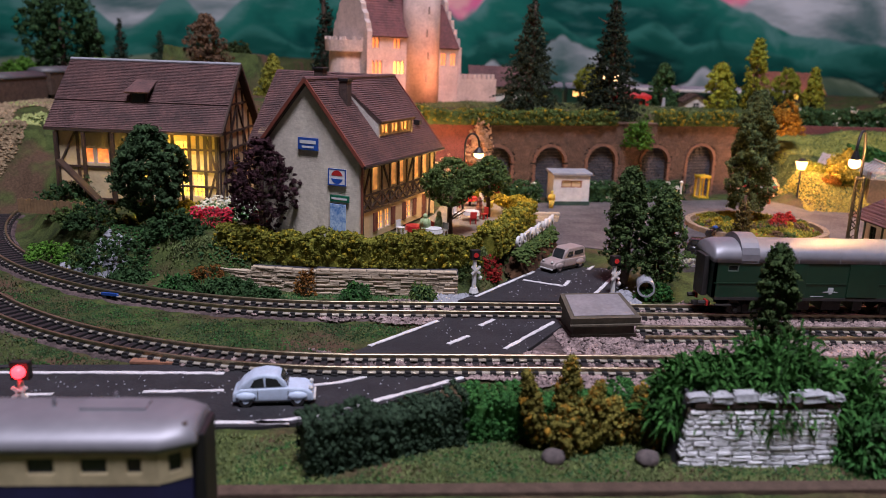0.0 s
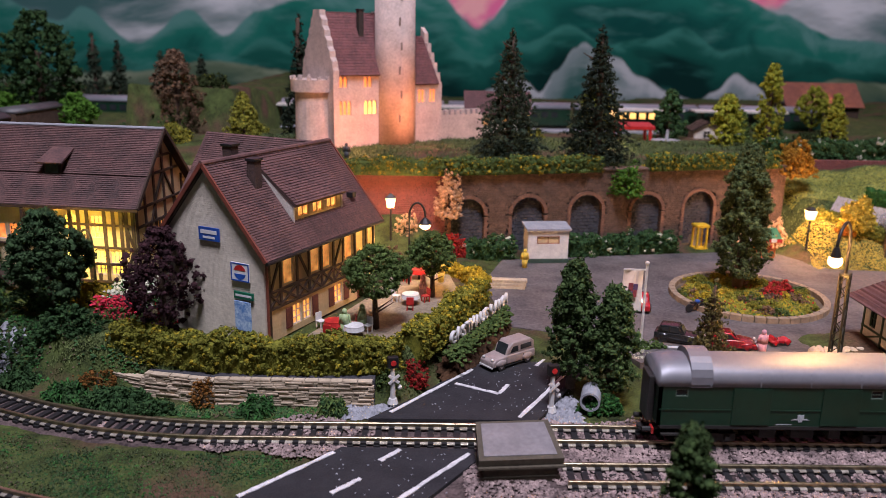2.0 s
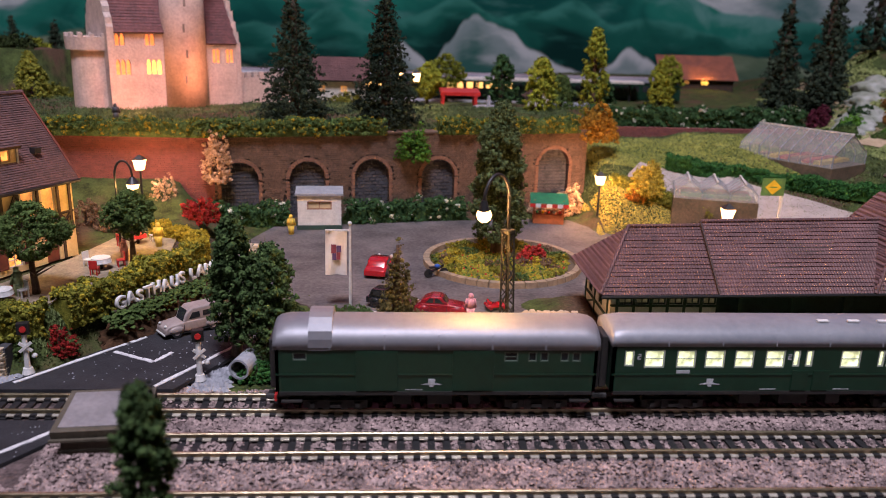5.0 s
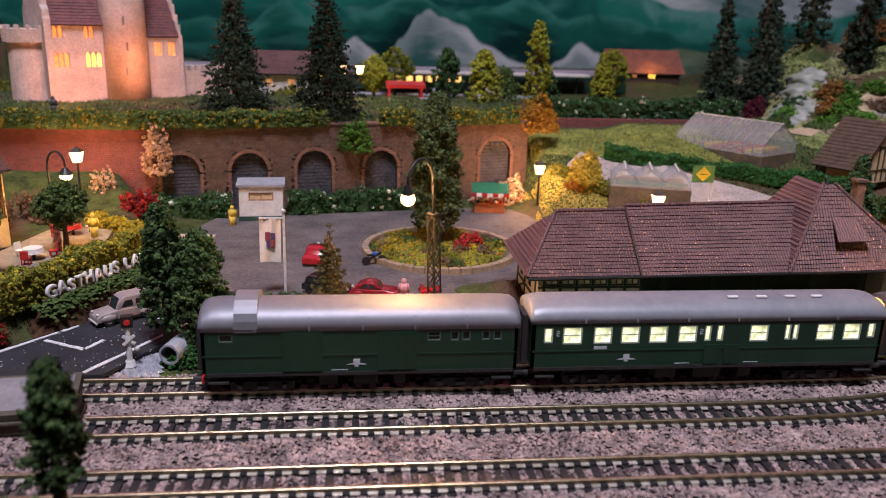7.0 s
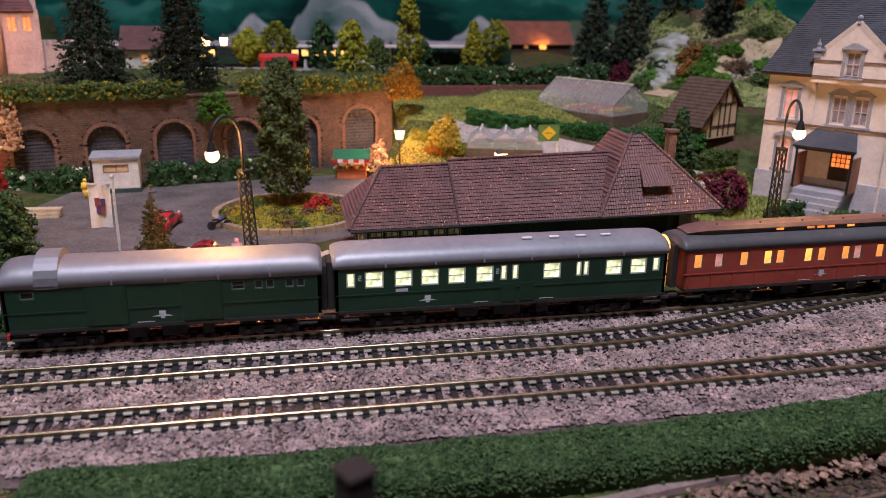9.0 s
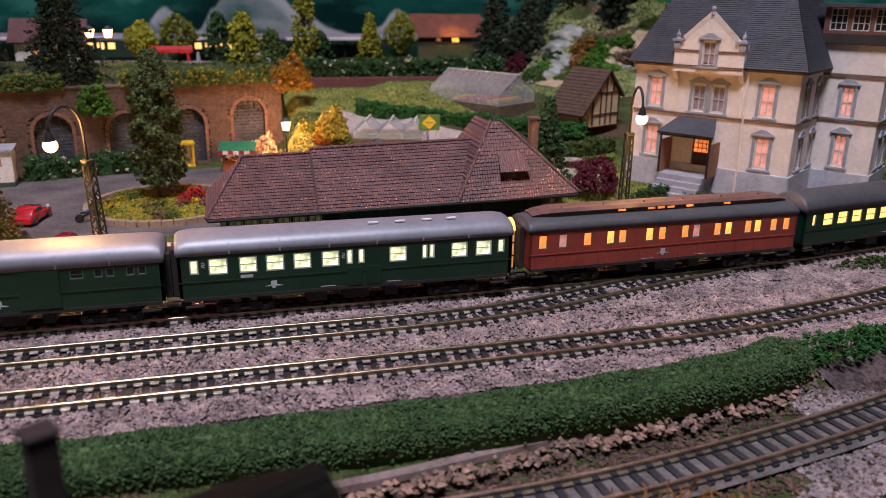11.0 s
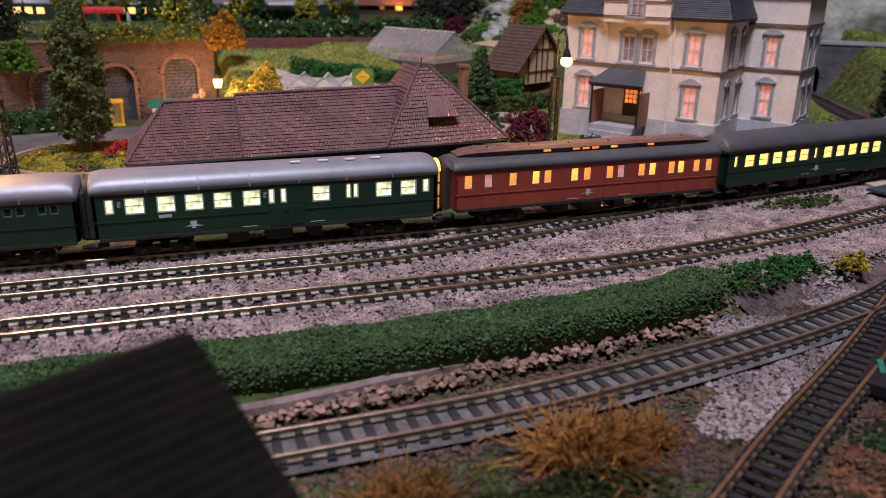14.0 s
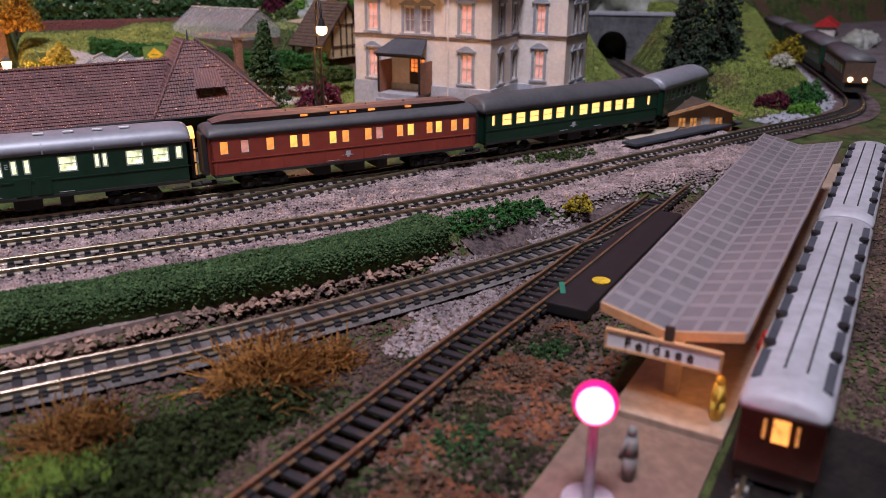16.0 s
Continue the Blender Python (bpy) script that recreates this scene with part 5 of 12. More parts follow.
    for p, q in (((9.9, -0.18, E + 0.2), (11.75, 1.55, az + 0.05)), ((15.25, -0.18, E + 0.4), (12.2, 1.55, az + 0.05)), ((-0.05, 0, E + 0.04), (1.45, 2.35, R - 0.06)), ((1.45, 2.35, R - 0.06), (4.2, 2.35, R)), ((4.2, 2.35, R + 0.16), (11.2, 2.35, R + 0.34))):
        part("ridge_cap", sweep_bar(p, q, 0.07), M["roof_st"], st)
    part("finial", cone(0.06, 0.02, 0.4, 11.9, 1.55, az, 8), M["slate"], st)
    part("eave_gutter", sweep_bar((0, -0.06, E - 0.05), (15.2, -0.22, E + 0.25), 0.07), M["black"], st)
    dm = part("dormer", box(12.0, 0.2, 3.0, 12.9, 1.2, 3.32), M["timber"], st)
    part("pane", box(12.08, 0.18, 3.05, 12.5, 0.2, 3.28), M["dark_pane"], dm)
    part("dormer_roof", slab([(11.75, -0.02, 3.34), (13.1, -0.02, 3.36), (12.7, 1.2, 4.35), (11.95, 1.2, 4.35)], 0.06), M["roof_st"], st)
    ch = part("chimney", box(14.25, 3.1, 3.2, 14.62, 3.5, 4.95, 0.02), M["brick_chim"], st, "sooty brick chimney")
    part("chimney_cap", box(14.19, 3.04, 4.95, 14.68, 3.56, 5.08, 0.03), M["brick_chim"], ch)
    return st


station()


# ---- the arcade wall ----
M["joint_pale"] = mat("pale_mortar_joint", (0.26, 0.25, 0.25), 0.9, colour2=(0.16, 0.155, 0.155), scale=200)
def arcade():
    a = thing("arcade_wall", 0, 0, 0, 0, "tall brown brick retaining wall with blind arches", "wall", kind="structure")
    arches = [(7.02, 3.9), (10.62, 3.9), (14.2, 3.95), (18.05, 3.85), (21.5, 3.95), (25.2, 4.35)]
    pts = [(-16, 49.1), (5.6, 49.1)] + [(27.3, 53.75)]

    def seg(x0, y0, x1, y1, z0, z1, archs, mkey, seed):
        L = math.hypot(x1 - x0, y1 - y0)
        m = P(x0, y0, 0, 0, 0, math.degrees(math.atan2(y1 - y0, x1 - x0)))
        at = [((ax - x0) / (x1 - x0) * L, top) for ax, top in archs]
        rng = random.Random(seed)
        # core with rectangular bays, closed by the dark infill behind the arch rings
        holes = [(c - 1.0, 0.0, c + 1.0, t - z0 - 0.04) for c, t in at]
        core = wall(a, L, z1 - z0, holes, M["brick_bed"], m @ P(0, 0.06, z0), t=0.9, name="wall_core")
        rows = int((z1 - z0) / 0.115)
        b = bmesh.new()
        for r in range(rows):
            zb = z0 + r * 0.115
            xx = -0.15 * (r % 2)
            while xx < L:
                w = rng.uniform(0.27, 0.38)
                c0, c1 = max(xx, 0) + 0.008, min(xx + w, L) - 0.008
                mid, zc = (c0 + c1) / 2, zb + 0.057
                hit_arch = False
                for c, t in at:
                    rr = 1.2
                    zc0 = t - 1.0
                    if abs(mid - c) < rr + 0.1 and (zc < zc0 or math.hypot(mid - c, zc - zc0) < rr + 0.04):
                        hit_arch = abs(mid - c) < (rr if zc < zc0 else 9)
                if c1 > c0 + 0.03 and not hit_arch:
                    d = rng.uniform(0.0, 0.035)
                    v = [b.verts.new(q) for q in ((c0, -d, zb + 0.009), (c1, -d, zb + 0.009), (c1, -d, zb + 0.106), (c0, -d, zb + 0.106), (c0, 0.07, zb + 0.009), (c1, 0.07, zb + 0.009), (c1, 0.07, zb + 0.106), (c0, 0.07, zb + 0.106))]
                    for f in ((0, 1, 2, 3), (0, 4, 5, 1), (1, 5, 6, 2), (2, 6, 7, 3), (3, 7, 4, 0)):
                        b.faces.new([v[i] for i in f])
                xx += w
        part("bricks", b, M[mkey], core, at=P(0, -0.06, -z0))
        for c, t in at:
            zc0 = t - 1.0
            ring = part("arch", bmesh.new(), M["arch_brown"], core)
            n = 21
            for k in range(n):
                q0, q1 = math.pi * k / n + 0.008, math.pi * (k + 1) / n - 0.008
                o = [(c + 1.0 * math.cos(q0), zc0 + math.sin(q0)), (c + 1.2 * math.cos(q0), zc0 + 1.2 * math.sin(q0)), (c + 1.2 * math.cos(q1), zc0 + 1.2 * math.sin(q1)), (c + math.cos(q1), zc0 + math.sin(q1))]
                part("brick", prism(o, 0.45), M["arch_brown"], ring, at=P(0, -0.13, -z0))
            for s in (-1, 1):
                nz = int((zc0 - z0) / 0.17)
                for k in range(nz):
                    w = 0.21 if k % 2 else 0.17
                    xa = c + s * 1.0
                    part("brick", box(min(xa, xa + s * w), -0.06, z0 + 0.17 * k + 0.01, max(xa, xa + s * w), 0.38, z0 + 0.17 * k + 0.16), M["arch_brown"], ring, at=P(0, -0.07, -z0))
            inf = bmesh.new()
            for r in range(int((t - z0) / 0.2)):
                zb = z0 + r * 0.2
                half = 1.02 if zb < zc0 else math.sqrt(max(0, 1.04 - (zb + 0.1 - zc0) ** 2))
                xx = c - half - 0.15 * (r % 2)
                while xx < c + half:
                    e0, e1 = max(xx, c - half) + 0.015, min(xx + 0.36, c + half) - 0.015
                    if e1 - e0 > 0.04:
                        box(e0, rng.uniform(0.20, 0.25), zb + 0.015, e1, 0.4, zb + 0.185, bm=inf)
                    xx += 0.36
            part("blind_bricks", inf, M["brick_dark"], ring, at=P(0, 0, -z0))
            part("blind_back", box(c - 0.99, 0.36, 0, c + 0.99, 0.5, t - z0 - 0.05), M["joint_pale"], ring)
        part("coping", box(0, -0.14, z1 - z0, L, 0.98, z1 - z0 + 0.12, 0.03), M["brick"], core)

    seg(-16, 49.0, 5.7, 49.0, 0.4, 5.35, [], "brick_red", 3)
    seg(5.7, 48.95, 27.3, 53.75, 0.4, 5.35, arches, "brick", 4)
    return a


M["arch_brown"] = mat("warm_brown_arch_brick", (0.24, 0.125, 0.08), 0.85, colour2=(0.15, 0.08, 0.055), scale=160, bump=0.4, spread=0.15)
M["brick_red"] = mat("red_brick", (0.22, 0.070, 0.058), 0.85, colour2=(0.14, 0.046, 0.042), scale=160, fine=900, bump=0.5, spread=0.2)
arcade()


# ---- kiosk on the plaza ----
def kiosk():
    k = thing("kiosk", 10.35, 47.3, 0.66, 4, "small white kiosk with a flat grey roof and a serving hatch", "kiosk")
    wall(k, 2.3, 1.75, [(0.5, 0.85, 1.8, 1.3)], M["white"], P(0, 0, 0.25), t=0.12)
    part("plinth", box(-0.05, -0.05, 0, 2.35, 1.45, 0.25, 0.02), M["st_wood"], k)
    part("side_wall", box(0, 0.12, 0.25, 0.12, 1.4, 2.0), M["white"], k)
    part("side_wall", box(2.18, 0.12, 0.25, 2.3, 1.4, 2.0), M["white"], k)
    part("rear_wall", box(0.12, 1.28, 0.25, 2.18, 1.4, 2.0), M["white"], k)
    window(k, 1.3, 0.45, P(0.5, 0.0, 1.1), "cream", "brick_arch", 2, 1, bar=0.06)
    part("roof", slab([(-0.12, -0.14, 2.0), (2.42, -0.14, 2.0), (2.42, 1.5, 2.08), (-0.12, 1.5, 2.08)], 0.12), M["frame_grey"], k)


kiosk()

# ---- trains ----
M["under"] = mat("black_underframe", (0.014, 0.014, 0.015), 0.55, colour2=(0.03, 0.027, 0.025), scale=200)
M["dark_roof"] = mat("dark_grey_coach_roof", (0.085, 0.085, 0.09), 0.5, colour2=(0.06, 0.06, 0.065), scale=90)
M["grey_roof"] = mat("silver_grey_coach_roof", (0.27, 0.28, 0.31), 0.46, metal=0.25, colour2=(0.21, 0.22, 0.25), scale=70)
M["lamp_warm"] = mat("warm_coach_window", (0.8, 0.5, 0.2), 0.5, colour2=(0.6, 0.36, 0.12), scale=90, glow=(1.0, 0.52, 0.15), strength=1.9)
M["lamp_red"] = mat("orange_coach_window", (0.8, 0.35, 0.12), 0.5, colour2=(0.6, 0.25, 0.08), scale=90, glow=(1.0, 0.30, 0.06), strength=1.7, mottle=0.6)
M["lit_amber"] = mat("amber_coach_window", (0.85, 0.5, 0.15), 0.5, colour2=(0.7, 0.35, 0.1), scale=90, glow=(1.0, 0.42, 0.08), strength=2.6, mottle=0.6)
M["mark"] = mat("pale_lettering", (0.55, 0.57, 0.6), 0.6, scale=200)


def roof_arc(w, h, n=12, ext=0.0):
    """Half section of a coach roof: (side, up) from one eave to the other."""
    return [(w / 2 * math.cos(math.pi * k / n), h * math.sin(math.pi * k / n) ** 0.8) for k in range(n + 1)]


def loft(sections):
    """Skin through equal-length rings of points, with capped ends."""
    verts = [p for s in sections for p in s]
    n = len(sections[0])
    faces = []
    for k in range(len(sections) - 1):
        for j in range(n):
            a, b = k * n + j, k * n + (j + 1) % n
            faces.append((a, b, b + n, a + n))
    faces.append(tuple(range(n))[::-1])
    faces.append(tuple(range((len(sections) - 1) * n, len(sections) * n)))
    return verts, faces


def bogie(parent, x, z=0.5):
    b = box(x - 0.95, -0.62, z + 0.12, x + 0.95, -0.50, z + 0.38, 0.02)
    box(x - 0.95, 0.50, z + 0.12, x + 0.95, 0.62, z + 0.38, 0.02, bm=b)
    box(x - 0.15, -0.5, z + 0.2, x + 0.15, 0.5, z + 0.45, bm=b)
    for s in (-0.66, 0.66):
        for y in (-0.64, 0.58):
            box(x + s - 0.14, y, z + 0.1, x + s + 0.14, y + 0.07, z + 0.33, 0.015, bm=b)
        box(x + s * 0.4 - 0.1, -0.66, z + 0.1, x + s * 0.4 + 0.1, -0.6, z + 0.4, bm=b)
    bg = part("bogie", b, M["under"], parent)
    for s in (-0.66, 0.66):
        w = cone(0.28, 0.28, 0.1, m=Matrix.Rotation(radians(90), 4, "X"), seg=18)
        w.transform(Matrix.Translation((x + s, -0.4, z + 0.28)))
        w2 = cone(0.28, 0.28, 0.1, m=Matrix.Rotation(radians(90), 4, "X"), seg=18)
        w2.transform(Matrix.Translation((x + s, 0.5, z + 0.28)))
        join(w, w2)
        part("wheelset", w, M["under"], bg)
    return bg


def coach(name, x, y, rz, length, windows, body, roof, pane, label, eave=2.12, crown=0.72, floor=0.78, z=0.0, sag=0.0, clerestory=False, panes=None, w=1.75, trim="frame_coach", vents=(), badge=0.47):
    """A four-axle coach; x, y: the middle of its left end on the plan. windows: (x0, x1, z0, z1) above the rails' height 0.5."""
    c = thing(name, x, y, z, rz, label, "railway coach", group="coaches of the passenger train")
    L = length
    zf, ze = 0.5 + floor, 0.5 + eave
    hs = [(a, z0 - floor, b2, z1 - floor) for a, b2, z0, z1 in windows]
    for side, m in ((0, P(0, -w / 2, zf)), (1, P(L, w / 2, zf, 0, 0, 180))):
        h2 = hs if side == 0 else [(L - q[2], q[1], L - q[0], q[3]) for q in hs]
        wall(c, L, ze - zf, h2, M[body], m, t=0.1, name="side_wall")
        for k, q in enumerate(h2):
            p = pane if panes is None else panes[k % len(panes)]
            window(c, q[2] - q[0], q[3] - q[1], m @ P(q[0], -0.02, q[1]), p, trim, 1, 2 if q[2] - q[0] > 0.4 else 1, bar=0.045 if trim == "frame_pale" else 0.03, depth=0.05)
    part("floor", box(0.1, -w / 2 + 0.1, zf, L - 0.1, w / 2 - 0.1, zf + 0.06), M["under"], c)
    for xe in (0.0, L - 0.1):
        e = part("end_wall", prism([(s, u * 0.74 + ze) for s, u in roof_arc(w, crown)] + [(-w / 2, zf), (w / 2, zf)], 0.1, Matrix.Translation((xe + 0.1, 0, 0)) @ SIDE), M[body], c)
        g = 1 if xe > 0 else -1
        part("gangway", box(xe + (0.1 if g > 0 else -0.22), -0.42, zf - 0.1, xe + (0.32 if g > 0 else 0.0), 0.42, ze + 0.1, 0.04), M["under"], e)
        for s in (-0.5, 0.5):
            part("buffer", sweep_bar((xe + (0.1 if g > 0 else 0.0), s, 0.95), (xe + (0.45 if g > 0 else -0.35), s, 0.95), 0.09), M["under"], c)
    part("coupling", box(-0.35, -0.12, 0.72, 0.3, 0.12, 0.86), M["under"], c)
    # roof with domed ends
    ring = roof_arc(w + 0.08, crown)
    secs = []
    for xx, k in ((-0.06, 0.78), (0.06, 0.9), (0.3, 0.98), (0.6, 1.0), (L - 0.6, 1.0), (L - 0.3, 0.98), (L - 0.06, 0.9), (L + 0.06, 0.78)):
        secs.append([(xx, s, ze - 0.02 + u * k) for s, u in ring])
    v, f = loft(secs)
    rf = part_np("roof", v, f, M[roof], c, smooth=True)
    if not clerestory:
        n = int(L / 1.55)
        for k in range(1, n):
            xx = L * k / n
            rib = [(xx + dx, s * 1.004, ze - 0.02 + u * 1.012 + 0.004) for dx in (-0.02, 0.02) for s, u in ring]
            nn = len(ring)
            part_np("roof_rib", rib, [(j, j + 1, nn + j + 1, nn + j) for j in range(nn - 1)], M[roof], rf)
        for xx in vents:
            vt = box(xx, -0.42, ze + crown - 0.06, xx + 0.36, -0.28, ze + crown + 0.01, 0.025)
            part("roof_vent", vt, M["white"], rf)
    else:
        z1 = ze + crown - 0.05
        deck = [(0.50, 0), (0.50, 0.13), (0.56, 0.15), (0.34, 0.24), (0, 0.27), (-0.34, 0.24), (-0.56, 0.15), (-0.50, 0.13), (-0.50, 0)]
        v, f = loft([[(xx, s * kk, z1 + u * k2) for s, u in deck] for xx, kk, k2 in ((0.25, 0.72, 0.25), (0.6, 0.9, 0.75), (1.1, 1.0, 1.0), (L - 1.1, 1.0, 1.0), (L - 0.6, 0.9, 0.75), (L - 0.25, 0.72, 0.25))])
        cl = part_np("clerestory", v, f, M["clerestory_roof"], c)
        for k in range(22):
            xl = 1.2 + (L - 2.6) * k / 21.5
            part("clerestory_light", box(xl, -0.512, z1 + 0.03, xl + 0.30, -0.498, z1 + 0.11), M["lamp_red"] if k in (6, 9, 10, 11, 13, 17) else M[roof], cl)
        for k in range(6):
            part("roof_stub", cone(0.04, 0.03, 0.06, 1.5 + (L - 3.0) * k / 5, -0.2, z1 + 0.25, 6), M[roof], cl)
    part("sole_bar", box(0.1, -w / 2 - 0.01, zf - 0.12, L - 0.1, w / 2 + 0.01, zf, 0.01), M["under"], c)
    part("belt_rail", box(0.0, -w / 2 - 0.025, zf + 0.52, L, -w / 2, zf + 0.56), M[body], c)
    for xx in (L * 0.18, L * 0.82):
        bogie(c, xx)
    for k, (a, b2) in enumerate(((0.36, 0.42), (0.47, 0.55), (0.6, 0.64))):
        part("underfloor_box", box(L * a, -0.6, 0.72, L * b2, 0.6, zf - 0.12, 0.03), M["under"], c)
    xb = L * badge
    bd = part("badge", box(xb, -w / 2 - 0.012, zf + 0.26, xb + 0.2, -w / 2 - 0.002, zf + 0.40, 0.003), M["mark"], c)
    part("badge_wing", prism([(xb - 0.2, zf + 0.22), (xb + 0.4, zf + 0.22), (xb + 0.24, zf + 0.26), (xb - 0.04, zf + 0.26)], 0.01, Matrix.Translation((0, -w / 2 - 0.012, 0))), M["mark"], bd)
    part("badge_stem", box(xb + 0.04, -w / 2 - 0.012, zf + 0.15, xb + 0.16, -w / 2 - 0.002, zf + 0.21), M["mark"], bd)
    part("lettering_bar", box(L * 0.40, -w / 2 - 0.012, zf + 0.05, L * 0.40 + 0.5, -w / 2 - 0.002, zf + 0.07), M["mark"], c)
    part("lettering_bar", box(L * 0.60, -w / 2 - 0.012, zf + 0.05, L * 0.60 + 0.5, -w / 2 - 0.002, zf + 0.07), M["mark"], c)
    part("step_board", box(0.15, -w / 2 - 0.06, 0.95, 0.75, -w / 2 + 0.1, 1.0), M["under"], c)
    part("step_board", box(L - 0.75, -w / 2 - 0.06, 0.95, L - 0.15, -w / 2 + 0.1, 1.0), M["under"], c)
    for xx in (L * 0.18, L * 0.82):
        for s in (-0.66, 0.66):
            part("axle_box", box(xx + s - 0.07, -0.73, 0.68, xx + s + 0.07, -0.64, 0.82, 0.015), M["axle_grey"], c)
        part("bogie_spring", box(xx - 0.16, -0.72, 0.66, xx + 0.16, -0.66, 0.78, 0.02), M["axle_grey"], c)
    return c


M["axle_grey"] = mat("dusty_grey_bogie", (0.055, 0.052, 0.05), 0.7, colour2=(0.02, 0.02, 0.02), scale=200)
M["frame_pale"] = mat("pale_metal_window_frame", (0.52, 0.56, 0.48), 0.35, colour2=(0.36, 0.40, 0.34), scale=200)
M["clerestory_roof"] = mat("brown_clerestory_roof", (0.15, 0.085, 0.07), 0.4, colour2=(0.09, 0.055, 0.05), scale=90)
M["frame_coach"] = mat("coach_window_frame", (0.10, 0.14, 0.11), 0.5, scale=200)


def train():
    zr = 0.5
    # baggage car with its lookout hood
    bw = [(0.5, 0.9, 1.75, 2.0), (2.6, 3.2, 1.78, 2.02), (5.4, 5.95, 1.75, 2.02), (6.6, 7.0, 1.72, 2.02), (7.3, 7.55, 1.72, 2.02), (7.65, 7.9, 1.72, 2.02), (8.25, 8.5, 1.72, 2.02), (8.6, 8.85, 1.72, 2.02)]
    b = coach("baggage_car", 12.05, 27.8, 0, 9.35, bw, "green_coach", "silver", "dark_pane", "dark green baggage car with a silver roof and lookout hood")
    w = 1.83
    ring = roof_arc(w, 0.95)
    v, f = loft([[(xx, s, 2.58 + u) for s, u in ring] for xx in (0.95, 1.62)])
    part_np("lookout_hood", v, f, M["silver"], b, smooth=False)
    for x0, x1 in ((2.3, 3.5), (5.1, 6.3)):
        part("sliding_door", box(x0, -0.915, 1.32, x1, -0.875, 2.56, 0.01), M["green_coach"], b)
    for s in (-0.5, 0.5):
        part("red_buffer_plate", box(-0.08, s - 0.16, 0.86, -0.01, s + 0.16, 1.06), M["sign_red"], b)
    # lit green coach
    cw = [(0.36, 0.64, 1.58, 2.08), (0.95, 1.56, 1.53, 2.10), (1.92, 2.50, 1.53, 2.10), (2.78, 3.38, 1.53, 2.10), (3.68, 4.27, 1.53, 2.10), (4.62, 5.22, 1.53, 2.10), (5.46, 5.68, 1.57, 2.10), (5.86, 6.08, 1.57, 2.10)]
    cw += [(6.94, 7.56, 1.53, 2.10), (8.10, 8.30, 1.57, 2.10), (8.36, 8.56, 1.57, 2.10), (9.16, 9.76, 1.53, 2.10), (10.06, 10.66, 1.53, 2.10), (10.88, 11.14, 1.60, 2.10)]
    g = coach("passenger_coach", 21.85, 27.8, 0, 11.4, cw, "green_coach", "grey_roof", "lit_white", "dark green passenger coach with bright windows and a grey roof", eave=2.24, crown=0.62, trim="frame_pale", badge=0.255, vents=(6.3, 7.25, 8.2, 9.1))
    gw = part("gangway_panel", prism([(0.40, 1.3), (0.40, 2.72), (-0.40, 2.72), (-0.40, 1.3)], 0.22, Matrix.Translation((11.68, 0, 0)) @ SIDE), M["lit_dim"], g)
    part("lit_arch", prism([(0.46, 2.72)] + [(0.46 * math.cos(a), 2.75 + 0.36 * math.sin(a)) for a in np.linspace(0.1, math.pi - 0.1, 9)] + [(-0.46, 2.72)], 0.26, Matrix.Translation((11.70, 0, 0)) @ SIDE), M["lit_amber"], gw, "yellow-glowing arch at the coach end")
    for z in (1.75, 2.25, 2.72):
        part("gangway_bar", box(11.42, -0.43, z, 11.69, -0.405, z + 0.06), M["black"], gw)
    part("route_board", box(1.95, -0.892, 1.86, 2.35, -0.876, 1.96), M["mark"], g)
    for x0 in (5.5, 6.15):
        part("door", box(x0, -0.905, 1.3, x0 + 0.5, -0.875, 1.95, 0.01), M["green_coach"], g)
    part("class_number", number_two(5.30, -0.89, 2.45), M["mark"], g)
    part("class_number", number_two(0.74, -0.89, 2.45), M["mark"], g)
    # red clerestory coach
    rw = []
    for k, xx in enumerate((0.35, 1.15, 2.15, 3.1, 3.6, 4.75, 5.3, 6.3, 6.8, 7.75, 8.25, 9.15, 9.6, 10.35, 10.95)):
        rw.append((xx, xx + 0.36, 1.52, 2.06))
    r = coach("clerestory_coach", 34.0, 27.95, 1.2, 11.6, rw, "red_coach", "dark_roof", "lamp_red", "brick red old clerestory coach with orange-lit windows", clerestory=True, eave=2.2, crown=0.5, panes=["lamp_red", "lit_pink", "lamp_red", "lit_amber", "lamp_red", "lit_amber", "lamp_red"])
    for k in range(14):
        part("body_rib", box(0.2 + 0.86 * k, -0.90, 1.3, 0.24 + 0.86 * k, -0.875, 1.78), M["red_coach"], r)
    # rear green coach on the curve
    fw = [(0.4, 0.62, 1.5, 2.0)] + [(1.0 + 0.82 * k, 1.6 + 0.82 * k, 1.45, 2.0) for k in range(5)] + [(5.2, 5.42, 1.5, 2.0)] + [(5.8 + 0.82 * k, 6.4 + 0.82 * k, 1.45, 2.0) for k in range(5)] + [(10.6, 10.85, 1.5, 2.0)]
    coach("passenger_coach", 46.1, 28.4, 7.5, 11.4, fw, "green_coach", "dark_roof", "lamp_warm", "dark green passenger coach with warm lit windows and a dark roof")
    coach("passenger_coach", 57.9, 30.2, 26, 6.5, fw[:7], "green_coach", "grey_roof", "dark_pane", "green passenger coach with a pale roof entering the curve")


def number_two(x, y, z):
    b = box(x, y, z, x + 0.1, y + 0.01, z + 0.025)
    for k, (a, c, e, f) in enumerate(((0.08, -0.05, 0.1, 0.0), (0, -0.07, 0.1, -0.045), (0, -0.12, 0.025, -0.07), (0, -0.145, 0.1, -0.12))):
        box(x + a, y, z + c, x + e, y + 0.01, z + f, bm=b)
    return b


train()

# ---- plants ----
ICO = None


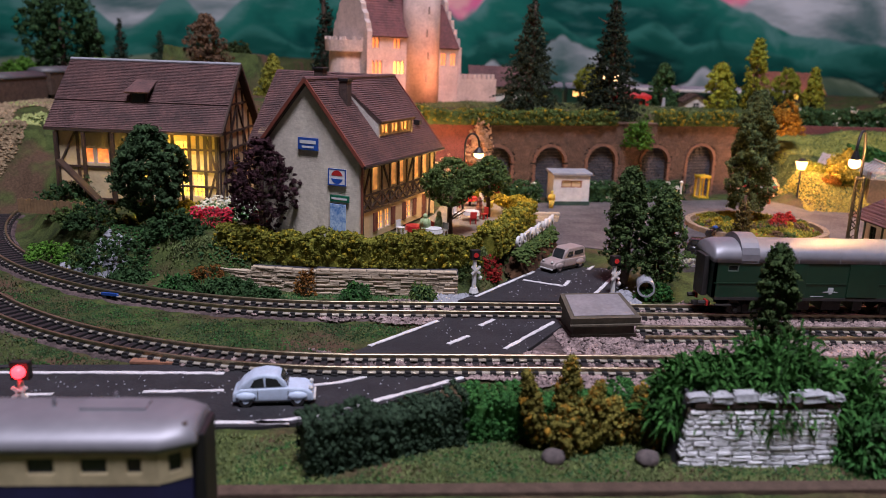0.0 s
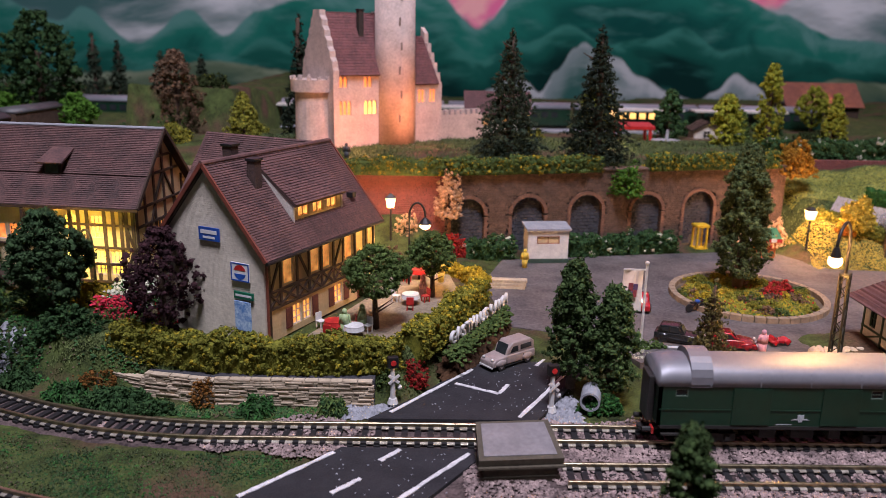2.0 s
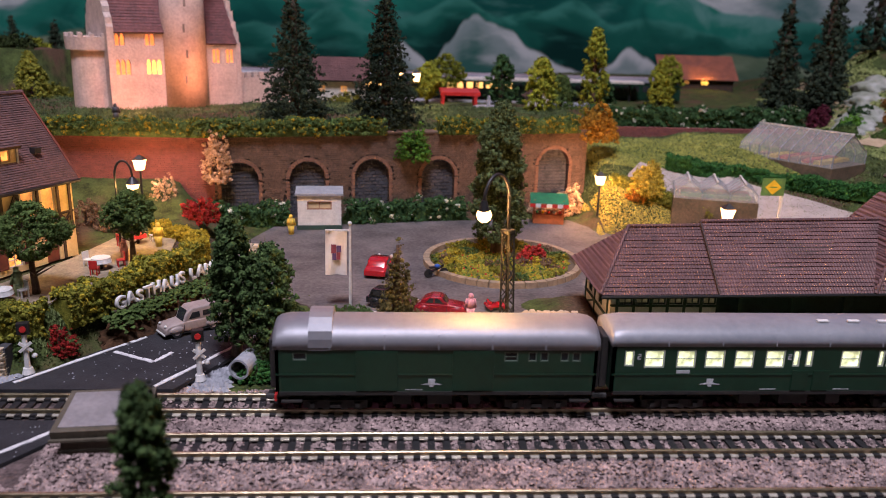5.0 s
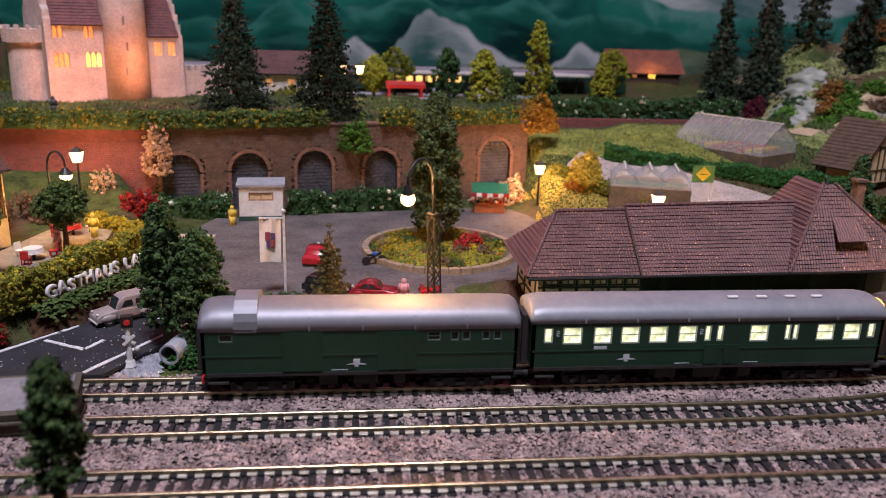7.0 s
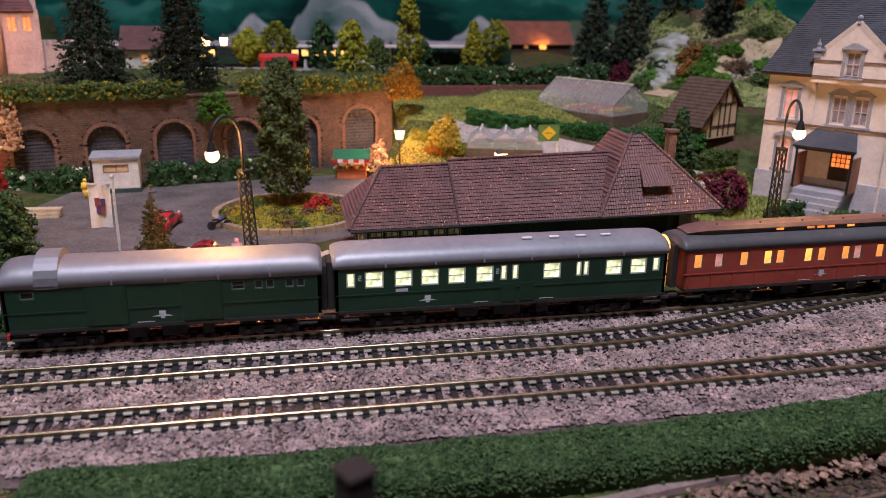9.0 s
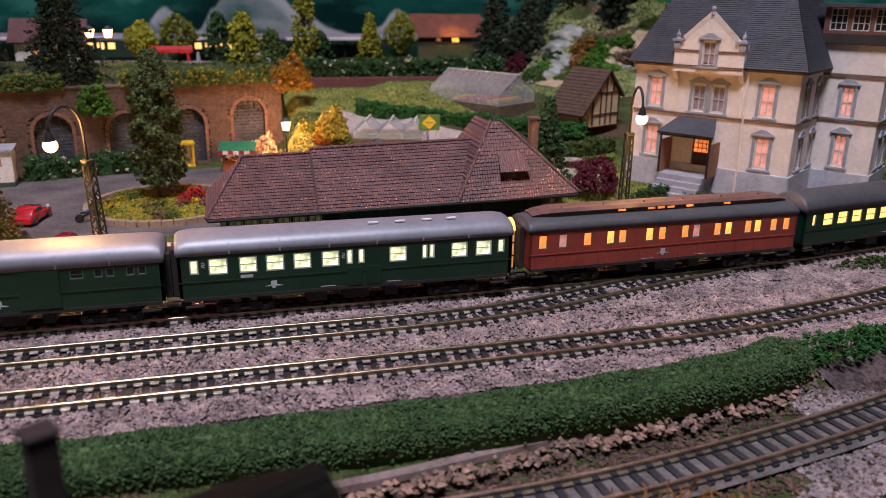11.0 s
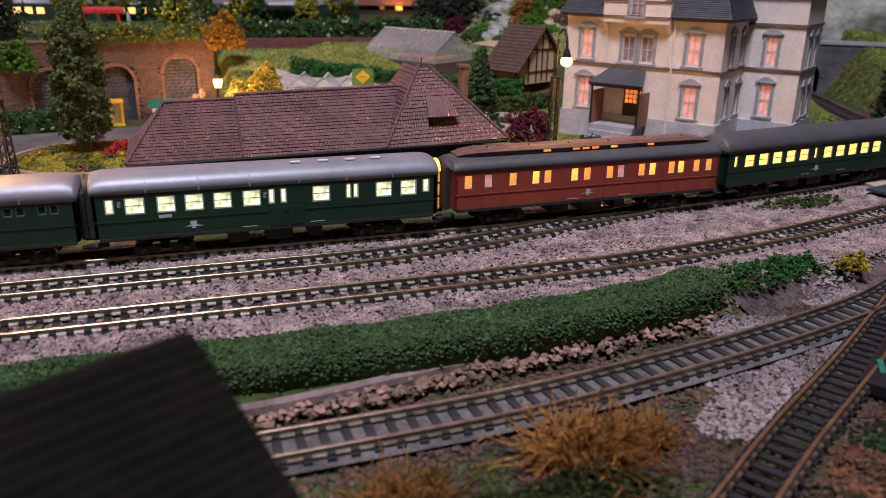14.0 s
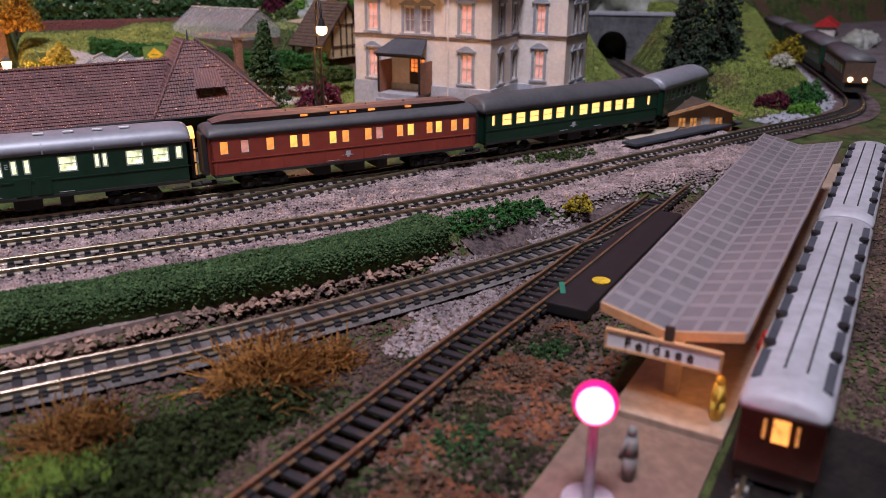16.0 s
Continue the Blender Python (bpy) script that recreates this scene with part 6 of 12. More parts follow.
def foam(centres, size, seed=1, squash=1.0, rough=0.35):
    """Foliage clumps: an uneven small ball at every centre, joined."""
    global ICO
    if ICO is None:
        b = bmesh.new()
        bmesh.ops.create_icosphere(b, subdivisions=1, radius=1.0)
        ICO = np.array([v.co[:] for v in b.verts]), np.array([[v.index for v in f.verts] for f in b.faces])
        b.free()
    rng = np.random.default_rng(seed)
    c = np.asarray(centres, float)
    n, (bv, bf) = len(c), ICO
    size = np.broadcast_to(np.asarray(size, float), (n,)) * rng.uniform(0.65, 1.3, n)
    # leaf flakes round every centre
    k = 15
    d = rng.normal(0, 1, (n, k, 3))
    d /= np.linalg.norm(d, axis=2)[:, :, None]
    mid = c[:, None] + d * (size[:, None] * rng.uniform(0.35, 1.15, (n, k)))[:, :, None] * np.array([1, 1, squash])
    a1 = np.cross(d, rng.normal(0, 1, (n, k, 3)))
    a1 /= np.linalg.norm(a1, axis=2)[:, :, None] + 1e-9
    a2 = np.cross(d, a1) * 0.7 + d * rng.normal(0, 0.55, (n, k, 1))
    r = (size[:, None] * rng.uniform(0.18, 0.40, (n, k)))[:, :, None]
    flakes = np.stack([mid + a1 * r, mid + a2 * r, mid - a1 * r, mid - a2 * r], 2).reshape(-1, 3)
    ff = np.arange(len(flakes)).reshape(-1, 4).tolist()
    # denser inside
    pick = rng.permutation(n)[: max(1, n // 2)]
    m = len(pick)
    v = bv[None] * (1 + rng.uniform(-rough, rough, (m, len(bv), 1))) * (size[pick] * 0.72)[:, None, None] * np.array([1, 1, squash]) + c[pick][:, None, :]
    f = (bf[None] + len(bv) * np.arange(m)[:, None, None] + len(flakes)).reshape(-1, 3).tolist()
    return np.concatenate([flakes, v.reshape(-1, 3)]), ff + f


def leaf(name, c1, c2, spread=0.5):
    M[name] = mat(name, c1, 0.9, colour2=c2, scale=500, fine=2600, bump=0.8, spread=spread, sheen=0.12)


leaf("leaf_dark", (0.055, 0.115, 0.040), (0.015, 0.040, 0.016))
leaf("leaf_maple", (0.075, 0.135, 0.055), (0.018, 0.045, 0.020), 0.6)
leaf("leaf_fir", (0.105, 0.165, 0.055), (0.014, 0.036, 0.014), 0.6)
leaf("leaf_mid", (0.105, 0.155, 0.045), (0.030, 0.060, 0.018))
leaf("leaf_poplar", (0.125, 0.165, 0.065), (0.030, 0.050, 0.020), 0.55)
leaf("leaf_olive", (0.29, 0.28, 0.045), (0.08, 0.095, 0.016))
leaf("leaf_bronze", (0.16, 0.135, 0.05), (0.045, 0.045, 0.018), 0.5)
leaf("leaf_yellow", (0.46, 0.36, 0.035), (0.20, 0.16, 0.02))
leaf("leaf_sulphur", (0.30, 0.32, 0.035), (0.11, 0.13, 0.018))
leaf("leaf_lime", (0.10, 0.24, 0.03), (0.05, 0.12, 0.02))
leaf("leaf_orange", (0.42, 0.17, 0.02), (0.24, 0.09, 0.015))
leaf("leaf_red", (0.46, 0.04, 0.03), (0.20, 0.018, 0.02))
leaf("leaf_plum", (0.06, 0.025, 0.03), (0.022, 0.012, 0.016))
leaf("leaf_spruce", (0.050, 0.070, 0.042), (0.012, 0.022, 0.015))
leaf("leaf_brown", (0.20, 0.13, 0.08), (0.10, 0.06, 0.04))
leaf("leaf_peach", (0.62, 0.42, 0.26), (0.40, 0.24, 0.15))
leaf("petal_white", (0.72, 0.70, 0.58), (0.5, 0.5, 0.4))
leaf("petal_red", (0.62, 0.05, 0.08), (0.4, 0.03, 0.06))
leaf("leaf_turf", (0.055, 0.17, 0.040), (0.014, 0.06, 0.018))
leaf("twig_orange", (0.30, 0.14, 0.035), (0.11, 0.048, 0.016))
M["bark"] = mat("brown_bark", (0.10, 0.065, 0.045), 0.9, colour2=(0.05, 0.03, 0.02), scale=300, bump=0.6)


def trunk_mesh(h, r0, r1, seed):
    """A slightly crooked tapering stem as one skin."""
    rng = random.Random(seed)
    x = y = 0.0
    n, secs = 6, []
    for k in range(n + 1):
        r = r0 + (r1 - r0) * k / n
        secs.append([(x + r * math.cos(a), y + r * math.sin(a), h * k / n) for a in np.linspace(0, 2 * math.pi, 8)[:-1]])
        x, y = x + rng.uniform(-0.01, 0.01) * h, y + rng.uniform(-0.01, 0.01) * h
    return loft(secs)


def limbs(parent, h, r1, n, seed, reach):
    rng = random.Random(seed)
    for k in range(n):
        a, z = rng.uniform(0, 6.28), h * rng.uniform(0.3, 0.9)
        b = cone(r1 * 0.8, r1 * 0.2, reach * rng.uniform(0.5, 0.95) * (1 - 0.5 * z / h), seg=5)
        b.transform(Matrix.Translation((0, 0, z)) @ Vector((math.cos(a), math.sin(a), 0.55)).to_track_quat("Z", "Y").to_matrix().to_4x4())
        part("limb", b, M["bark"], parent)


def tree(name, x, y, z, h, r, material, label, shape="round", seed=1, foot=0.25, clumps=420, size=0.16, category="tree", group="", squash=0.9):
    """A tapered trunk with limbs and a crown of many clumps; shape gives the crown's outline by height."""
    t = thing(name, x, y, z, (seed * 47) % 360, label, category, group=group)
    ht = h * (0.93 if shape in ("spruce", "column") else 0.7)
    tk = part_np("trunk", *trunk_mesh(ht, 0.035 * h + 0.03, 0.012 * h + 0.015, seed), M["bark"], t, smooth=True)
    limbs(tk, ht, 0.012 * h + 0.015, 5 if y < 60 else 3, seed, r)
    rng = np.random.default_rng(seed)
    n = clumps
    u = rng.uniform(0, 1, n)
    a = rng.uniform(0, 2 * np.pi, n)
    if shape == "spruce":
        u = 1 - np.sqrt(rng.uniform(0.0, 1, n))
        tier = np.floor(u * 15) / 15
        prof = (1 - u) * 0.92 + 0.03
        f = np.sqrt(rng.uniform(0.12, 1, n))
        prof = prof * (0.72 + 0.42 * (1 - (u - tier) * 15)) * (1 + 0.18 * np.sin(a * 5 + tier * 40))
        zz = foot + (1 - foot) * u - 0.05 * f * (1 - u)
    elif shape == "column":
        prof = np.clip(1.15 * np.sin(np.pi * np.clip(u * 0.88 + 0.10, 0, 1)) ** 0.55, 0, 1) * (1 - 0.5 * u) * (1 + 0.14 * np.sin(3 * a + u * 14))
        # boughs in loose whorls, with gaps between them
        bough = np.sin(u * 34 + 2.2 * np.sin(a * 2 + seed)) + 0.8 * np.sin(a * 5 + np.floor(u * 6) * 2.3)
        prof = prof * (1.0 + 0.17 * bough)
        f = np.sqrt(rng.uniform(0.3, 1, n))
        zz = foot + (1 - foot) * u
    elif shape == "cone":
        prof = (1 - u ** 1.4) * 0.95 * np.clip(u * 9, 0.45, 1) + 0.04
        prof = prof * (1 + 0.16 * np.sin(4 * a + u * 20))
        f = np.sqrt(rng.uniform(0.25, 1, n))
        zz = foot + (1 - foot) * u
    else:
        lob = rng.integers(0, 7, n)
        la, lz = np.arange(7) * 2.1 + seed, np.array([0.15, -0.2, 0.3, -0.05, 0.22, -0.25, 0.42])
        u = np.clip(0.5 + 0.28 * rng.normal(0, 1, n) * 0.9 + lz[lob] * 0.5, 0.02, 1)
        prof = np.sin(np.pi * np.clip(u, 0.04, 0.97)) ** 0.6
        f = np.sqrt(rng.uniform(0.25, 1, n))
        prof = prof * (1 + 0.15 * np.sin(3 * a + 7 * u))
        zz = foot + (1 - foot) * u
    c = np.stack([np.cos(a) * r * prof * f, np.sin(a) * r * prof * f, h * zz], 1)
    v, fc = foam(c, size, seed, squash, 0.42)
    part_np("crown", v, fc, M[material], t)
    return t


def bush(name, x, y, z, rx, ry, h, material, label, seed=1, clumps=160, size=0.15, category="bush", rz=0, extra=None, group=""):
    t = thing(name, x, y, z, rz, label, category, group=group)
    rng = np.random.default_rng(seed)
    p = rng.normal(0, 1, (clumps, 3))
    p /= np.linalg.norm(p, axis=1)[:, None]
    p[:, 2] = np.abs(p[:, 2])
    p *= rng.uniform(0.45, 1.0, (clumps, 1)) ** 0.6
    lump = 1 + 0.22 * np.sin(p[:, :1] * 5 + seed) * np.cos(p[:, 1:2] * 4 + seed)
    c = p * np.array([rx, ry, h]) * lump
    v, f = foam(c, size, seed, 0.9, 0.42)
    part_np("foliage", v, f, M[material], t)
    part_np("stem", *trunk_mesh(h * 0.8, 0.06, 0.03, seed), M["bark"], t)
    if extra:
        mname, k = extra
        q = c[np.argsort(-c[:, 2])][: clumps * 2 // 3]
        q = q[rng.permutation(len(q))[:k]] * 1.12
        v, f = foam(q, size * 0.62, seed + 7, 0.9)
        part_np("blossom", v, f, M[mname], t)
    return t


def hedge(name, pts, w, h, z, material, label, seed=1, density=60, size=0.12, extra=None, zs=None, lean=0.0):
    """A clipped hedge along a line on the plan."""
    t = thing(name, 0, 0, 0, 0, label, "hedge")
    line = glide(pts, 0.2) if len(pts) > 2 else np.linspace(pts[0], pts[1], max(3, int(math.dist(*pts) / 0.2)))
    rng = np.random.default_rng(seed)
    d = np.gradient(line, axis=0)
    d /= np.hypot(*d.T)[:, None]
    side = np.stack([-d[:, 1], d[:, 0]], 1)
    n = int(len(line) * 0.2 * density)
    k = rng.integers(0, len(line), n)
    s, u = rng.uniform(-1, 1, n), rng.uniform(0, 1, n)
    face = rng.integers(0, 3, n)
    s = np.where(face == 0, -1, np.where(face == 1, 1, s))
    u = np.where(face == 2, 1, u)
    lump = 1 + 0.10 * np.sin(k * 0.35) + 0.08 * np.sin(k * 0.93 + 1)
    zb = np.full(len(line), z) if zs is None else np.interp(np.arange(len(line)), np.linspace(0, len(line) - 1, len(zs)), zs)
    c = np.concatenate([line[k] + side[k] * (s * w / 2 * lump)[:, None] + rng.normal(0, 0.03, (n, 2)), (zb[k] + u * h * lump)[:, None]], 1)
    v, f = foam(c, size, seed, 0.9, 0.4)
    part_np("foliage", v, f, M[material], t)
    pv, pf = sweep([(x, y, q) for (x, y), q in zip(line, zb)], [(-w * 0.42, -0.1), (w * 0.42, -0.1), (w * 0.40, h * 0.82), (w * 0.25, h * 0.88), (-w * 0.25, h * 0.88), (-w * 0.40, h * 0.82)])
    part_np("core", pv, pf, M[material], t)
    if extra:
        m2, frac = extra
        q = c[rng.permutation(n)[: int(n * frac)]]
        v, f = foam(q + rng.normal(0, 0.04, q.shape), size * 0.9, seed + 3, 0.9)
        part_np("blossom", v, f, M[m2], t)
    return t


def turf_strip(pts, w, h, z, seed):
    """A long rounded hedge strip of fine green crumbs on a soft core."""
    t = thing("hedge", 0, 0, 0, 0, "long green clipped foam hedge along the main line", "hedge")
    line = glide(pts, 0.2)
    prof = [(math.copysign(abs(math.cos(a)) ** 0.7, math.cos(a)) * w / 2, math.sin(a) ** 0.36 * h) for a in np.linspace(0, math.pi, 16)]
    v, f = sweep([(x, y, z) for x, y in line], [(s * 0.97, u * 0.97) for s, u in prof])
    part_np("core", v, f, M["leaf_strip"], t, smooth=True)
    rng = np.random.default_rng(seed)
    d = np.gradient(line, axis=0)
    d /= np.hypot(*d.T)[:, None]
    side = np.stack([-d[:, 1], d[:, 0]], 1)
    n = 26000
    k = rng.integers(0, len(line), n)
    a = rng.uniform(0.0, math.pi, n)
    lump = 1 + 0.03 * np.sin(k * 0.41) + rng.normal(0, 0.02, n)
    c = np.concatenate([line[k] + d[k] * rng.uniform(-0.1, 0.1, (n, 1)) + side[k] * (np.sign(np.cos(a)) * np.abs(np.cos(a)) ** 0.7 * w / 2 * lump)[:, None], (z + np.sin(a) ** 0.36 * h * lump)[:, None]], 1)
    ob = stones("foliage", c, 0.052, M["leaf_strip"], "", "", seed + 1, kind="", zsq=1.0)
    ob.parent = t
    return t


leaf("leaf_bluegreen", (0.060, 0.105, 0.060), (0.018, 0.036, 0.022))
leaf("leaf_strip", (0.115, 0.195, 0.075), (0.022, 0.052, 0.020), 0.6)


def H(x, y):
    return float(height(np.array(x), np.array(y)))


# hedges round the inn and along the line
hedge("hedge", [(-6.6, 32.0), (-4.5, 31.45), (-1.5, 30.95), (2.0, 30.95), (4.0, 31.3)], 0.85, 1.15, 1.25, "leaf_olive", "clipped olive green hedge before the inn garden", 2, 150, 0.12, extra=("leaf_yellow", 0.25))
hedge("hedge", [(4.3, 31.6), (5.2, 33.6), (6.3, 36.2), (7.2, 38.4)], 0.8, 1.05, 1.4, "leaf_olive", "clipped olive green hedge beside the inn sign", 3, 150, 0.12, extra=("leaf_yellow", 0.35))
hedge("hedge", [(7.2, 38.4), (6.6, 40.2), (4.6, 41.6)], 0.75, 0.8, 1.6, "leaf_yellow", "yellow-lit clipped hedge behind the garden tables", 4, 140, 0.12)
turf_strip([(14.6, 19.35), (20, 19.15), (26.8, 19.0), (32, 19.1), (37.6, 19.6), (40.2, 20.4)], 1.6, 0.96, -0.22, 5)
hedge("hedge", [(-1.75, 16.75), (-0.2, 17.35), (0.8, 17.85), (2.0, 18.3)], 0.85, 1.3, 0.1, "leaf_bluegreen", "dark blue-green clipped hedge at the road's edge", 6, 420, 0.085)
hedge("hedge", [(2.1, 18.45), (4.4, 18.5), (6.5, 18.6)], 0.85, 1.2, 0.1, "leaf_turf", "green clipped hedge before the ballast", 7, 420, 0.08)
hedge("hedge", [(-6, 48.8), (0, 48.9), (5.7, 49.0)], 0.9, 0.75, 5.4, "leaf_mid", "green hedge with yellow blossom on the arcade wall", 8, 80, 0.14, extra=("leaf_yellow", 0.5))
hedge("hedge", [(5.7, 49.1), (12.5, 50.6), (15.0, 51.2)], 0.9, 0.75, 5.4, "leaf_mid", "green hedge with yellow blossom on the arcade wall", 9, 80, 0.14, extra=("leaf_yellow", 0.35))
hedge("hedge", [(18.0, 51.8), (26.5, 53.7)], 0.9, 0.75, 5.4, "leaf_mid", "green hedge with yellow blossom on the arcade wall", 10, 80, 0.14, extra=("leaf_yellow", 0.5))
hedge("hedge", [(4.5, 48.0), (7.5, 48.3), (9.8, 48.6)], 1.2, 1.1, 0.6, "leaf_dark", "dark rose hedge with white blossom at the wall's foot", 11, 60, 0.17, extra=("petal_white", 0.10))
hedge("hedge", [(12.9, 49.1), (16, 49.8), (19.6, 50.6)], 1.2, 1.1, 0.6, "leaf_dark", "dark rose hedge with white blossom at the wall's foot", 12, 60, 0.17, extra=("petal_white", 0.10))

# trees
tree("spruce", 9.6, 53.3, 5.6, 7.9, 2.5, "leaf_spruce", "tall dark spruce on the castle terrace", "spruce", 3, 0.06, 2600, 0.12, group="spruces by the castle")
tree("spruce", 14.9, 52.8, 5.4, 8.4, 2.45, "leaf_spruce", "tall dark spruce on the castle terrace", "spruce", 4, 0.08, 2600, 0.12, group="spruces by the castle")
tree("poplar", 20.4, 42.5, 0.9, 7.1, 1.42, "leaf_poplar", "tall ragged poplar on the planted traffic island", "column", 5, 0.10, 2300, 0.17)
tree("cypress", 10.1, 31.3, 0.5, 4.8, 0.95, "leaf_fir", "dark green cypress beside the lane", "column", 6, 0.12, 950, 0.15, group="cypresses by the lane")
tree("cypress", 11.4, 30.6, 0.4, 4.2, 0.95, "leaf_fir", "dark green cypress beside the lane", "column", 7, 0.1, 950, 0.15, group="cypresses by the lane")
tree("young_spruce", 15.6, 32.6, 0.6, 3.75, 1.1, "leaf_bronze", "small sparse spruce beside the train", "spruce", 8, 0.05, 700, 0.10)
tree("garden_tree", 2.85, 33.1, 1.95, 3.3, 1.3, "leaf_mid", "round olive garden tree among the inn tables", "round", 9, 0.42, 700, 0.12)
tree("garden_tree", 5.0, 37.0, 1.95, 2.9, 1.0, "leaf_mid", "round garden tree with yellow-lit crown", "round", 10, 0.4, 600, 0.12)
tree("copper_tree", -5.0, 32.6, 1.7, 4.2, 1.45, "leaf_plum", "dark plum-leaved tree at the gable's corner", "round", 11, 0.06, 800, 0.14)
tree("maple", -10.0, 34.3, 1.6, 4.5, 1.55, "leaf_maple", "dense dark green tree before the farmhouse", "round", 12, 0.12, 900, 0.19)

# ---- lamps ----
leaf("leaf_moss", (0.050, 0.070, 0.022), (0.014, 0.022, 0.008), 0.5)
leaf("leaf_gold", (0.46, 0.25, 0.03), (0.26, 0.12, 0.018), 0.4)
M["iron"] = mat("black_iron", (0.016, 0.016, 0.017), 0.5, scale=200)
M["mast_paint"] = mat("brown_lattice_paint", (0.034, 0.032, 0.016), 0.6, colour2=(0.016, 0.015, 0.009), scale=200)
M["bulb"] = mat("glowing_lamp_glass", (1.0, 0.85, 0.6), 0.4, scale=100, glow=(1.0, 0.50, 0.20), strength=7.5)


def globe(name, b, parent):
    ob = part(name, b, M["bulb"], parent, smooth=True)
    ob.visible_shadow = False
    return ob


def lantern(x, y, z, top, watts, colour=(1.0, 0.44, 0.15), label="old black street lantern with a bright glass", two=False):
    """A post with one or two four-sided glass lanterns; top: the height of the glass over the ground z."""
    t = thing("street_lantern", x, y, z, 0, label, "street lamp", group="lit lamps of the town")
    part("post", cone(0.07, 0.045, top - 0.3, 0, 0, 0, 10), M["iron"], t)
    part("base", cone(0.14, 0.08, 0.35, 0, 0, 0, 10), M["iron"], t)
    for dx in ((-0.55, 0.55) if two else (0,)):
        b = cone(0.24, 0.38, 0.52, dx, 0, top - 0.3, 4, Matrix.Rotation(radians(45), 4, "Z"))
        globe("glass", b, t)
        part("cap", cone(0.40, 0.05, 0.24, dx, 0, top + 0.22, 4, Matrix.Rotation(radians(45), 4, "Z")), M["iron"], t)
        bulb(x + dx, y, z + top - 0.05, watts, colour, 0.2)
    if two:
        part("arm", box(-0.6, -0.03, top - 0.36, 0.6, 0.03, top - 0.30), M["iron"], t)
    return t


def tube(points, r, seg=8):
    prof = [(r * math.cos(2 * math.pi * k / seg), r * math.sin(2 * math.pi * k / seg)) for k in range(seg)]
    pts = [Vector(p) for p in points]
    secs = []
    for k, p in enumerate(pts):
        d = (pts[min(k + 1, len(pts) - 1)] - pts[max(k - 1, 0)]).normalized()
        q = d.to_track_quat("Z", "Y").to_matrix()
        secs.append([tuple(p + q @ Vector((s, u, 0))) for s, u in prof])
    return loft(secs)


def hook_lamp(x, y, z, top, reach, watts, name="curved_lamp", label="curved black lamp post with a shining bell lamp", colour=(1.0, 0.50, 0.14), angle=0):
    t = thing(name, x, y, z, angle, label, "street lamp", group="lit lamps of the town")
    pts = [(0, 0, 0), (0, 0, top * 0.5), (0, 0, top - 0.5)] + [(reach / 2 - reach / 2 * math.cos(a), 0, top - 0.5 + 0.6 * math.sin(a)) for a in np.linspace(0.3, math.pi, 9)] + [(reach, 0, top - 0.6)]
    v, f = tube(pts, 0.05)
    part_np("post", v, f, M["iron"], t, smooth=True)
    part("hood", cone(0.30, 0.08, 0.28, reach, 0, top - 0.85, 14), M["iron"], t)
    globe("globe", ball(0.26, reach, 0, top - 0.92, 2, 0.8), t)
    q = pose(x, y, 0, 0, 0, angle) @ Vector((reach, 0, 0))
    bulb(q.x, q.y, z + top - 1.0, watts, colour, 0.2)
    return t


def lattice_mast(x, y, z, lattice, top, reach, watts, label, lean=0.0, turn=0.0, label_g="lattice masts by the line"):
    t = thing("lattice_mast", x, y, z, 0, label, "yard lamp", group=label_g)
    t.matrix_basis = P(x, y, z, 0, lean, turn)
    w = 0.175
    corners = ((-w, -w), (w, -w), (w, w), (-w, w))
    for cx, cy in corners:
        part("leg", beam((cx, cy, 0), (cx * 0.75, cy * 0.75, lattice), 0.055, 0.055), M["mast_paint"], t)
    n = 15
    for k in range(n):
        z0, z1 = lattice * k / n, lattice * (k + 1) / n
        for (ax, ay), (bx, by) in zip(corners, corners[1:] + corners[:1]):
            s0, s1 = 1 - 0.25 * k / n, 1 - 0.25 * (k + 1) / n
            if k % 2:
                ax, ay, bx, by = bx, by, ax, ay
            part("lattice_bar", beam((ax * s0, ay * s0, z0), (bx * s1, by * s1, z1), 0.04, 0.03), M["mast_paint"], t)
    part("collar", box(-0.17, -0.17, lattice - 0.06, 0.17, 0.17, lattice + 0.05, 0.02), M["mast_paint"], t)
    pts = [(0, 0, lattice), (0, 0, top - 0.8)] + [(reach / 2 - reach / 2 * math.cos(a), 0, top - 0.8 + 0.8 * math.sin(a)) for a in np.linspace(0.3, math.pi, 10)] + [(reach, 0, top - 0.75)]
    v, f = tube(pts, 0.055)
    part_np("gooseneck", v, f, M["iron"], t, smooth=True)
    part("hood", cone(0.19, 0.08, 0.36, reach, 0, top - 1.05, 14), M["iron"], t)
    globe("globe", ball(0.24, reach, 0, top - 1.16, 2, 1.0), t)
    q = pose(x, y, z, 0, lean, turn) @ Vector((reach, 0, top - 1.2))
    bulb(q.x, q.y, q.z, watts, (1.0, 0.46, 0.16), 0.2)
    return t


hook_lamp(3.95, 38.75, 1.9, 3.8, 0.7, 0.018, angle=0)
lantern(2.75, 45.9, 1.9, 2.45, 0.015, (1.0, 0.46, 0.22))
lantern(27.2, 49.7, 0.8, 2.4, 0.028, (1.0, 0.46, 0.20))
lantern(31.2, 41.4, 0.66, 2.64, 0.018, (1.0, 0.5, 0.2))
lantern(16.3, 58.0, 5.9, 2.2, 0.008, (1.0, 0.6, 0.35), two=True)
lantern(-10.2, 47.5, 3.4, 3.7, 0.008, (1.0, 0.6, 0.3))
hook_lamp(-9.2, 36.6, 2.1, 2.7, -0.5, 0.010, colour=(1.0, 0.62, 0.1))
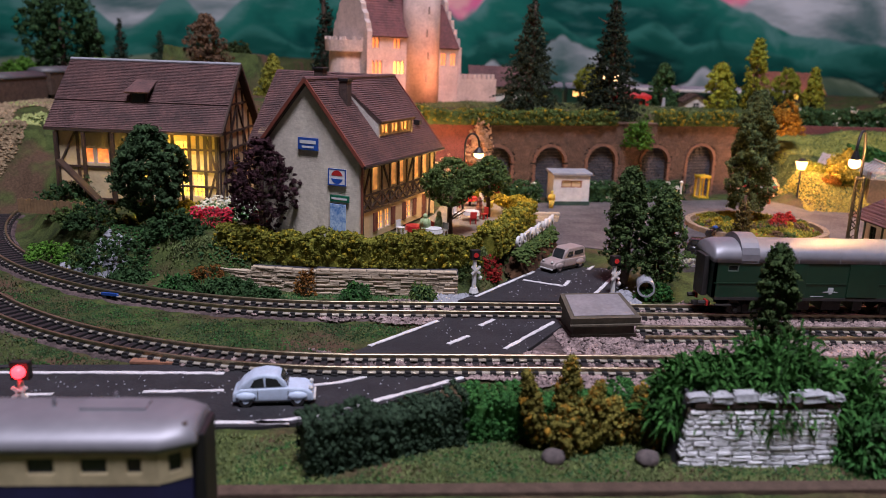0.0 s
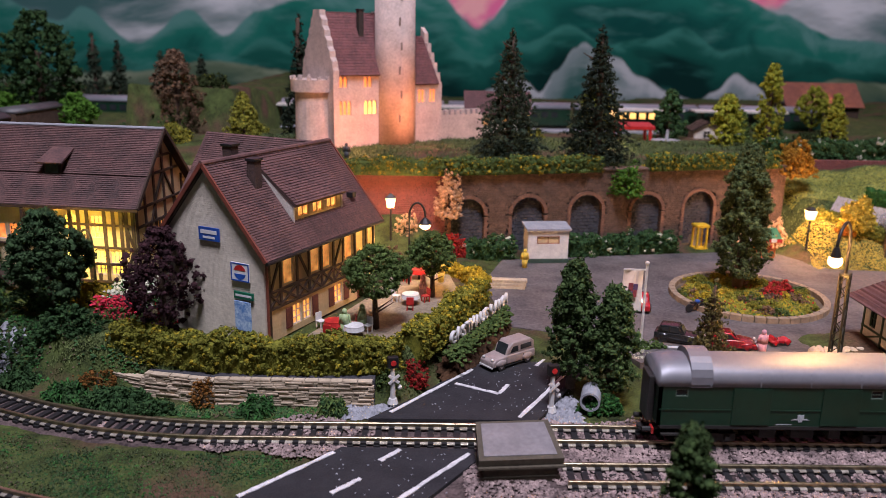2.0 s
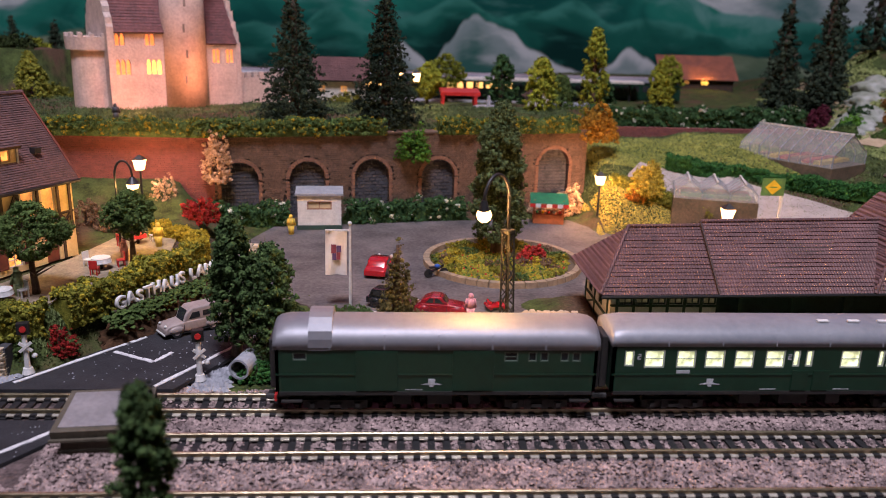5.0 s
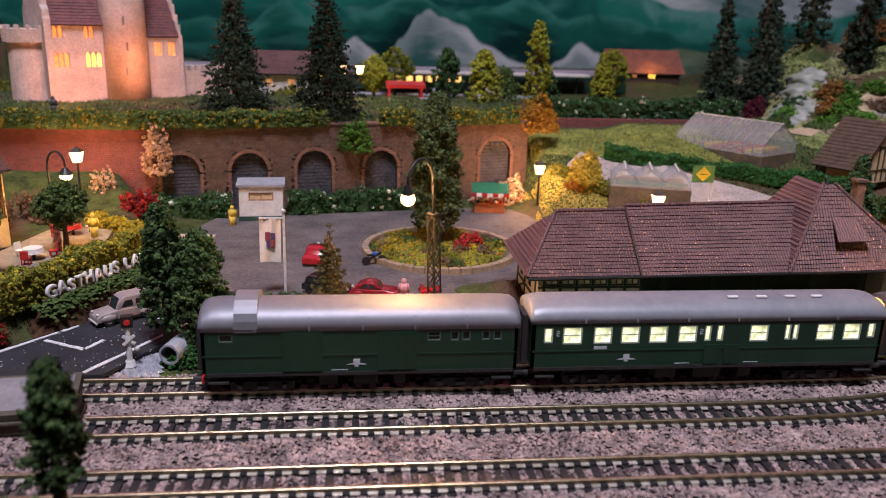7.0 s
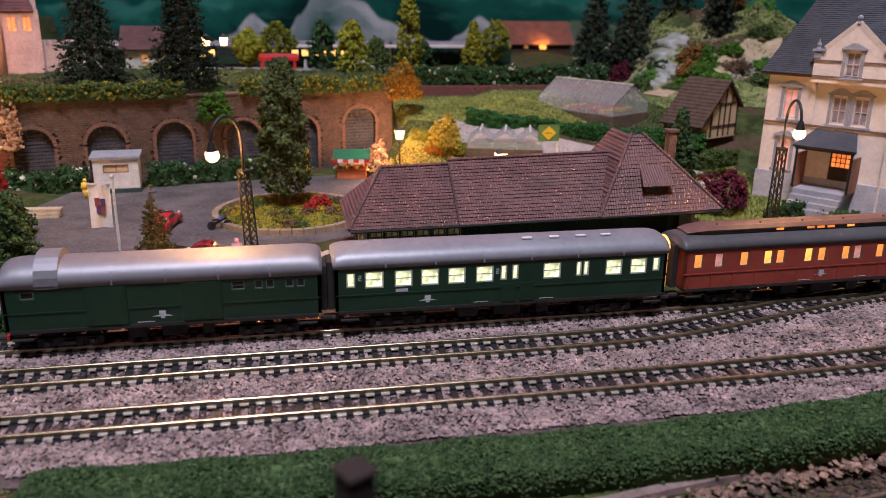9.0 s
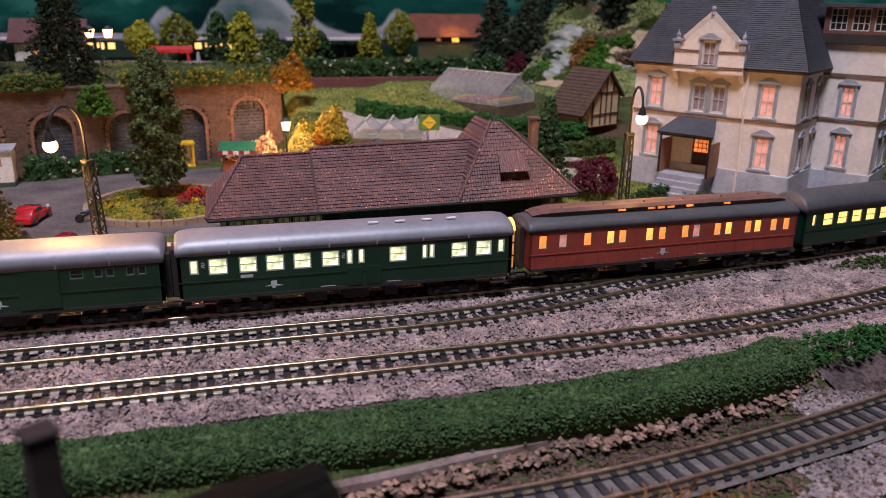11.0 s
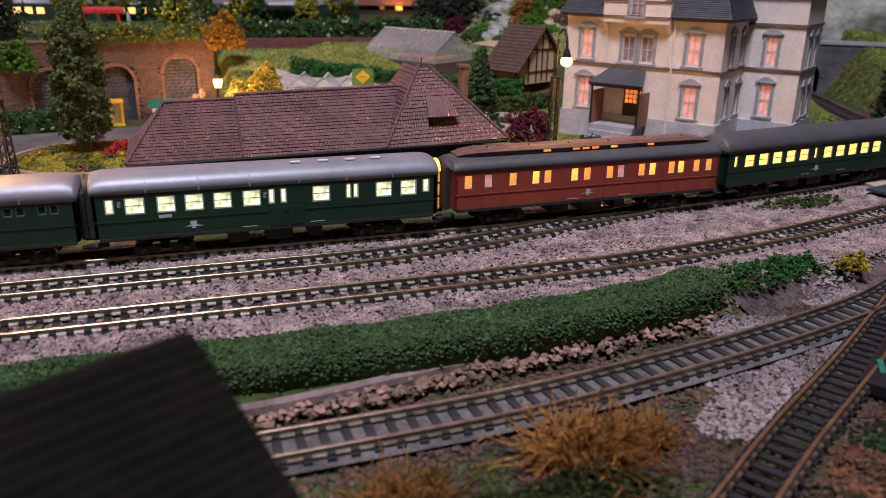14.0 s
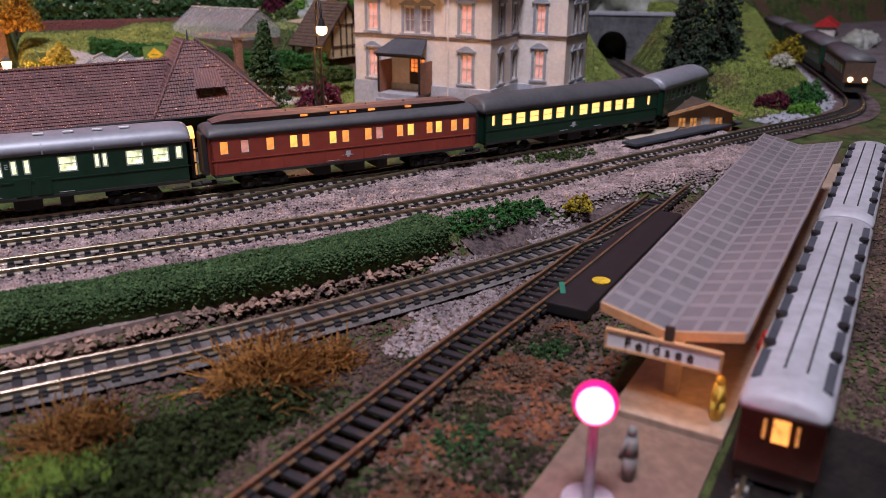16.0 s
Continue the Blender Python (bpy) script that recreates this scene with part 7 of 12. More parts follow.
lattice_mast(19.25, 30.4, 0.45, 4.85, 6.8, -1.25, 0.034, "dark olive lattice mast with a glowing goose-neck lamp", -3.0, 45)
lattice_mast(39.55, 30.6, 0.5, 5.05, 7.0, 1.1, 0.022, "dark olive lattice mast with a glowing goose-neck lamp", 1.0, -97)

# ---- vehicles ----
M["car_red"] = mat("glossy_red_car_paint", (0.42, 0.012, 0.02), 0.25, scale=60, coat=0.5)
M["car_maroon"] = mat("maroon_car_paint", (0.22, 0.012, 0.02), 0.25, scale=60, coat=0.5)
M["car_black"] = mat("black_car_paint", (0.015, 0.016, 0.018), 0.25, scale=60, coat=0.5)
M["car_pale"] = mat("pale_pink_grey_car_paint", (0.36, 0.30, 0.285), 0.42, colour2=(0.26, 0.21, 0.20), scale=150)
M["car_blue"] = mat("pale_blue_car_paint", (0.50, 0.60, 0.74), 0.5, colour2=(0.40, 0.48, 0.60), scale=150)
M["tyre"] = mat("black_tyre", (0.015, 0.015, 0.016), 0.8, scale=200)
M["lamp_lens"] = mat("pale_headlamp", (0.7, 0.7, 0.68), 0.2, scale=200)


def car(name, x, y, z, rz, paint, label, length, width, lower, cabin, panes, wheels, r=0.2, fenders=0.0, group="parked model cars", k=1.0):
    """lower and cabin: side outlines (x, z); panes: side windows as outlines; wheels: their places along the length."""
    c = thing(name, x, y, z, rz, label, "car", group=group)
    c.matrix_basis = c.matrix_basis @ Matrix.Scale(k, 4)
    w = width

    def rounded(outline, half, bevel):
        b = prism(outline, 2 * half, Matrix.Translation((0, -half, 0)))
        bmesh.ops.bevel(b, geom=[e for e in b.edges], offset=bevel, segments=3, affect="EDGES", profile=0.6)
        return b

    body = part("body", rounded(lower, w / 2 * 0.86, 0.07), M[paint], c, smooth=True)
    part("cabin", rounded(cabin, w / 2 * 0.78, 0.08), M[paint], c, smooth=True)
    for o in panes:
        for s in (-1, 1):
            part("side_window", prism(o, 0.02, Matrix.Translation((0, s * w / 2 * 0.785 - 0.01, 0))), M["dark_pane"], c)
    xs = [p[0] for p in cabin]
    zt = max(p[1] for p in cabin)
    zb = min(p[1] for p in cabin)
    for xx in wheels:
        for s in (-1, 1):
            wl = cone(r, r, 0.12, m=Matrix.Rotation(radians(90), 4, "X"), seg=18)
            wl.transform(Matrix.Translation((xx, s * w / 2 * 0.86 + 0.06, r)))
            tw = part("wheel", wl, M["tyre"], c)
            hb = cone(r * 0.5, r * 0.42, 0.03, m=Matrix.Rotation(radians(90 * s), 4, "X"), seg=14)
            hb.transform(Matrix.Translation((xx, s * (w / 2 * 0.86 + 0.065), r)))
            part("hub_cap", hb, M[paint], tw)
            if fenders:
                fb = ball(1.0, 0, 0, 0, 2)
                fb.transform(Matrix.Translation((xx, s * w / 2 * 0.84, r * 1.55)) @ Matrix.Diagonal((r * 1.55, 0.12, r * fenders * 0.55, 1)))
                part("fender", fb, M[paint], c, smooth=True)
    for s in (-1, 1):
        part("headlamp", ball(0.075, max(p[0] for p in lower) - 0.1, s * w * 0.27, max(p[1] for p in lower) * 0.86, 2), M["lamp_lens"], c)
    part("windscreen", beam((max(xs) - 0.02, 0, zb + 0.12), (max(xs) - 0.22, 0, zt - 0.06), w * 0.6, 0.03), M["dark_pane"], c)
    for xs2 in (min(p[0] for p in cabin) + 0.42 * (max(p[0] for p in cabin) - min(p[0] for p in cabin)), max(p[0] for p in cabin) - 0.02):
        for s in (-1, 1):
            part("door_seam", box(xs2 - 0.012, s * w / 2 * 0.862 - 0.006, 0.22, xs2 + 0.012, s * w / 2 * 0.862 + 0.006, zb + 0.05), M["tyre"], c)
    for s in (-1, 1):
        part("sill_shadow", box(0.3, s * w / 2 * 0.85 - 0.01, 0.13, max(p[0] for p in lower) - 0.3, s * w / 2 * 0.85 + 0.015, 0.17), M["tyre"], c)
    part("bumper", box(max(p[0] for p in lower) - 0.02, -w * 0.4, 0.16, max(p[0] for p in lower) + 0.05, w * 0.4, 0.24, 0.02), M["lamp_lens"], c)
    return c


car("small_car", -4.0, 20.3, 0.25, 3, "car_blue", "pale blue rounded vintage small car on the asphalt", 2.6, 1.05,
    [(0.0, 0.14), (0.02, 0.42), (0.25, 0.56), (1.6, 0.6), (2.2, 0.56), (2.45, 0.42), (2.5, 0.14)],
    [(0.1, 0.45), (0.3, 0.72), (0.62, 0.95), (1.0, 1.03), (1.4, 0.98), (1.62, 0.78), (1.72, 0.5)],
    [[(0.55, 0.62), (0.68, 0.86), (0.95, 0.93), (0.98, 0.62)], [(1.03, 0.62), (1.03, 0.93), (1.35, 0.88), (1.52, 0.64)]], (0.42, 2.0), 0.21, 1.35, k=0.87)
car("delivery_van", 8.9, 34.26, 0.47, 218, "car_pale", "dusty pale pink vintage delivery van on the lane", 3.0, 1.15,
    [(0.0, 0.2), (0.0, 0.62), (1.9, 0.66), (2.62, 0.58), (2.8, 0.46), (2.82, 0.2)],
    [(0.0, 0.5), (0.05, 1.05), (0.3, 1.22), (1.5, 1.22), (1.8, 1.0), (1.95, 0.6)],
    [[(1.15, 0.74), (1.17, 1.02), (1.5, 1.02), (1.68, 0.74)], [(0.25, 0.78), (0.27, 1.02), (1.0, 1.02), (1.0, 0.78)]], (0.55, 2.3), 0.23, 1.5, k=0.8)
car("sports_car", 14.6, 39.0, 0.67, 78, "car_red", "shiny small red sports car on the plaza", 2.4, 1.1,
    [(0, 0.12), (0.02, 0.4), (0.5, 0.5), (1.6, 0.48), (2.3, 0.36), (2.4, 0.14)],
    [(0.3, 0.42), (0.6, 0.7), (0.95, 0.76), (1.3, 0.72), (1.65, 0.44)], [[(0.6, 0.5), (0.72, 0.68), (1.2, 0.68), (1.42, 0.5)]], (0.45, 1.9), 0.18)
car("beetle_car", 16.3, 35.2, 0.67, -12, "car_maroon", "shiny maroon rounded saloon car on the plaza", 2.7, 1.15,
    [(0, 0.15), (0.05, 0.42), (0.4, 0.58), (1.8, 0.6), (2.4, 0.52), (2.65, 0.36), (2.7, 0.15)],
    [(0.15, 0.45), (0.45, 0.78), (0.85, 0.95), (1.3, 0.95), (1.7, 0.62)], [[(0.6, 0.64), (0.8, 0.86), (1.0, 0.88), (1.0, 0.64)], [(1.06, 0.64), (1.06, 0.88), (1.28, 0.86), (1.5, 0.64)]], (0.5, 2.15), 0.21, 1.6, k=0.78)
car("old_saloon", 14.5, 36.0, 0.67, -25, "car_black", "glossy black vintage saloon beside the small spruce", 2.8, 1.15,
    [(0, 0.2), (0, 0.55), (1.7, 0.6), (2.6, 0.55), (2.75, 0.2)],
    [(0.1, 0.5), (0.3, 0.98), (1.3, 1.02), (1.65, 0.6)], [[(0.4, 0.66), (0.45, 0.9), (0.8, 0.92), (0.8, 0.66)], [(0.87, 0.66), (0.87, 0.92), (1.25, 0.92), (1.42, 0.66)]], (0.5, 2.25), 0.23, 1.6, k=0.75)
car("open_tractor", 19.1, 35.3, 0.67, 10, "car_red", "small red open tractor behind the yard mast", 1.6, 0.9,
    [(0, 0.25), (0.1, 0.5), (0.8, 0.45), (1.5, 0.55), (1.55, 0.2)], [(0.1, 0.4), (0.15, 0.75), (0.3, 0.75), (0.5, 0.45)], [], (0.3, 1.3), 0.22, 1.4, k=0.55)


def motorbike(x, y, z, rz):
    m = thing("motorbike", x, y, z, rz, "small black motorbike by the island kerb", "motorbike")
    for xx in (0, 0.75):
        w = cone(0.2, 0.2, 0.06, m=Matrix.Rotation(radians(90), 4, "X"), seg=16)
        w.transform(Matrix.Translation((xx, 0.03, 0.2)))
        part("wheel", w, M["tyre"], m)
    part("frame", beam((0, 0, 0.22), (0.72, 0, 0.5), 0.1, 0.08), M["car_black"], m)
    part("tank", ball(0.14, 0.42, 0, 0.5, 2, 0.7), M["sign_blue"], m)
    part("handlebar", box(0.62, -0.2, 0.58, 0.66, 0.2, 0.62), M["iron"], m)
    part("seat", box(0.05, -0.07, 0.42, 0.35, 0.07, 0.5, 0.02), M["black"], m)


motorbike(17.0, 39.3, 0.67, 20)


# ---- model figures: one plain shape each ----
def figure(x, y, z, rz, colour, label, h=1.05, seated=False):
    key = "figure_" + colour
    if key not in M:
        c = {"green": (0.42, 0.55, 0.28), "yellow": (0.75, 0.55, 0.08), "pink": (0.7, 0.35, 0.42), "blue": (0.05, 0.09, 0.4), "white": (0.7, 0.68, 0.6), "red": (0.5, 0.05, 0.05), "dark": (0.06, 0.06, 0.07), "grey": (0.2, 0.22, 0.2)}[colour]
        M[key] = mat(key + "_plastic", c, 0.55, scale=250)
    b = cone(0.13, 0.17, 0.45 * h, 0, 0, 0, 10)
    cone(0.17, 0.12, 0.36 * h, 0, 0, 0.45 * h, 10, bm=b)
    ball(0.105, 0, 0, 0.9 * h, 2, 1.15, bm=b)
    for s in (-1, 1):
        join(b, beam((s * 0.15, 0, 0.78 * h), (s * 0.2, 0.08, 0.42 * h), 0.07, 0.07))
    ob = part("figurine", b, M[key], None, smooth=True)
    ob.matrix_basis = P(x, y, z, 0, 0, rz)
    return tagged(ob, label, "figurine")


# ---- the inn garden ----
M["gravel_pale"] = mat("pale_garden_gravel", (0.30, 0.24, 0.17), 0.9, colour2=(0.16, 0.13, 0.09), scale=200, bump=0.5)
plate("terrace_floor", [(0.2, 31.9), (3.6, 31.9), (6.2, 37.6), (5.8, 40.5), (3.2, 40.8), (2.4, 37.2)], 2.03, M["gravel_pale"], 0.3, "pale gravel garden terrace beside the inn", "terrace")


def garden_set(x, y, rz, cloth, n):
    t = thing("garden_table", x, y, 2.03, rz, "small round garden table with a coloured cloth", "table", group="inn garden tables")
    part("tabletop", cone(0.36, 0.36, 0.05, 0, 0, 0.42, 16), M[cloth], t)
    part("cloth_skirt", cone(0.40, 0.36, 0.14, 0, 0, 0.29, 16, caps=False), M[cloth], t)
    part("leg", cone(0.06, 0.05, 0.42, 0, 0, 0, 8), M["iron"], t)
    for k in range(n):
        a = 360 * k / n + rz
        q = P(x, y, 2.03, 0, 0, a) @ P(0.72, 0, 0)
        c = new("garden_chair")
        c.matrix_basis = q
        tagged(c, "small plastic garden chair at a round table", "chair", "inn garden chairs")
        m = M["sign_red"] if (k + n) % 2 else M["white"]
        part("seat", box(-0.15, -0.15, 0.24, 0.15, 0.15, 0.28, 0.01), m, c)
        part("backrest", box(0.12, -0.15, 0.28, 0.16, 0.15, 0.58, 0.01), m, c)
        for lx in (-0.12, 0.12):
            for ly in (-0.12, 0.12):
                part("leg", box(lx - 0.02, ly - 0.02, 0, lx + 0.02, ly + 0.02, 0.24), m, c)


for x, y, rz, cloth, n in ((1.3, 32.7, 20, "sign_red", 3), (2.1, 32.2, 50, "white", 2), (4.1, 36.0, 30, "white", 3), (4.4, 39.6, 40, "sign_red", 2)):
    garden_set(x, y, rz, cloth, n)
figure(1.75, 32.35, 2.03, 0, "green", "green and white painted figurine standing among garden tables")
figure(2.35, 32.9, 2.03, 60, "green", "pale green painted figurine beside a red table")
figure(4.6, 37.2, 2.03, 90, "pink", "small pink painted figurine in the inn garden", 0.9)
figure(5.4, 39.2, 2.03, 10, "yellow", "yellow painted figurine near the lit hedge")
figure(10.1, 46.4, 0.67, 0, "yellow", "yellow and green painted figurine before the kiosk")
figure(18.4, 34.3, 0.67, 0, "pink", "pink painted figurine beside the yard mast")
figure(25.99, 12.88, -0.6, 0, "blue", "dark blue painted figurine on the lower yard path", 1.1)
figure(-0.2, 51.8, 5.75, 0, "dark", "dark painted figurine before the castle", 0.9)


def letters():
    s = thing("inn_sign", 5.72, 32.62, 1.60, math.degrees(math.atan2(37.3 - 33.0, 7.95 - 5.72)), "freestanding white block letters along the garden hedge", "sign")
    part("sill", box(-0.1, -0.05, -0.15, 4.4, 0.1, -0.02), M["timber"], s)
    x = 0.0
    for k, ch in enumerate("GASTHAUS LAMM"):
        if ch == " ":
            x += 0.3
            continue
        cu = bpy.data.curves.new("letter", "FONT")
        cu.body, cu.size, cu.extrude = ch, 0.64 * U, 0.05 * U
        cu.bevel_depth = 0.018 * U
        tmp = bpy.data.objects.new("tmp", cu)
        me = bpy.data.meshes.new_from_object(tmp)
        xs = [v.co.x for v in me.vertices]
        wide = (max(xs) - min(xs)) / U
        bpy.data.objects.remove(tmp)
        bpy.data.curves.remove(cu)
        ob = new("letter", finish(me, M["white"]))
        ob.parent = s
        ob.matrix_basis = P(x - min(xs) / U, 0, 0.0 + 0.03 * math.sin(k * 2.1), 90, 0, 0) @ pose(0, 0, 0, 0, 0, 3 * math.sin(k * 1.7))
        x += wide + 0.04
    return s


letters()
rngs = np.random.default_rng(71)
foot = []
for k in range(620):
    u, w = rngs.uniform(-0.6, 5.4), abs(rngs.normal(0.0, 0.22))
    foot.append((5.72 + 0.46 * u + 0.888 * w, 32.62 + 0.888 * u - 0.46 * w, 1.48 - 0.8 * w + rngs.uniform(-0.10, 0.14)))
stones("sign_grass", foot, 0.10, M["leaf_mid"], "green scatter at the foot of the white letters", "grass", 72)


# ---- crossing, signals and lineside things ----
def crossing_signal(x, y, z, rz):
    s = thing("crossing_signal", x, y, z, rz, "white crossing post with a dark lamp box and white cross", "signal", group="level crossing signals")
    part("post", cone(0.10, 0.08, 1.35, 0, 0, 0, 10), M["white"], s)
    part("base", cone(0.2, 0.14, 0.2, 0, 0, 0, 10), M["white"], s)
    hb = part("lamp_box", box(-0.19, -0.12, 1.36, 0.19, 0.12, 1.76, 0.03), M["black"], s)
    part("lens", cone(0.10, 0.10, 0.03, m=Matrix.Rotation(radians(90), 4, "X"), seg=14, y=-0.12, z=1.56), M["sign_red"], hb)
    for a in (40, -40):
        part("cross_arm", box(-0.24, -0.02, -0.05, 0.24, 0.02, 0.05, 0.01), M["white"], s, at=P(0.02, -0.12 + (0.02 if a > 0 else 0), 0.95, 0, a, 0))
    part("bell", ball(0.09, 0.24, -0.02, 0.6, 2), M["white"], s)


crossing_signal(3.65, 30.15, 0.35, 15)
crossing_signal(9.2, 29.75, 0.3, 15)
stones("rubble", scatter(420, 2.0, 29.2, 4.6, 30.6, lambda x, y: (x < 3.4 + (y - 29.2)) & (y < 30.2), 0.05, 21), 0.14, M["frame_grey"], "grey rubble heap beside the crossing signal", "rubble", 22)
stones("rubble", scatter(420, 8.4, 29.0, 10.2, 31.0, lambda x, y: x > 8.7 + (y - 29) * 0.5, 0.05, 23), 0.13, M["frame_grey"], "pale rubble beside the crossing signal", "rubble", 24)


def relay_box():
    M["box_body"] = mat("olive_brown_box", (0.10, 0.085, 0.06), 0.75, colour2=(0.06, 0.05, 0.035), scale=120, bump=0.3)
    M["box_lid"] = mat("grey_concrete_lid", (0.24, 0.225, 0.235), 0.7, colour2=(0.17, 0.16, 0.17), scale=120, bump=0.2)
    r = thing("relay_box", 6.45, 25.15, 0.16, 5, "squat brown lineside box with a sloping grey lid", "box")
    part("body", prism([(0.12, 0), (0.12, 0.62), (1.5, 0.9), (1.5, 0)], 2.2, Matrix.Translation((2.33, 0, 0)) @ SIDE), M["box_body"], r)
    part("plinth", box(0.05, 0.04, 0.0, 2.42, 1.58, 0.22, 0.03), M["box_body"], r)
    lid = part("lid", slab([(-0.05, -0.06, 0.86), (2.48, -0.06, 0.86), (2.36, 1.66, 1.22), (0.07, 1.66, 1.22)], 0.30), M["box_body"], r)
    part("lid_panel", slab([(0.12, 0.10, 0.915), (2.30, 0.10, 0.915), (2.2, 1.54, 1.215), (0.22, 1.54, 1.215)], 0.03), M["box_lid"], lid)
    part("lid_rim", beam((-0.08, -0.09, 0.62), (2.5, -0.09, 0.62), 0.10, 0.06), M["box_body"], lid)


relay_box()


def block_wall(parent, w, h, rows, lo, hi, material, seed, depth=0.16, at=None, gap=0.03, name="stone"):
    """Courses of rough stones, each a piece of its own."""
    rng = random.Random(seed)
    for r in range(rows):
        z0, z1 = h * r / rows, h * (r + 1) / rows
        x = -rng.uniform(0, lo)
        while x < w:
            s = rng.uniform(lo, hi)
            a, c = max(0, x) + gap / 2, min(w, x + s) - gap / 2
            if c - a > 0.06:
                d = rng.uniform(0.0, 0.07)
                b = box(a, -d, z0 + gap / 2, c, depth, z1 - gap / 2, min(0.035, (z1 - z0) * 0.2))
                for v in b.verts:
                    v.co += Vector((rng.uniform(-1, 1), rng.uniform(-0.6, 0.6), rng.uniform(-1, 1))) * 0.012
                ob = part(name, b, material, parent)
                if at is not None:
                    ob.matrix_basis = at
            x += s


def stone_house():
    M["white_stone"] = mat("whitewashed_stone", (0.88, 0.89, 0.91), 0.9, colour2=(0.66, 0.68, 0.72), scale=160, bump=0.5, spread=0.12)
    M["cap_grey"] = mat("grey_cap_stone", (0.50, 0.52, 0.55), 0.9, colour2=(0.26, 0.27, 0.29), scale=160, bump=0.5)
    M["joint"] = mat("dark_stone_joint", (0.055, 0.055, 0.065), 0.9, scale=150)
    s = thing("stone_shed", 7.1, 16.75, 0.05, 1.0, "whitewashed rubble stone shed front half buried in ivy", "shed")
    part("core", prism([(0.0, -0.2), (0.3, 1.85), (3.95, 1.85), (4.1, -0.2)], 0.7, Matrix.Translation((0, 0.12, 0))), M["joint"], s)
    rng = random.Random(8)
    rows = 12
    for r in range(rows):
        z0, z1 = 1.62 * r / rows, 1.62 * (r + 1) / rows
        x0, x1 = 0.3 * z0 / 2.0, 4.1 - 0.15 * z0 / 2.0
        x = x0 - rng.uniform(0, 0.3)
        while x < x1:
            w = rng.uniform(0.26, 0.62)
            a, c = max(x, x0) + 0.014, min(x + w, x1) - 0.014
            if c - a > 0.07:
                b = box(a, -rng.uniform(0.0, 0.03), z0 + 0.012, c, 0.2, z1 - 0.012, 0.03)
                for v in b.verts:
                    v.co += Vector((rng.uniform(-1, 1), rng.uniform(-1, 1), rng.uniform(-1, 1))) * 0.014
                part("stone", b, M["white_stone"], s)
            x += w
    part("lintel", box(0.32, -0.03, 1.64, 3.95, 0.3, 1.80, 0.03), M["timber"], s)
    for k in range(7):
        a = 0.15 + 0.56 * k
        cb = box(a, -0.05 - 0.03 * (k % 2), 1.82, a + 0.5 + 0.04 * (k % 3), 0.25, 1.97 + 0.03 * (k % 3), 0.04)
        for v in cb.verts:
            v.co += Vector((rng.uniform(-1, 1), rng.uniform(-1, 1), rng.uniform(-1, 1))) * 0.03
        part("cap_stone", cb, M["cap_grey"], s)
    part("water_edge", slab([(-0.25, -0.5, 0.06), (3.4, -0.5, 0.06), (3.4, 0.1, 0.08), (-0.1, 0.1, 0.08)], 0.04), M["frame_grey"], s)


stone_house()


def ivy(x, y, z, rx, ry, h, n, seed, material, label, length=0.5):
    """A tangle of narrow curved leaves over a mound."""
    t = thing("ivy_bush", x, y, z, 0, label, "ivy", group="creeping ivy plants")
    rng = np.random.default_rng(seed)
    p = rng.normal(0, 1, (n, 3))
    p /= np.linalg.norm(p, axis=1)[:, None]
    p[:, 2] = np.abs(p[:, 2])
    r = rng.uniform(0.6, 1.0, (n, 1))
    lump = 1 + 0.25 * np.sin(p[:, :1] * 6 + seed) * np.cos(p[:, 1:2] * 5 + seed)
    c = p * r * lump * np.array([rx, ry, h])
    d = p + rng.normal(0, 0.9, (n, 3))
    d /= np.linalg.norm(d, axis=1)[:, None]
    s = np.cross(d, rng.normal(0, 1, (n, 3)))
    s /= np.linalg.norm(s, axis=1)[:, None]
    L = length * rng.uniform(0.5, 1.3, (n, 1))
    w = 0.045
    m = c + d * L * 0.5 + np.array([0, 0, 0.05])
    e = c + d * L - np.array([0, 0, 0.12])
    v = np.stack([c - s * w * 0.5, c + s * w * 0.5, m + s * w, m - s * w, e], 1).reshape(-1, 3)
    f = [q for k in range(n) for q in ((5 * k, 5 * k + 1, 5 * k + 2, 5 * k + 3), (5 * k + 3, 5 * k + 2, 5 * k + 4))]
    part_np("foliage", v, f, M[material], t)
    v, f = foam(c[:: max(1, n // 260)] * 0.86, 0.16, seed + 1)
    part_np("inner_foliage", v, f, M["leaf_dark"], t)
    return t


leaf("leaf_ivy", (0.055, 0.16, 0.035), (0.013, 0.052, 0.012), 0.65)
ivy(8.4, 18.0, 1.0, 1.5, 1.1, 1.45, 2600, 31, "leaf_ivy", "tangled bright green ivy over the stone shed")
ivy(10.0, 17.8, 1.1, 1.5, 1.0, 1.85, 2800, 32, "leaf_ivy", "tangled bright green ivy over the stone shed")
ivy(7.3, 17.8, 0.9, 0.7, 0.7, 1.0, 800, 30, "leaf_ivy", "tangled bright green ivy over the stone shed")
ivy(12.0, 17.8, 0.1, 1.1, 1.1, 2.3, 1800, 33, "leaf_ivy", "tangled green ivy beside the stone shed")
ivy(11.9, 16.9, 0.1, 0.9, 0.8, 1.5, 900, 34, "leaf_turf", "dark green creeper beside the stone shed", 0.35)
tree("fir", 10.6, 19.7, 0.2, 4.75, 0.62, "leaf_fir", "small soft dark green fir above the ivy", "column", 35, 0.45, 420, 0.14)


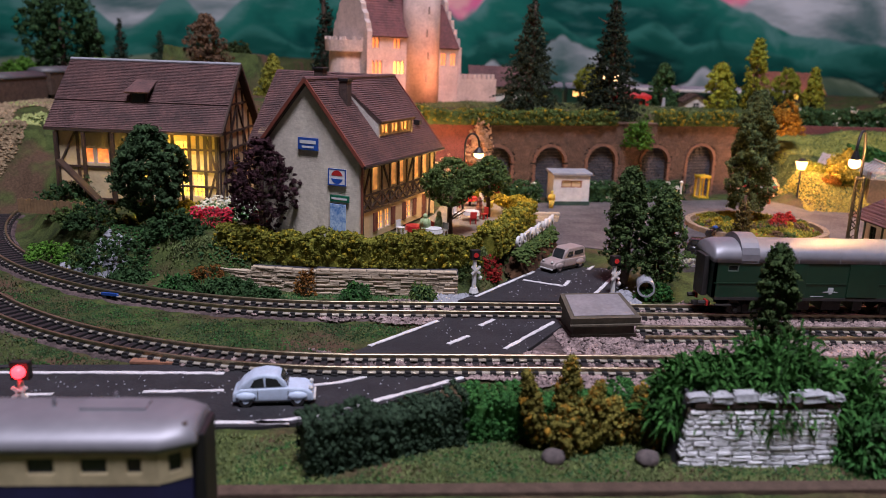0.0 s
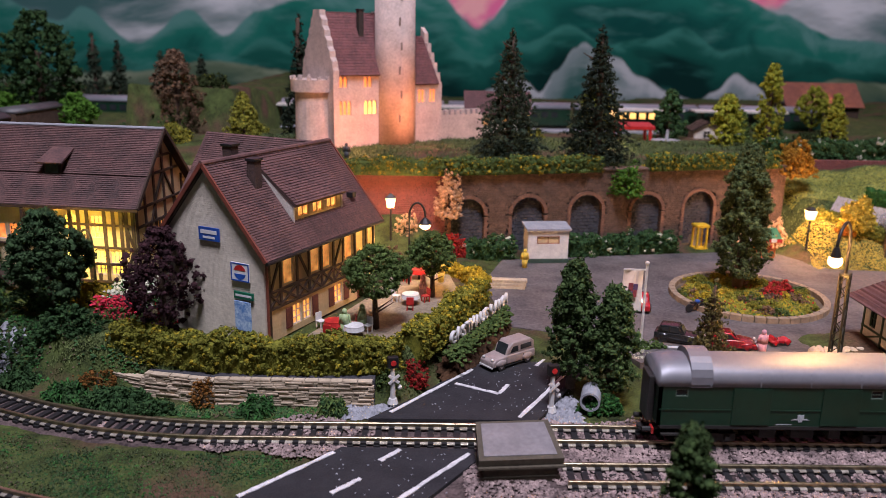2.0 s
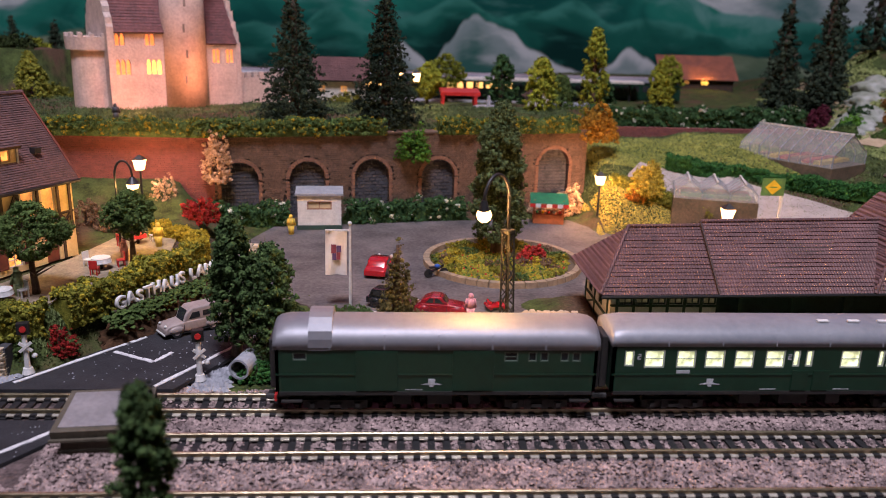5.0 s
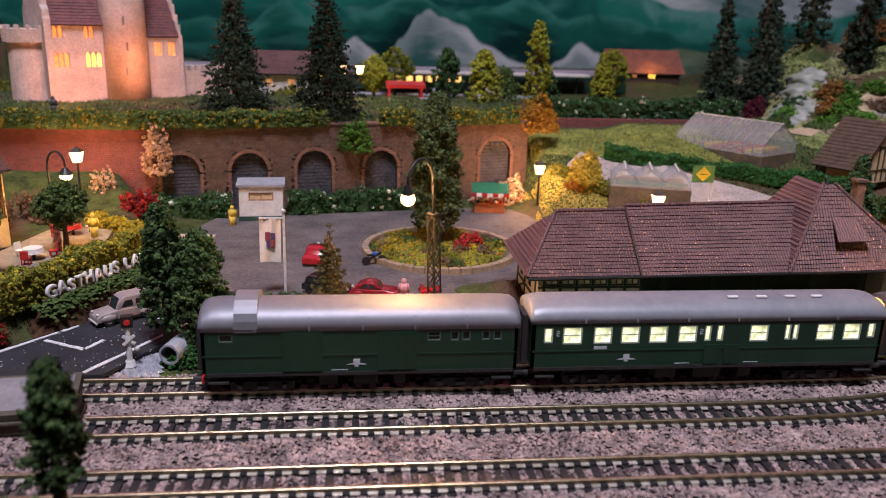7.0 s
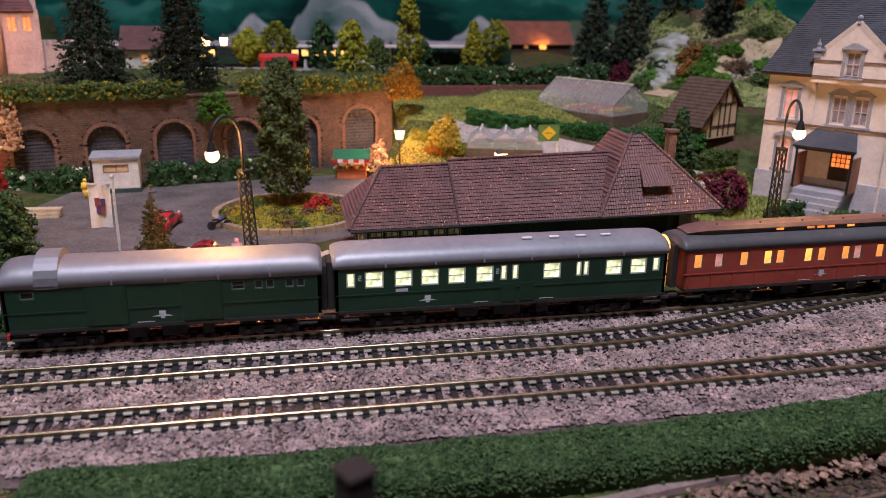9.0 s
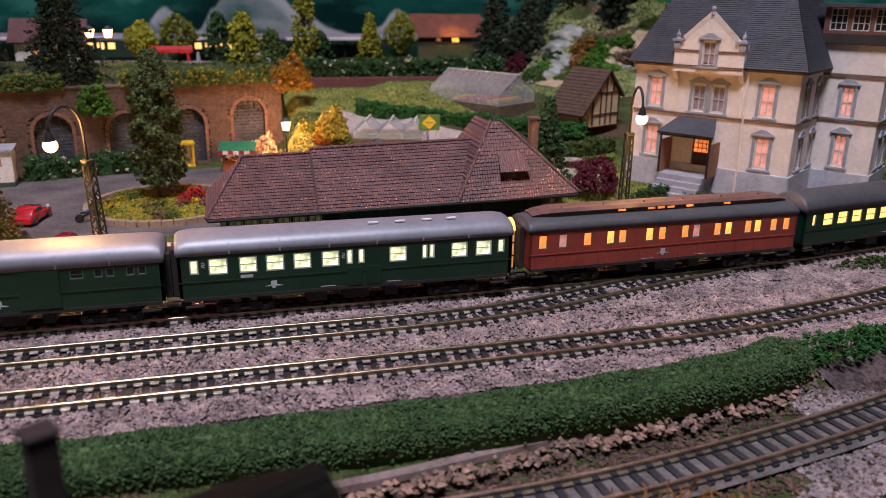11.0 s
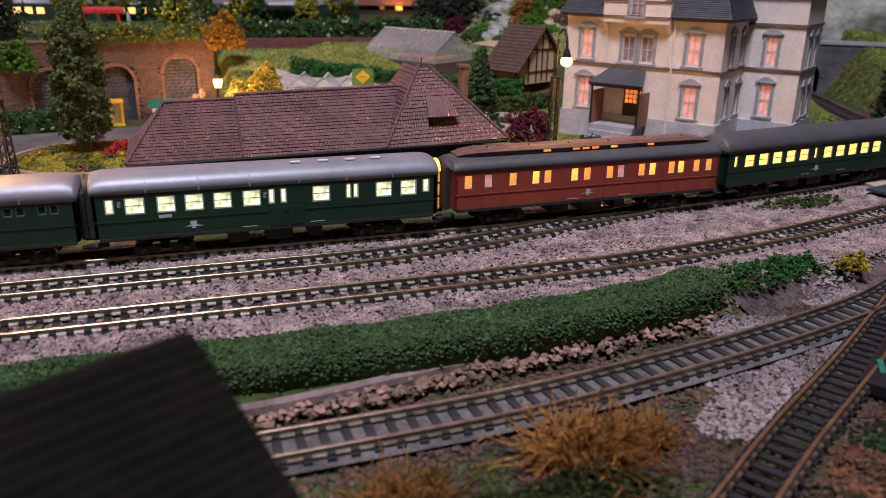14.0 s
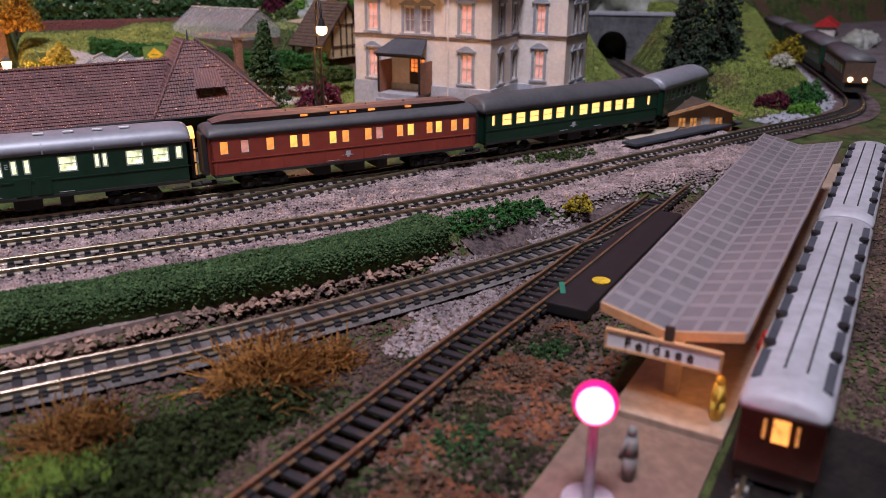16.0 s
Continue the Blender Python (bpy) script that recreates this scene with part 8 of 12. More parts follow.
def plume_bush(x, y, z, plumes, label, seed):
    """A bush of upright feathery plumes: (dx, dy, lean, height, radius)."""
    t = thing("autumn_bush", x, y, z, 0, label, "bush", group="autumn bushes by the shed")
    rng = np.random.default_rng(seed)
    for k, (dx, dy, lean, h, r) in enumerate(plumes):
        n = int(150 * h)
        u = rng.uniform(0.05, 1, n)
        a = rng.uniform(0, 6.283, n)
        rad = r * np.sqrt(rng.uniform(0.05, 1, n)) * np.sin(np.pi * np.clip(0.12 + 0.86 * u, 0, 1)) ** 0.8
        c = np.stack([dx + lean * u * h + np.cos(a) * rad, dy + np.sin(a) * rad, u * h], 1)
        v, f = foam(c, 0.10, seed + k)
        part_np("plume", v, f, M["leaf_autumn"], t)
        q = c[rng.permutation(n)[: n // 5]]
        v, f = foam(q + rng.normal(0, 0.05, q.shape), 0.09, seed + k + 40)
        part_np("amber_foliage", v, f, M["leaf_amber"], t)
        part("stem", beam((dx * 0.5, dy * 0.5, 0), (dx + lean * h * 0.8, dy, h * 0.8), 0.06, 0.06), M["bark"], t)


leaf("leaf_autumn", (0.27, 0.23, 0.05), (0.065, 0.07, 0.018), 0.6)
leaf("leaf_amber", (0.50, 0.29, 0.04), (0.20, 0.10, 0.02), 0.4)
plume_bush(4.5, 17.7, 0.1, ((-0.5, 0.0, -0.22, 2.1, 0.30), (0.1, 0.1, 0.02, 2.5, 0.34), (0.55, -0.1, 0.16, 1.9, 0.32), (0.0, -0.25, -0.02, 1.3, 0.42), (0.75, 0.1, 0.28, 1.3, 0.30)), "sparse olive and amber bush of upright plumes", 36)
plume_bush(6.4, 18.0, 0.1, ((-0.4, 0.0, -0.1, 1.3, 0.32), (0.1, 0.0, 0.05, 1.6, 0.36), (0.5, -0.2, 0.18, 1.2, 0.32)), "olive green plumed bush beside the stone shed", 38)
M["boulder"] = mat("brown_grey_boulder", (0.13, 0.105, 0.10), 0.9, colour2=(0.06, 0.05, 0.05), scale=140, bump=0.6)
for x, y, r in ((4.2, 17.1, 0.30), (6.5, 17.0, 0.30)):
    b = ball(r, 0, 0, 0.15, 3, 0.75)
    for v in b.verts:
        v.co *= 1 + 0.12 * noise.noise(v.co * 4)
    tagged(part("boulder", b, M["boulder"], None, smooth=True, at=P(x, y, 0.12)), "smooth grey boulder half sunk in grass", "rock")
tagged(part("edge_board", box(-4.5, 15.55, -0.3, 15.2, 15.95, 0.28, 0.03), M["bark"]), "worn brown wooden edge board of the layout", "board", kind="structure")


# stone retaining wall before the inn
def terrace_wall():
    M["sandstone"] = mat("pale_sandstone", (0.56, 0.46, 0.34), 0.88, colour2=(0.36, 0.29, 0.21), scale=160, bump=0.5, spread=0.15)
    t = thing("terrace_wall", 0, 0, 0, 0, "low pale sandstone retaining wall below the hedge", "wall", kind="structure")
    runs = [((-8.6, 31.9), (-5.2, 30.7), 0.75), ((-5.2, 30.7), (-2.6, 30.15), 0.95), ((-2.6, 30.15), (3.0, 30.05), 1.0)]
    for k, ((x0, y0), (x1, y1), h) in enumerate(runs):
        L = math.hypot(x1 - x0, y1 - y0)
        m = P(x0, y0, 0.22, 0, 0, math.degrees(math.atan2(y1 - y0, x1 - x0)))
        core = part("wall_core", box(0, 0.1, -0.2, L, 0.6, h - 0.03), M["joint"], t, at=m)
        block_wall(core, L, h, 12, 0.3, 0.75, M["sandstone"], 60 + k, 0.2, gap=0.018)


terrace_wall()
# earth bank below the sign letters
M["earth"] = mat("bare_dark_brown_earth", (0.105, 0.055, 0.03), 0.95, colour2=(0.025, 0.016, 0.010), scale=60, fine=900, bump=0.9, sheen=0.1)


def earth_bank():
    line = glide([(5.45, 32.1), (5.95, 32.9), (7.1, 35.0), (8.3, 37.2), (8.6, 38.3)], 0.12)
    rng = np.random.default_rng(3)
    verts, cols = [], 12
    for x, y in line:
        for j in range(cols):
            q = j / (cols - 1)
            e = float(smooth(32.0, 33.2, y) * (1 - smooth(36.6, 38.3, y)))
            verts.append((x - 0.25 + (0.25 + 0.42 * e) * q + rng.normal(0, 0.035), y + 0.1 - 0.5 * q + rng.normal(0, 0.035), 0.40 + (1.30 - 1.30 * q ** 0.8) * (0.35 + 0.65 * e) + 0.12 * math.sin(y * 5 + 3 * q) * q * (1 - q) * 4 + rng.normal(0, 0.03)))
    n = len(line)
    faces = [(a * cols + j, a * cols + j + 1, (a + 1) * cols + j + 1, (a + 1) * cols + j) for a in range(n - 1) for j in range(cols - 1)]
    ob = part_np("earth_bank", verts, faces, M["earth"], smooth=True)
    tagged(ob, "bare dark brown earth bank below the inn hedge", "bank", kind="structure")


earth_bank()
bush("creeper", 3.3, 30.9, 0.5, 0.5, 0.4, 0.9, "leaf_mid", "green creeper at the wall's end", 41, 120, 0.10)
bush("red_creeper", 4.35, 31.0, 0.6, 0.55, 0.35, 1.1, "leaf_red", "dark red creeper beside the crossing signal", 42, 200, 0.08)
bush("dry_bush", -3.0, 30.0, 0.3, 0.45, 0.35, 1.0, "twig_orange", "dry amber bush before the stone wall", 43, 160, 0.07)
bush("dry_bush", -7.0, 31.0, 0.5, 0.9, 0.4, 0.6, "twig_orange", "low amber bush before the stone wall", 44, 200, 0.07)
for k, (x, y, rx, ry, h, m) in enumerate(((-10.8, 32.4, 2.0, 0.9, 1.5, "leaf_dark"), (-8.6, 32.6, 1.3, 0.7, 1.1, "leaf_dark"), (-5.9, 30.2, 1.1, 0.4, 0.7, "leaf_dark"), (-4.7, 29.6, 1.1, 0.35, 0.5, "leaf_dark"), (-13.6, 35.8, 1.3, 0.8, 1.0, "leaf_mid"), (-12.4, 34.6, 1.5, 0.8, 1.3, "leaf_dark"), (-14.8, 38.0, 1.6, 0.8, 1.4, "leaf_dark"))):
    bush("shrub", x, y, H(x, y) - 0.05, rx, ry, h, m, "dark green shrub on the garden bank", 50 + k, 300, 0.12)
bush("flower_bed", -7.4, 34.0, 1.9, 0.9, 0.5, 0.6, "leaf_mid", "garden bed with bright red flowers", 61, 160, 0.10, extra=("petal_red", 100))
bush("flower_bed", -5.0, 33.6, 1.9, 0.8, 0.5, 0.55, "leaf_mid", "garden bed with bright red flowers", 62, 140, 0.10, extra=("petal_red", 90))
bush("flower_bed", -6.6, 36.2, 1.95, 1.6, 1.1, 0.6, "leaf_mid", "garden bed with dense white blossom", 63, 320, 0.10, extra=("petal_white", 200))
bush("flower_bed", -9.0, 35.8, 1.95, 0.9, 0.6, 0.9, "leaf_yellow", "yellow-lit bush before the farmhouse", 64, 170, 0.12)


def fence(x0, y0, x1, y1, z):
    f = thing("plank_fence", x0, y0, z, math.degrees(math.atan2(y1 - y0, x1 - x0)), "low brown plank fence beside the farmhouse", "fence")
    L = math.hypot(x1 - x0, y1 - y0)
    n = int(L / 0.16)
    for k in range(n):
        part("plank", box(0.16 * k, 0, 0, 0.16 * k + 0.14, 0.05, 0.62 + 0.05 * (k % 2)), M["fence_wood"], f)
    part("rail", box(0, 0.05, 0.2, L, 0.09, 0.3), M["fence_wood"], f)
    part("rail", box(0, 0.05, 0.45, L, 0.09, 0.55), M["fence_wood"], f)


M["fence_wood"] = mat("brown_fence_wood", (0.24, 0.15, 0.075), 0.8, colour2=(0.15, 0.09, 0.045), scale=200, bump=0.3, spread=0.2)
fence(-16.4, 36.2, -13.0, 35.4, 2.0)
q = part("garden_bin", box(-0.6, -0.3, 0, 0.6, 0.3, 0.55, 0.03), M["black"], None, at=P(-7.3, 34.9, 2.0, 0, 0, -10))
tagged(q, "dark planter box among the white flowers", "planter")
b = cone(0.35, 0.35, 1.0, m=Matrix.Rotation(radians(90), 4, "X"), seg=20, caps=False)
tb = part("concrete_pipe", b, M["frame_grey"], None, at=P(10.75, 30.5, 0.75, 0, 0, -15))
tb.modifiers.new("shell", "SOLIDIFY").thickness = 0.07 * U
tagged(tb, "short grey concrete pipe lying below the cypress", "pipe")
bush("ivy_bush", 11.0, 29.9, 0.25, 0.9, 0.4, 0.6, "leaf_turf", "green ground ivy beside the train", 66, 260, 0.09)
stick = part("blue_stick", beam((0, 0, 0), (0.75, -0.55, 0.12), 0.1, 0.1), M["sign_blue"], None, at=P(-10.6, 29.5, 0.35))
tagged(stick, "small blue plastic stick lying by the track", "stick")
tagged(part("wood_scrap", box(0, 0, 0, 1.6, 0.3, 0.1, 0.02), M["scrap"] if "scrap" in M else M["brick_arch"], None, at=P(-7.6, 22.95, 0.2, 0, 0, -4)), "pinkish wood scrap below the track", "board")


# grass tufts between the tracks
def tuft_zone(x, y):
    a, c = near(x, y, LINE_A), near(x, y, LINE_C)
    ok = (a > 1.2) & (c > 1.0) & ~((x > -1.2 + (y - 24) * 0.9) & (x < 7)) & (y > 21.5)
    return ok & (np.hypot(x + 1.5, y - 47.1) > 19.4)


def tufts(name, pts, material, label, seed, h=0.16):
    """Short grass: three thin blades a tuft, joined."""
    rng = np.random.default_rng(seed)
    p = np.asarray(pts)
    n = len(p)
    v, f = [], []
    a = rng.uniform(0, 6.28, (n, 3))
    L = h * rng.uniform(0.5, 1.4, (n, 3))
    for k in range(3):
        dx, dy = np.cos(a[:, k]), np.sin(a[:, k])
        w = 0.022
        base0 = p + np.stack([-dy * w, dx * w, 0 * dx], 1)
        base1 = p + np.stack([dy * w, -dx * w, 0 * dx], 1)
        tip = p + np.stack([dx * L[:, k] * 0.6, dy * L[:, k] * 0.6, L[:, k]], 1)
        v.append(np.stack([base0, base1, tip], 1))
    v = np.concatenate(v).reshape(-1, 3)
    f = np.arange(len(v)).reshape(-1, 3).tolist()
    return tagged(part_np(name, v, f, M[material]), label, "grass", kind="stuff")


M["blade"] = mat("grass_blades", (0.10, 0.14, 0.05), 0.9, colour2=(0.04, 0.06, 0.025), scale=60, fine=400, spread=0.45)
M["blade_bright"] = mat("bright_grass_blades", (0.17, 0.22, 0.07), 0.9, colour2=(0.08, 0.11, 0.04), scale=60, fine=400, spread=0.45)
tufts("meadow_grass", scatter(30000, -16, 21.5, 6, 34, tuft_zone, -0.01, 71), "blade", "short dull green grass between the curved tracks", 72, 0.07)
tufts("verge_grass", scatter(26000, -6, 15.9, 16, 20.5, lambda x, y: (y < 18.5) | (x > 3), -0.01, 73), "blade_bright", "pale green grass along the front verge", 74, 0.07)
tufts("hedge_grass", scatter(16000, 16, 17.6, 42, 20.2, lambda x, y: (y < 19.3 + np.clip((x - 30) * 0.12, 0, 2)) & (y > 18.2 + np.clip((x - 30) * 0.16, 0, 4)), -0.01, 75), "blade_bright", "pale grass strip at the hedge's foot", 76, 0.07)
tufts("bank_grass", scatter(20000, -9, 29.4, 6, 33, lambda x, y: (near(x, y, LINE_A) > 1.3) & (y < 32.5), -0.01, 77), "blade_bright", "grassy bank above the stone wall", 78, 0.08)
tufts("slope_grass", scatter(24000, 27, 39, 47, 60, lambda x, y: x > 27.3 + 0 * y, -0.01, 79), "blade_bright", "yellow-green grass on the hillside", 80, 0.14)
tufts("castle_grass", scatter(16000, -8, 50, 27, 62, lambda x, y: y > wall_y(x) + 0.4, -0.01, 81), "blade", "grass on the castle terrace", 82, 0.16)

# ---- plaza ----


M["kerb_tan"] = mat("tan_kerb_stone", (0.34, 0.26, 0.18), 0.85, colour2=(0.21, 0.16, 0.11), scale=120, bump=0.3)


def island():
    s = thing("traffic_island", 20.6, 41.6, 0.62, 0, "round planted traffic island with a pale kerb", "traffic island")
    n = 44
    for k in range(n):
        a0, a1 = 360 * k / n + 0.4, 360 * (k + 1) / n - 0.4
        o = arc(0, 0, 3.75, a0, a1, 2) + arc(0, 0, 3.45, a1, a0, 2)
        b = bmesh.new()
        t = [b.verts.new((x, y, 0.30)) for x, y in o]
        l = [b.verts.new((x, y, 0.0)) for x, y in o]
        b.faces.new(t)
        for j in range(len(o)):
            b.faces.new((t[j], l[j], l[(j + 1) % len(o)], t[(j + 1) % len(o)]))
        bmesh.ops.recalc_face_normals(b, faces=b.faces)
        part("kerb_stone", b, M["kerb_tan"], s)
    b = cone(3.46, 2.2, 0.25, 0, 0, 0.05, 40)
    part("soil", b, M["soil"], s)


island()
rngi = random.Random(9)
for k in range(46):
    a, r = rngi.uniform(0, 6.28), 3.1 * math.sqrt(rngi.uniform(0.1, 1))
    x, y = 20.6 + r * math.cos(a), 41.6 + r * math.sin(a)
    m = rngi.choice(["leaf_olive", "leaf_yellow", "leaf_yellow", "leaf_mid", "leaf_brown"])
    bush("ground_plant", x, y, 0.66 + 0.25 * min(1, (3.46 - r) / 1.26), 0.5, 0.5, 0.3, m, "low ground cover plant on the traffic island", 200 + k, 46, 0.10, "plant", group="ground cover on the island")
bush("red_bush", 22.0, 41.2, 0.95, 0.7, 0.6, 0.7, "leaf_red", "small red bush on the traffic island", 85, 150, 0.11)


def island_cover():
    rng = np.random.default_rng(17)
    for m, n, lab in (("leaf_olive", 4200, "olive"), ("leaf_yellow", 2600, "golden yellow"), ("leaf_red", 260, "dark red"), ("leaf_turf", 500, "dark green")):
        a, r = rng.uniform(0, 6.283, n), 3.1 * np.sqrt(rng.uniform(0, 1, n))
        keep = np.sin(a * 3 + n) * 0.5 + rng.normal(0, 0.6, n) > -0.6
        a, r = a[keep], r[keep]
        stones("ground_cover", np.stack([20.6 + r * np.cos(a), 41.6 + r * np.sin(a), 0.69 + 0.25 * np.minimum(1, (3.46 - r) / 1.26)], 1), 0.085, M[m], lab + " crumbs of ground cover on the traffic island", "ground cover", n)


island_cover()


M["crest_red"] = mat("faded_red_print", (0.26, 0.05, 0.07), 0.8, scale=150)
M["crest_blue"] = mat("faded_violet_print", (0.10, 0.06, 0.16), 0.8, scale=150)


def flag():
    f = thing("banner_flag", 13.75, 35.4, 0.6, 0, "hanging white banner with a red and blue coat of arms", "flag")
    part("pole", cone(0.06, 0.05, 3.5, 0, 0, 0, 10), M["white"], f)
    part("knob", ball(0.09, 0, 0, 3.53, 2), M["white"], f)
    part("crossbar", box(-0.95, -0.03, 3.22, 0.0, 0.03, 3.28), M["white"], f)
    b = bmesh.new()
    nx, nz = 8, 12
    g = [[b.verts.new((-0.95 + 0.82 * i / nx, 0.05 * math.sin(i * 0.9 + j * 0.35), 3.22 - 1.75 * j / nz)) for i in range(nx + 1)] for j in range(nz + 1)]
    for j in range(nz):
        for i in range(nx):
            b.faces.new((g[j][i], g[j][i + 1], g[j + 1][i + 1], g[j + 1][i]))
    cl = part("cloth", b, M["villa"], f)
    cl.modifiers.new("thick", "SOLIDIFY").thickness = 0.02 * U
    for col, x0, z0, x1, z1 in (("crest_red", -0.72, 2.36, -0.53, 2.70), ("crest_blue", -0.52, 2.40, -0.34, 2.66), ("crest_blue", -0.68, 2.08, -0.53, 2.35), ("crest_red", -0.52, 2.10, -0.37, 2.39)):
        part("crest_field", box(x0, -0.085, z0, x1, -0.06, z1), M[col], cl)


flag()


def booth():
    M["yellow"] = mat("yellow_booth_paint", (0.75, 0.50, 0.03), 0.45, scale=120)
    p = thing("phone_booth", 21.1, 51.0, 0.6, 10, "small yellow open telephone booth by the wall", "booth")
    for x in (0, 0.6):
        for y in (0, 0.6):
            part("post", box(x, y, 0, x + 0.1, y + 0.1, 1.35), M["yellow"], p)
    part("roof", box(-0.06, -0.06, 1.35, 0.76, 0.76, 1.52, 0.03), M["yellow"], p)
    part("floor", box(-0.03, -0.03, 0, 0.73, 0.73, 0.08), M["yellow"], p)
    part("back_panel", box(0.1, 0.62, 0.1, 0.6, 0.66, 1.35), M["frame_grey"], p)


booth()


def market_stall(x, y, z, rz):
    M["orange_wood"] = mat("orange_stall_wood", (0.55, 0.16, 0.05), 0.6, scale=120)
    s = thing("market_stall", x, y, z, rz, "orange market stall with a green and white awning", "stall")
    s.matrix_basis = s.matrix_basis @ Matrix.Scale(0.72, 4)
    part("counter", box(0, 0, 0, 2.4, 1.2, 0.8, 0.03), M["orange_wood"], s)
    for a in (0, 2.28):
        for c in (0, 1.08):
            part("post", box(a, c, 0.8, a + 0.12, c + 0.12, 1.9), M["orange_wood"], s)
    part("roof", slab([(-0.3, -0.5, 1.75), (2.7, -0.5, 1.75), (2.7, 1.5, 2.2), (-0.3, 1.5, 2.2)], 0.08), M["sign_green"], s)
    for k in range(7):
        part("awning_stripe", box(-0.3 + 0.43 * k, -0.54, 1.45, -0.3 + 0.43 * k + 0.4, -0.5, 1.74), M["white"] if k % 2 else M["sign_red"], s)
    for k in range(5):
        part("fruit", ball(0.14, 0.3 + 0.45 * k, 0.3, 0.9, 2), M[("sign_green", "yellow", "sign_red", "white", "sign_red")[k]], s)


market_stall(23.4, 49.3, 0.66, -8)
bush("blossom_bush", 25.8, 51.6, 0.7, 1.2, 0.8, 1.6, "leaf_peach", "pale pink blossoming bush below the wall", 91, 320, 0.13)
bush("blossom_bush", 24.4, 51.6, 0.7, 0.9, 0.7, 1.1, "leaf_peach", "pale pink blossoming bush below the wall", 92, 200, 0.13)
bush("climber", 5.9, 48.7, 2.9, 0.8, 0.45, 2.7, "leaf_peach", "cream blossoming climber hanging from the wall", 93, 340, 0.13)
bush("climber", 16.6, 51.0, 3.9, 1.0, 0.6, 1.9, "leaf_lime", "bright green creeper hanging over the arcade", 94, 320, 0.14)
bush("orange_bush", 28.0, 54.4, 4.8, 1.5, 1.35, 2.0, "leaf_gold", "large glowing orange autumn bush at the wall's end", 95, 700, 0.15)
bush("red_bush", 5.8, 44.9, 1.6, 1.0, 0.7, 1.3, "leaf_red", "red-leaved bush on the bank by the lantern", 96, 260, 0.13)
bush("dry_bush", 3.6, 46.9, 1.9, 0.7, 0.5, 1.8, "leaf_peach", "thin pale bush lit by the lantern", 97, 150, 0.10)
for k, (x, y, rx, h) in enumerate(((1.0, 43.0, 1.0, 1.2), (2.6, 42.2, 0.9, 1.0), (0.6, 40.9, 0.9, 1.5))):
    bush("shrub", x, y, H(x, y), rx, 0.7, h, "leaf_brown", "brown shrub on the bank behind the inn", 98 + k, 160, 0.12)
for k in range(9):
    b = box(0, 0, 0, 2.1, 0.42, 0.16, 0.03)
    tagged(part("terrace_step", b, M["sandstone"], None, at=P(7.6 + 0.05 * k % 0.2, 42.6 + 0.25 * (k // 3) + 0.02 * (k % 3), 0.62 + 0.17 * (k % 3), 0, 0, -4)), "pale stone block of the stacked garden steps", "stone", group="stacked stone blocks") if k < 3 else b.free()
for k in range(12):
    x = 19.6 + 0.28 * k
    b = box(0, 0, 0, 0.25, 0.4, 0.4 + 0.05 * (k % 3), 0.05)
    tagged(part("wall_stone", b, M["sandstone"], None, at=P(x, 32.4 + 0.05 * (k % 2), 0.5, 0, 0, (k * 37) % 20 - 10)), "rough tan stone of a low loose wall", "stone", group="low loose stone wall")
bush("white_flower_edge", 14.2, 33.9, 0.6, 1.8, 0.25, 0.3, "petal_white", "pale flower edging by the plaza", 99, 150, 0.08)

# the ochre lawn round the lit lantern
M["lawn_ochre"] = mat("ochre_lawn_crumbs", (0.52, 0.41, 0.09), 0.95, colour2=(0.34, 0.27, 0.06), scale=80, fine=600, spread=0.3, sheen=0.1)
stones("lawn", scatter(26000, 26.5, 42, 34.5, 52, lambda x, y: (x > 26.9 + 0.25 * np.sin(y * 1.3)) & (y < 52.0 - 0.5 * (x - 27)) & (y > 46.9), 0.02, 301), 0.05, M["lawn_ochre"], "ochre yellow lawn on the bank by the lantern", "lawn", 302)


def bank_zone(x, y):
    r = np.hypot(x + 1.5, y - 47.1)
    return (r < 17.9) & (y < 34.2) & (x < 3.2) & ~((x > -5.0) & (y > 30.2)) & ~((x > -8.0) & (y > 31.6))


def verge_zone(x, y):
    return (y > 15.9) & (y < 18.7) & (x > -3.4) & (x < 15.2) & ~((y > 19 + 0.4 * x))


for m, n, size, say in (("leaf_dark", 9000, 0.075, "dark green"), ("leaf_turf", 4500, 0.07, "fresh green"), ("leaf_moss", 4500, 0.06, "moss green"), ("soil", 2600, 0.05, "brown earthy")):
    stones("bank_scatter", scatter(n, -17, 28.8, 3.5, 34.5, lambda x, y: bank_zone(x, y) & (np.sin(x * 1.9 + n) + np.cos(y * 2.3 + x + n) > -0.5), 0.03, n), size, M[m], say + " scatter on the garden bank", "scatter", n + 1)
    stones("track_scatter", scatter(n * 2, -17, 21.5, 6, 30, lambda x, y: tuft_zone(x, y) & (np.sin(x * 1.3 + n) + np.cos(y * 2.1 + x + n) > 0.1), 0.015, n + 5), size * 0.6, M[m], say + " scatter between the curved tracks", "scatter", n + 6)
    stones("verge_scatter", scatter(n // 2, -4, 15.9, 15.2, 18.7, lambda x, y: verge_zone(x, y) & (np.sin(x * 2.3 + n) + np.cos(y * 3.1 + x + n) > -0.1), 0.015, n + 8), size * 0.6, M[m], say + " scatter along the layout's edge", "scatter", n + 9)

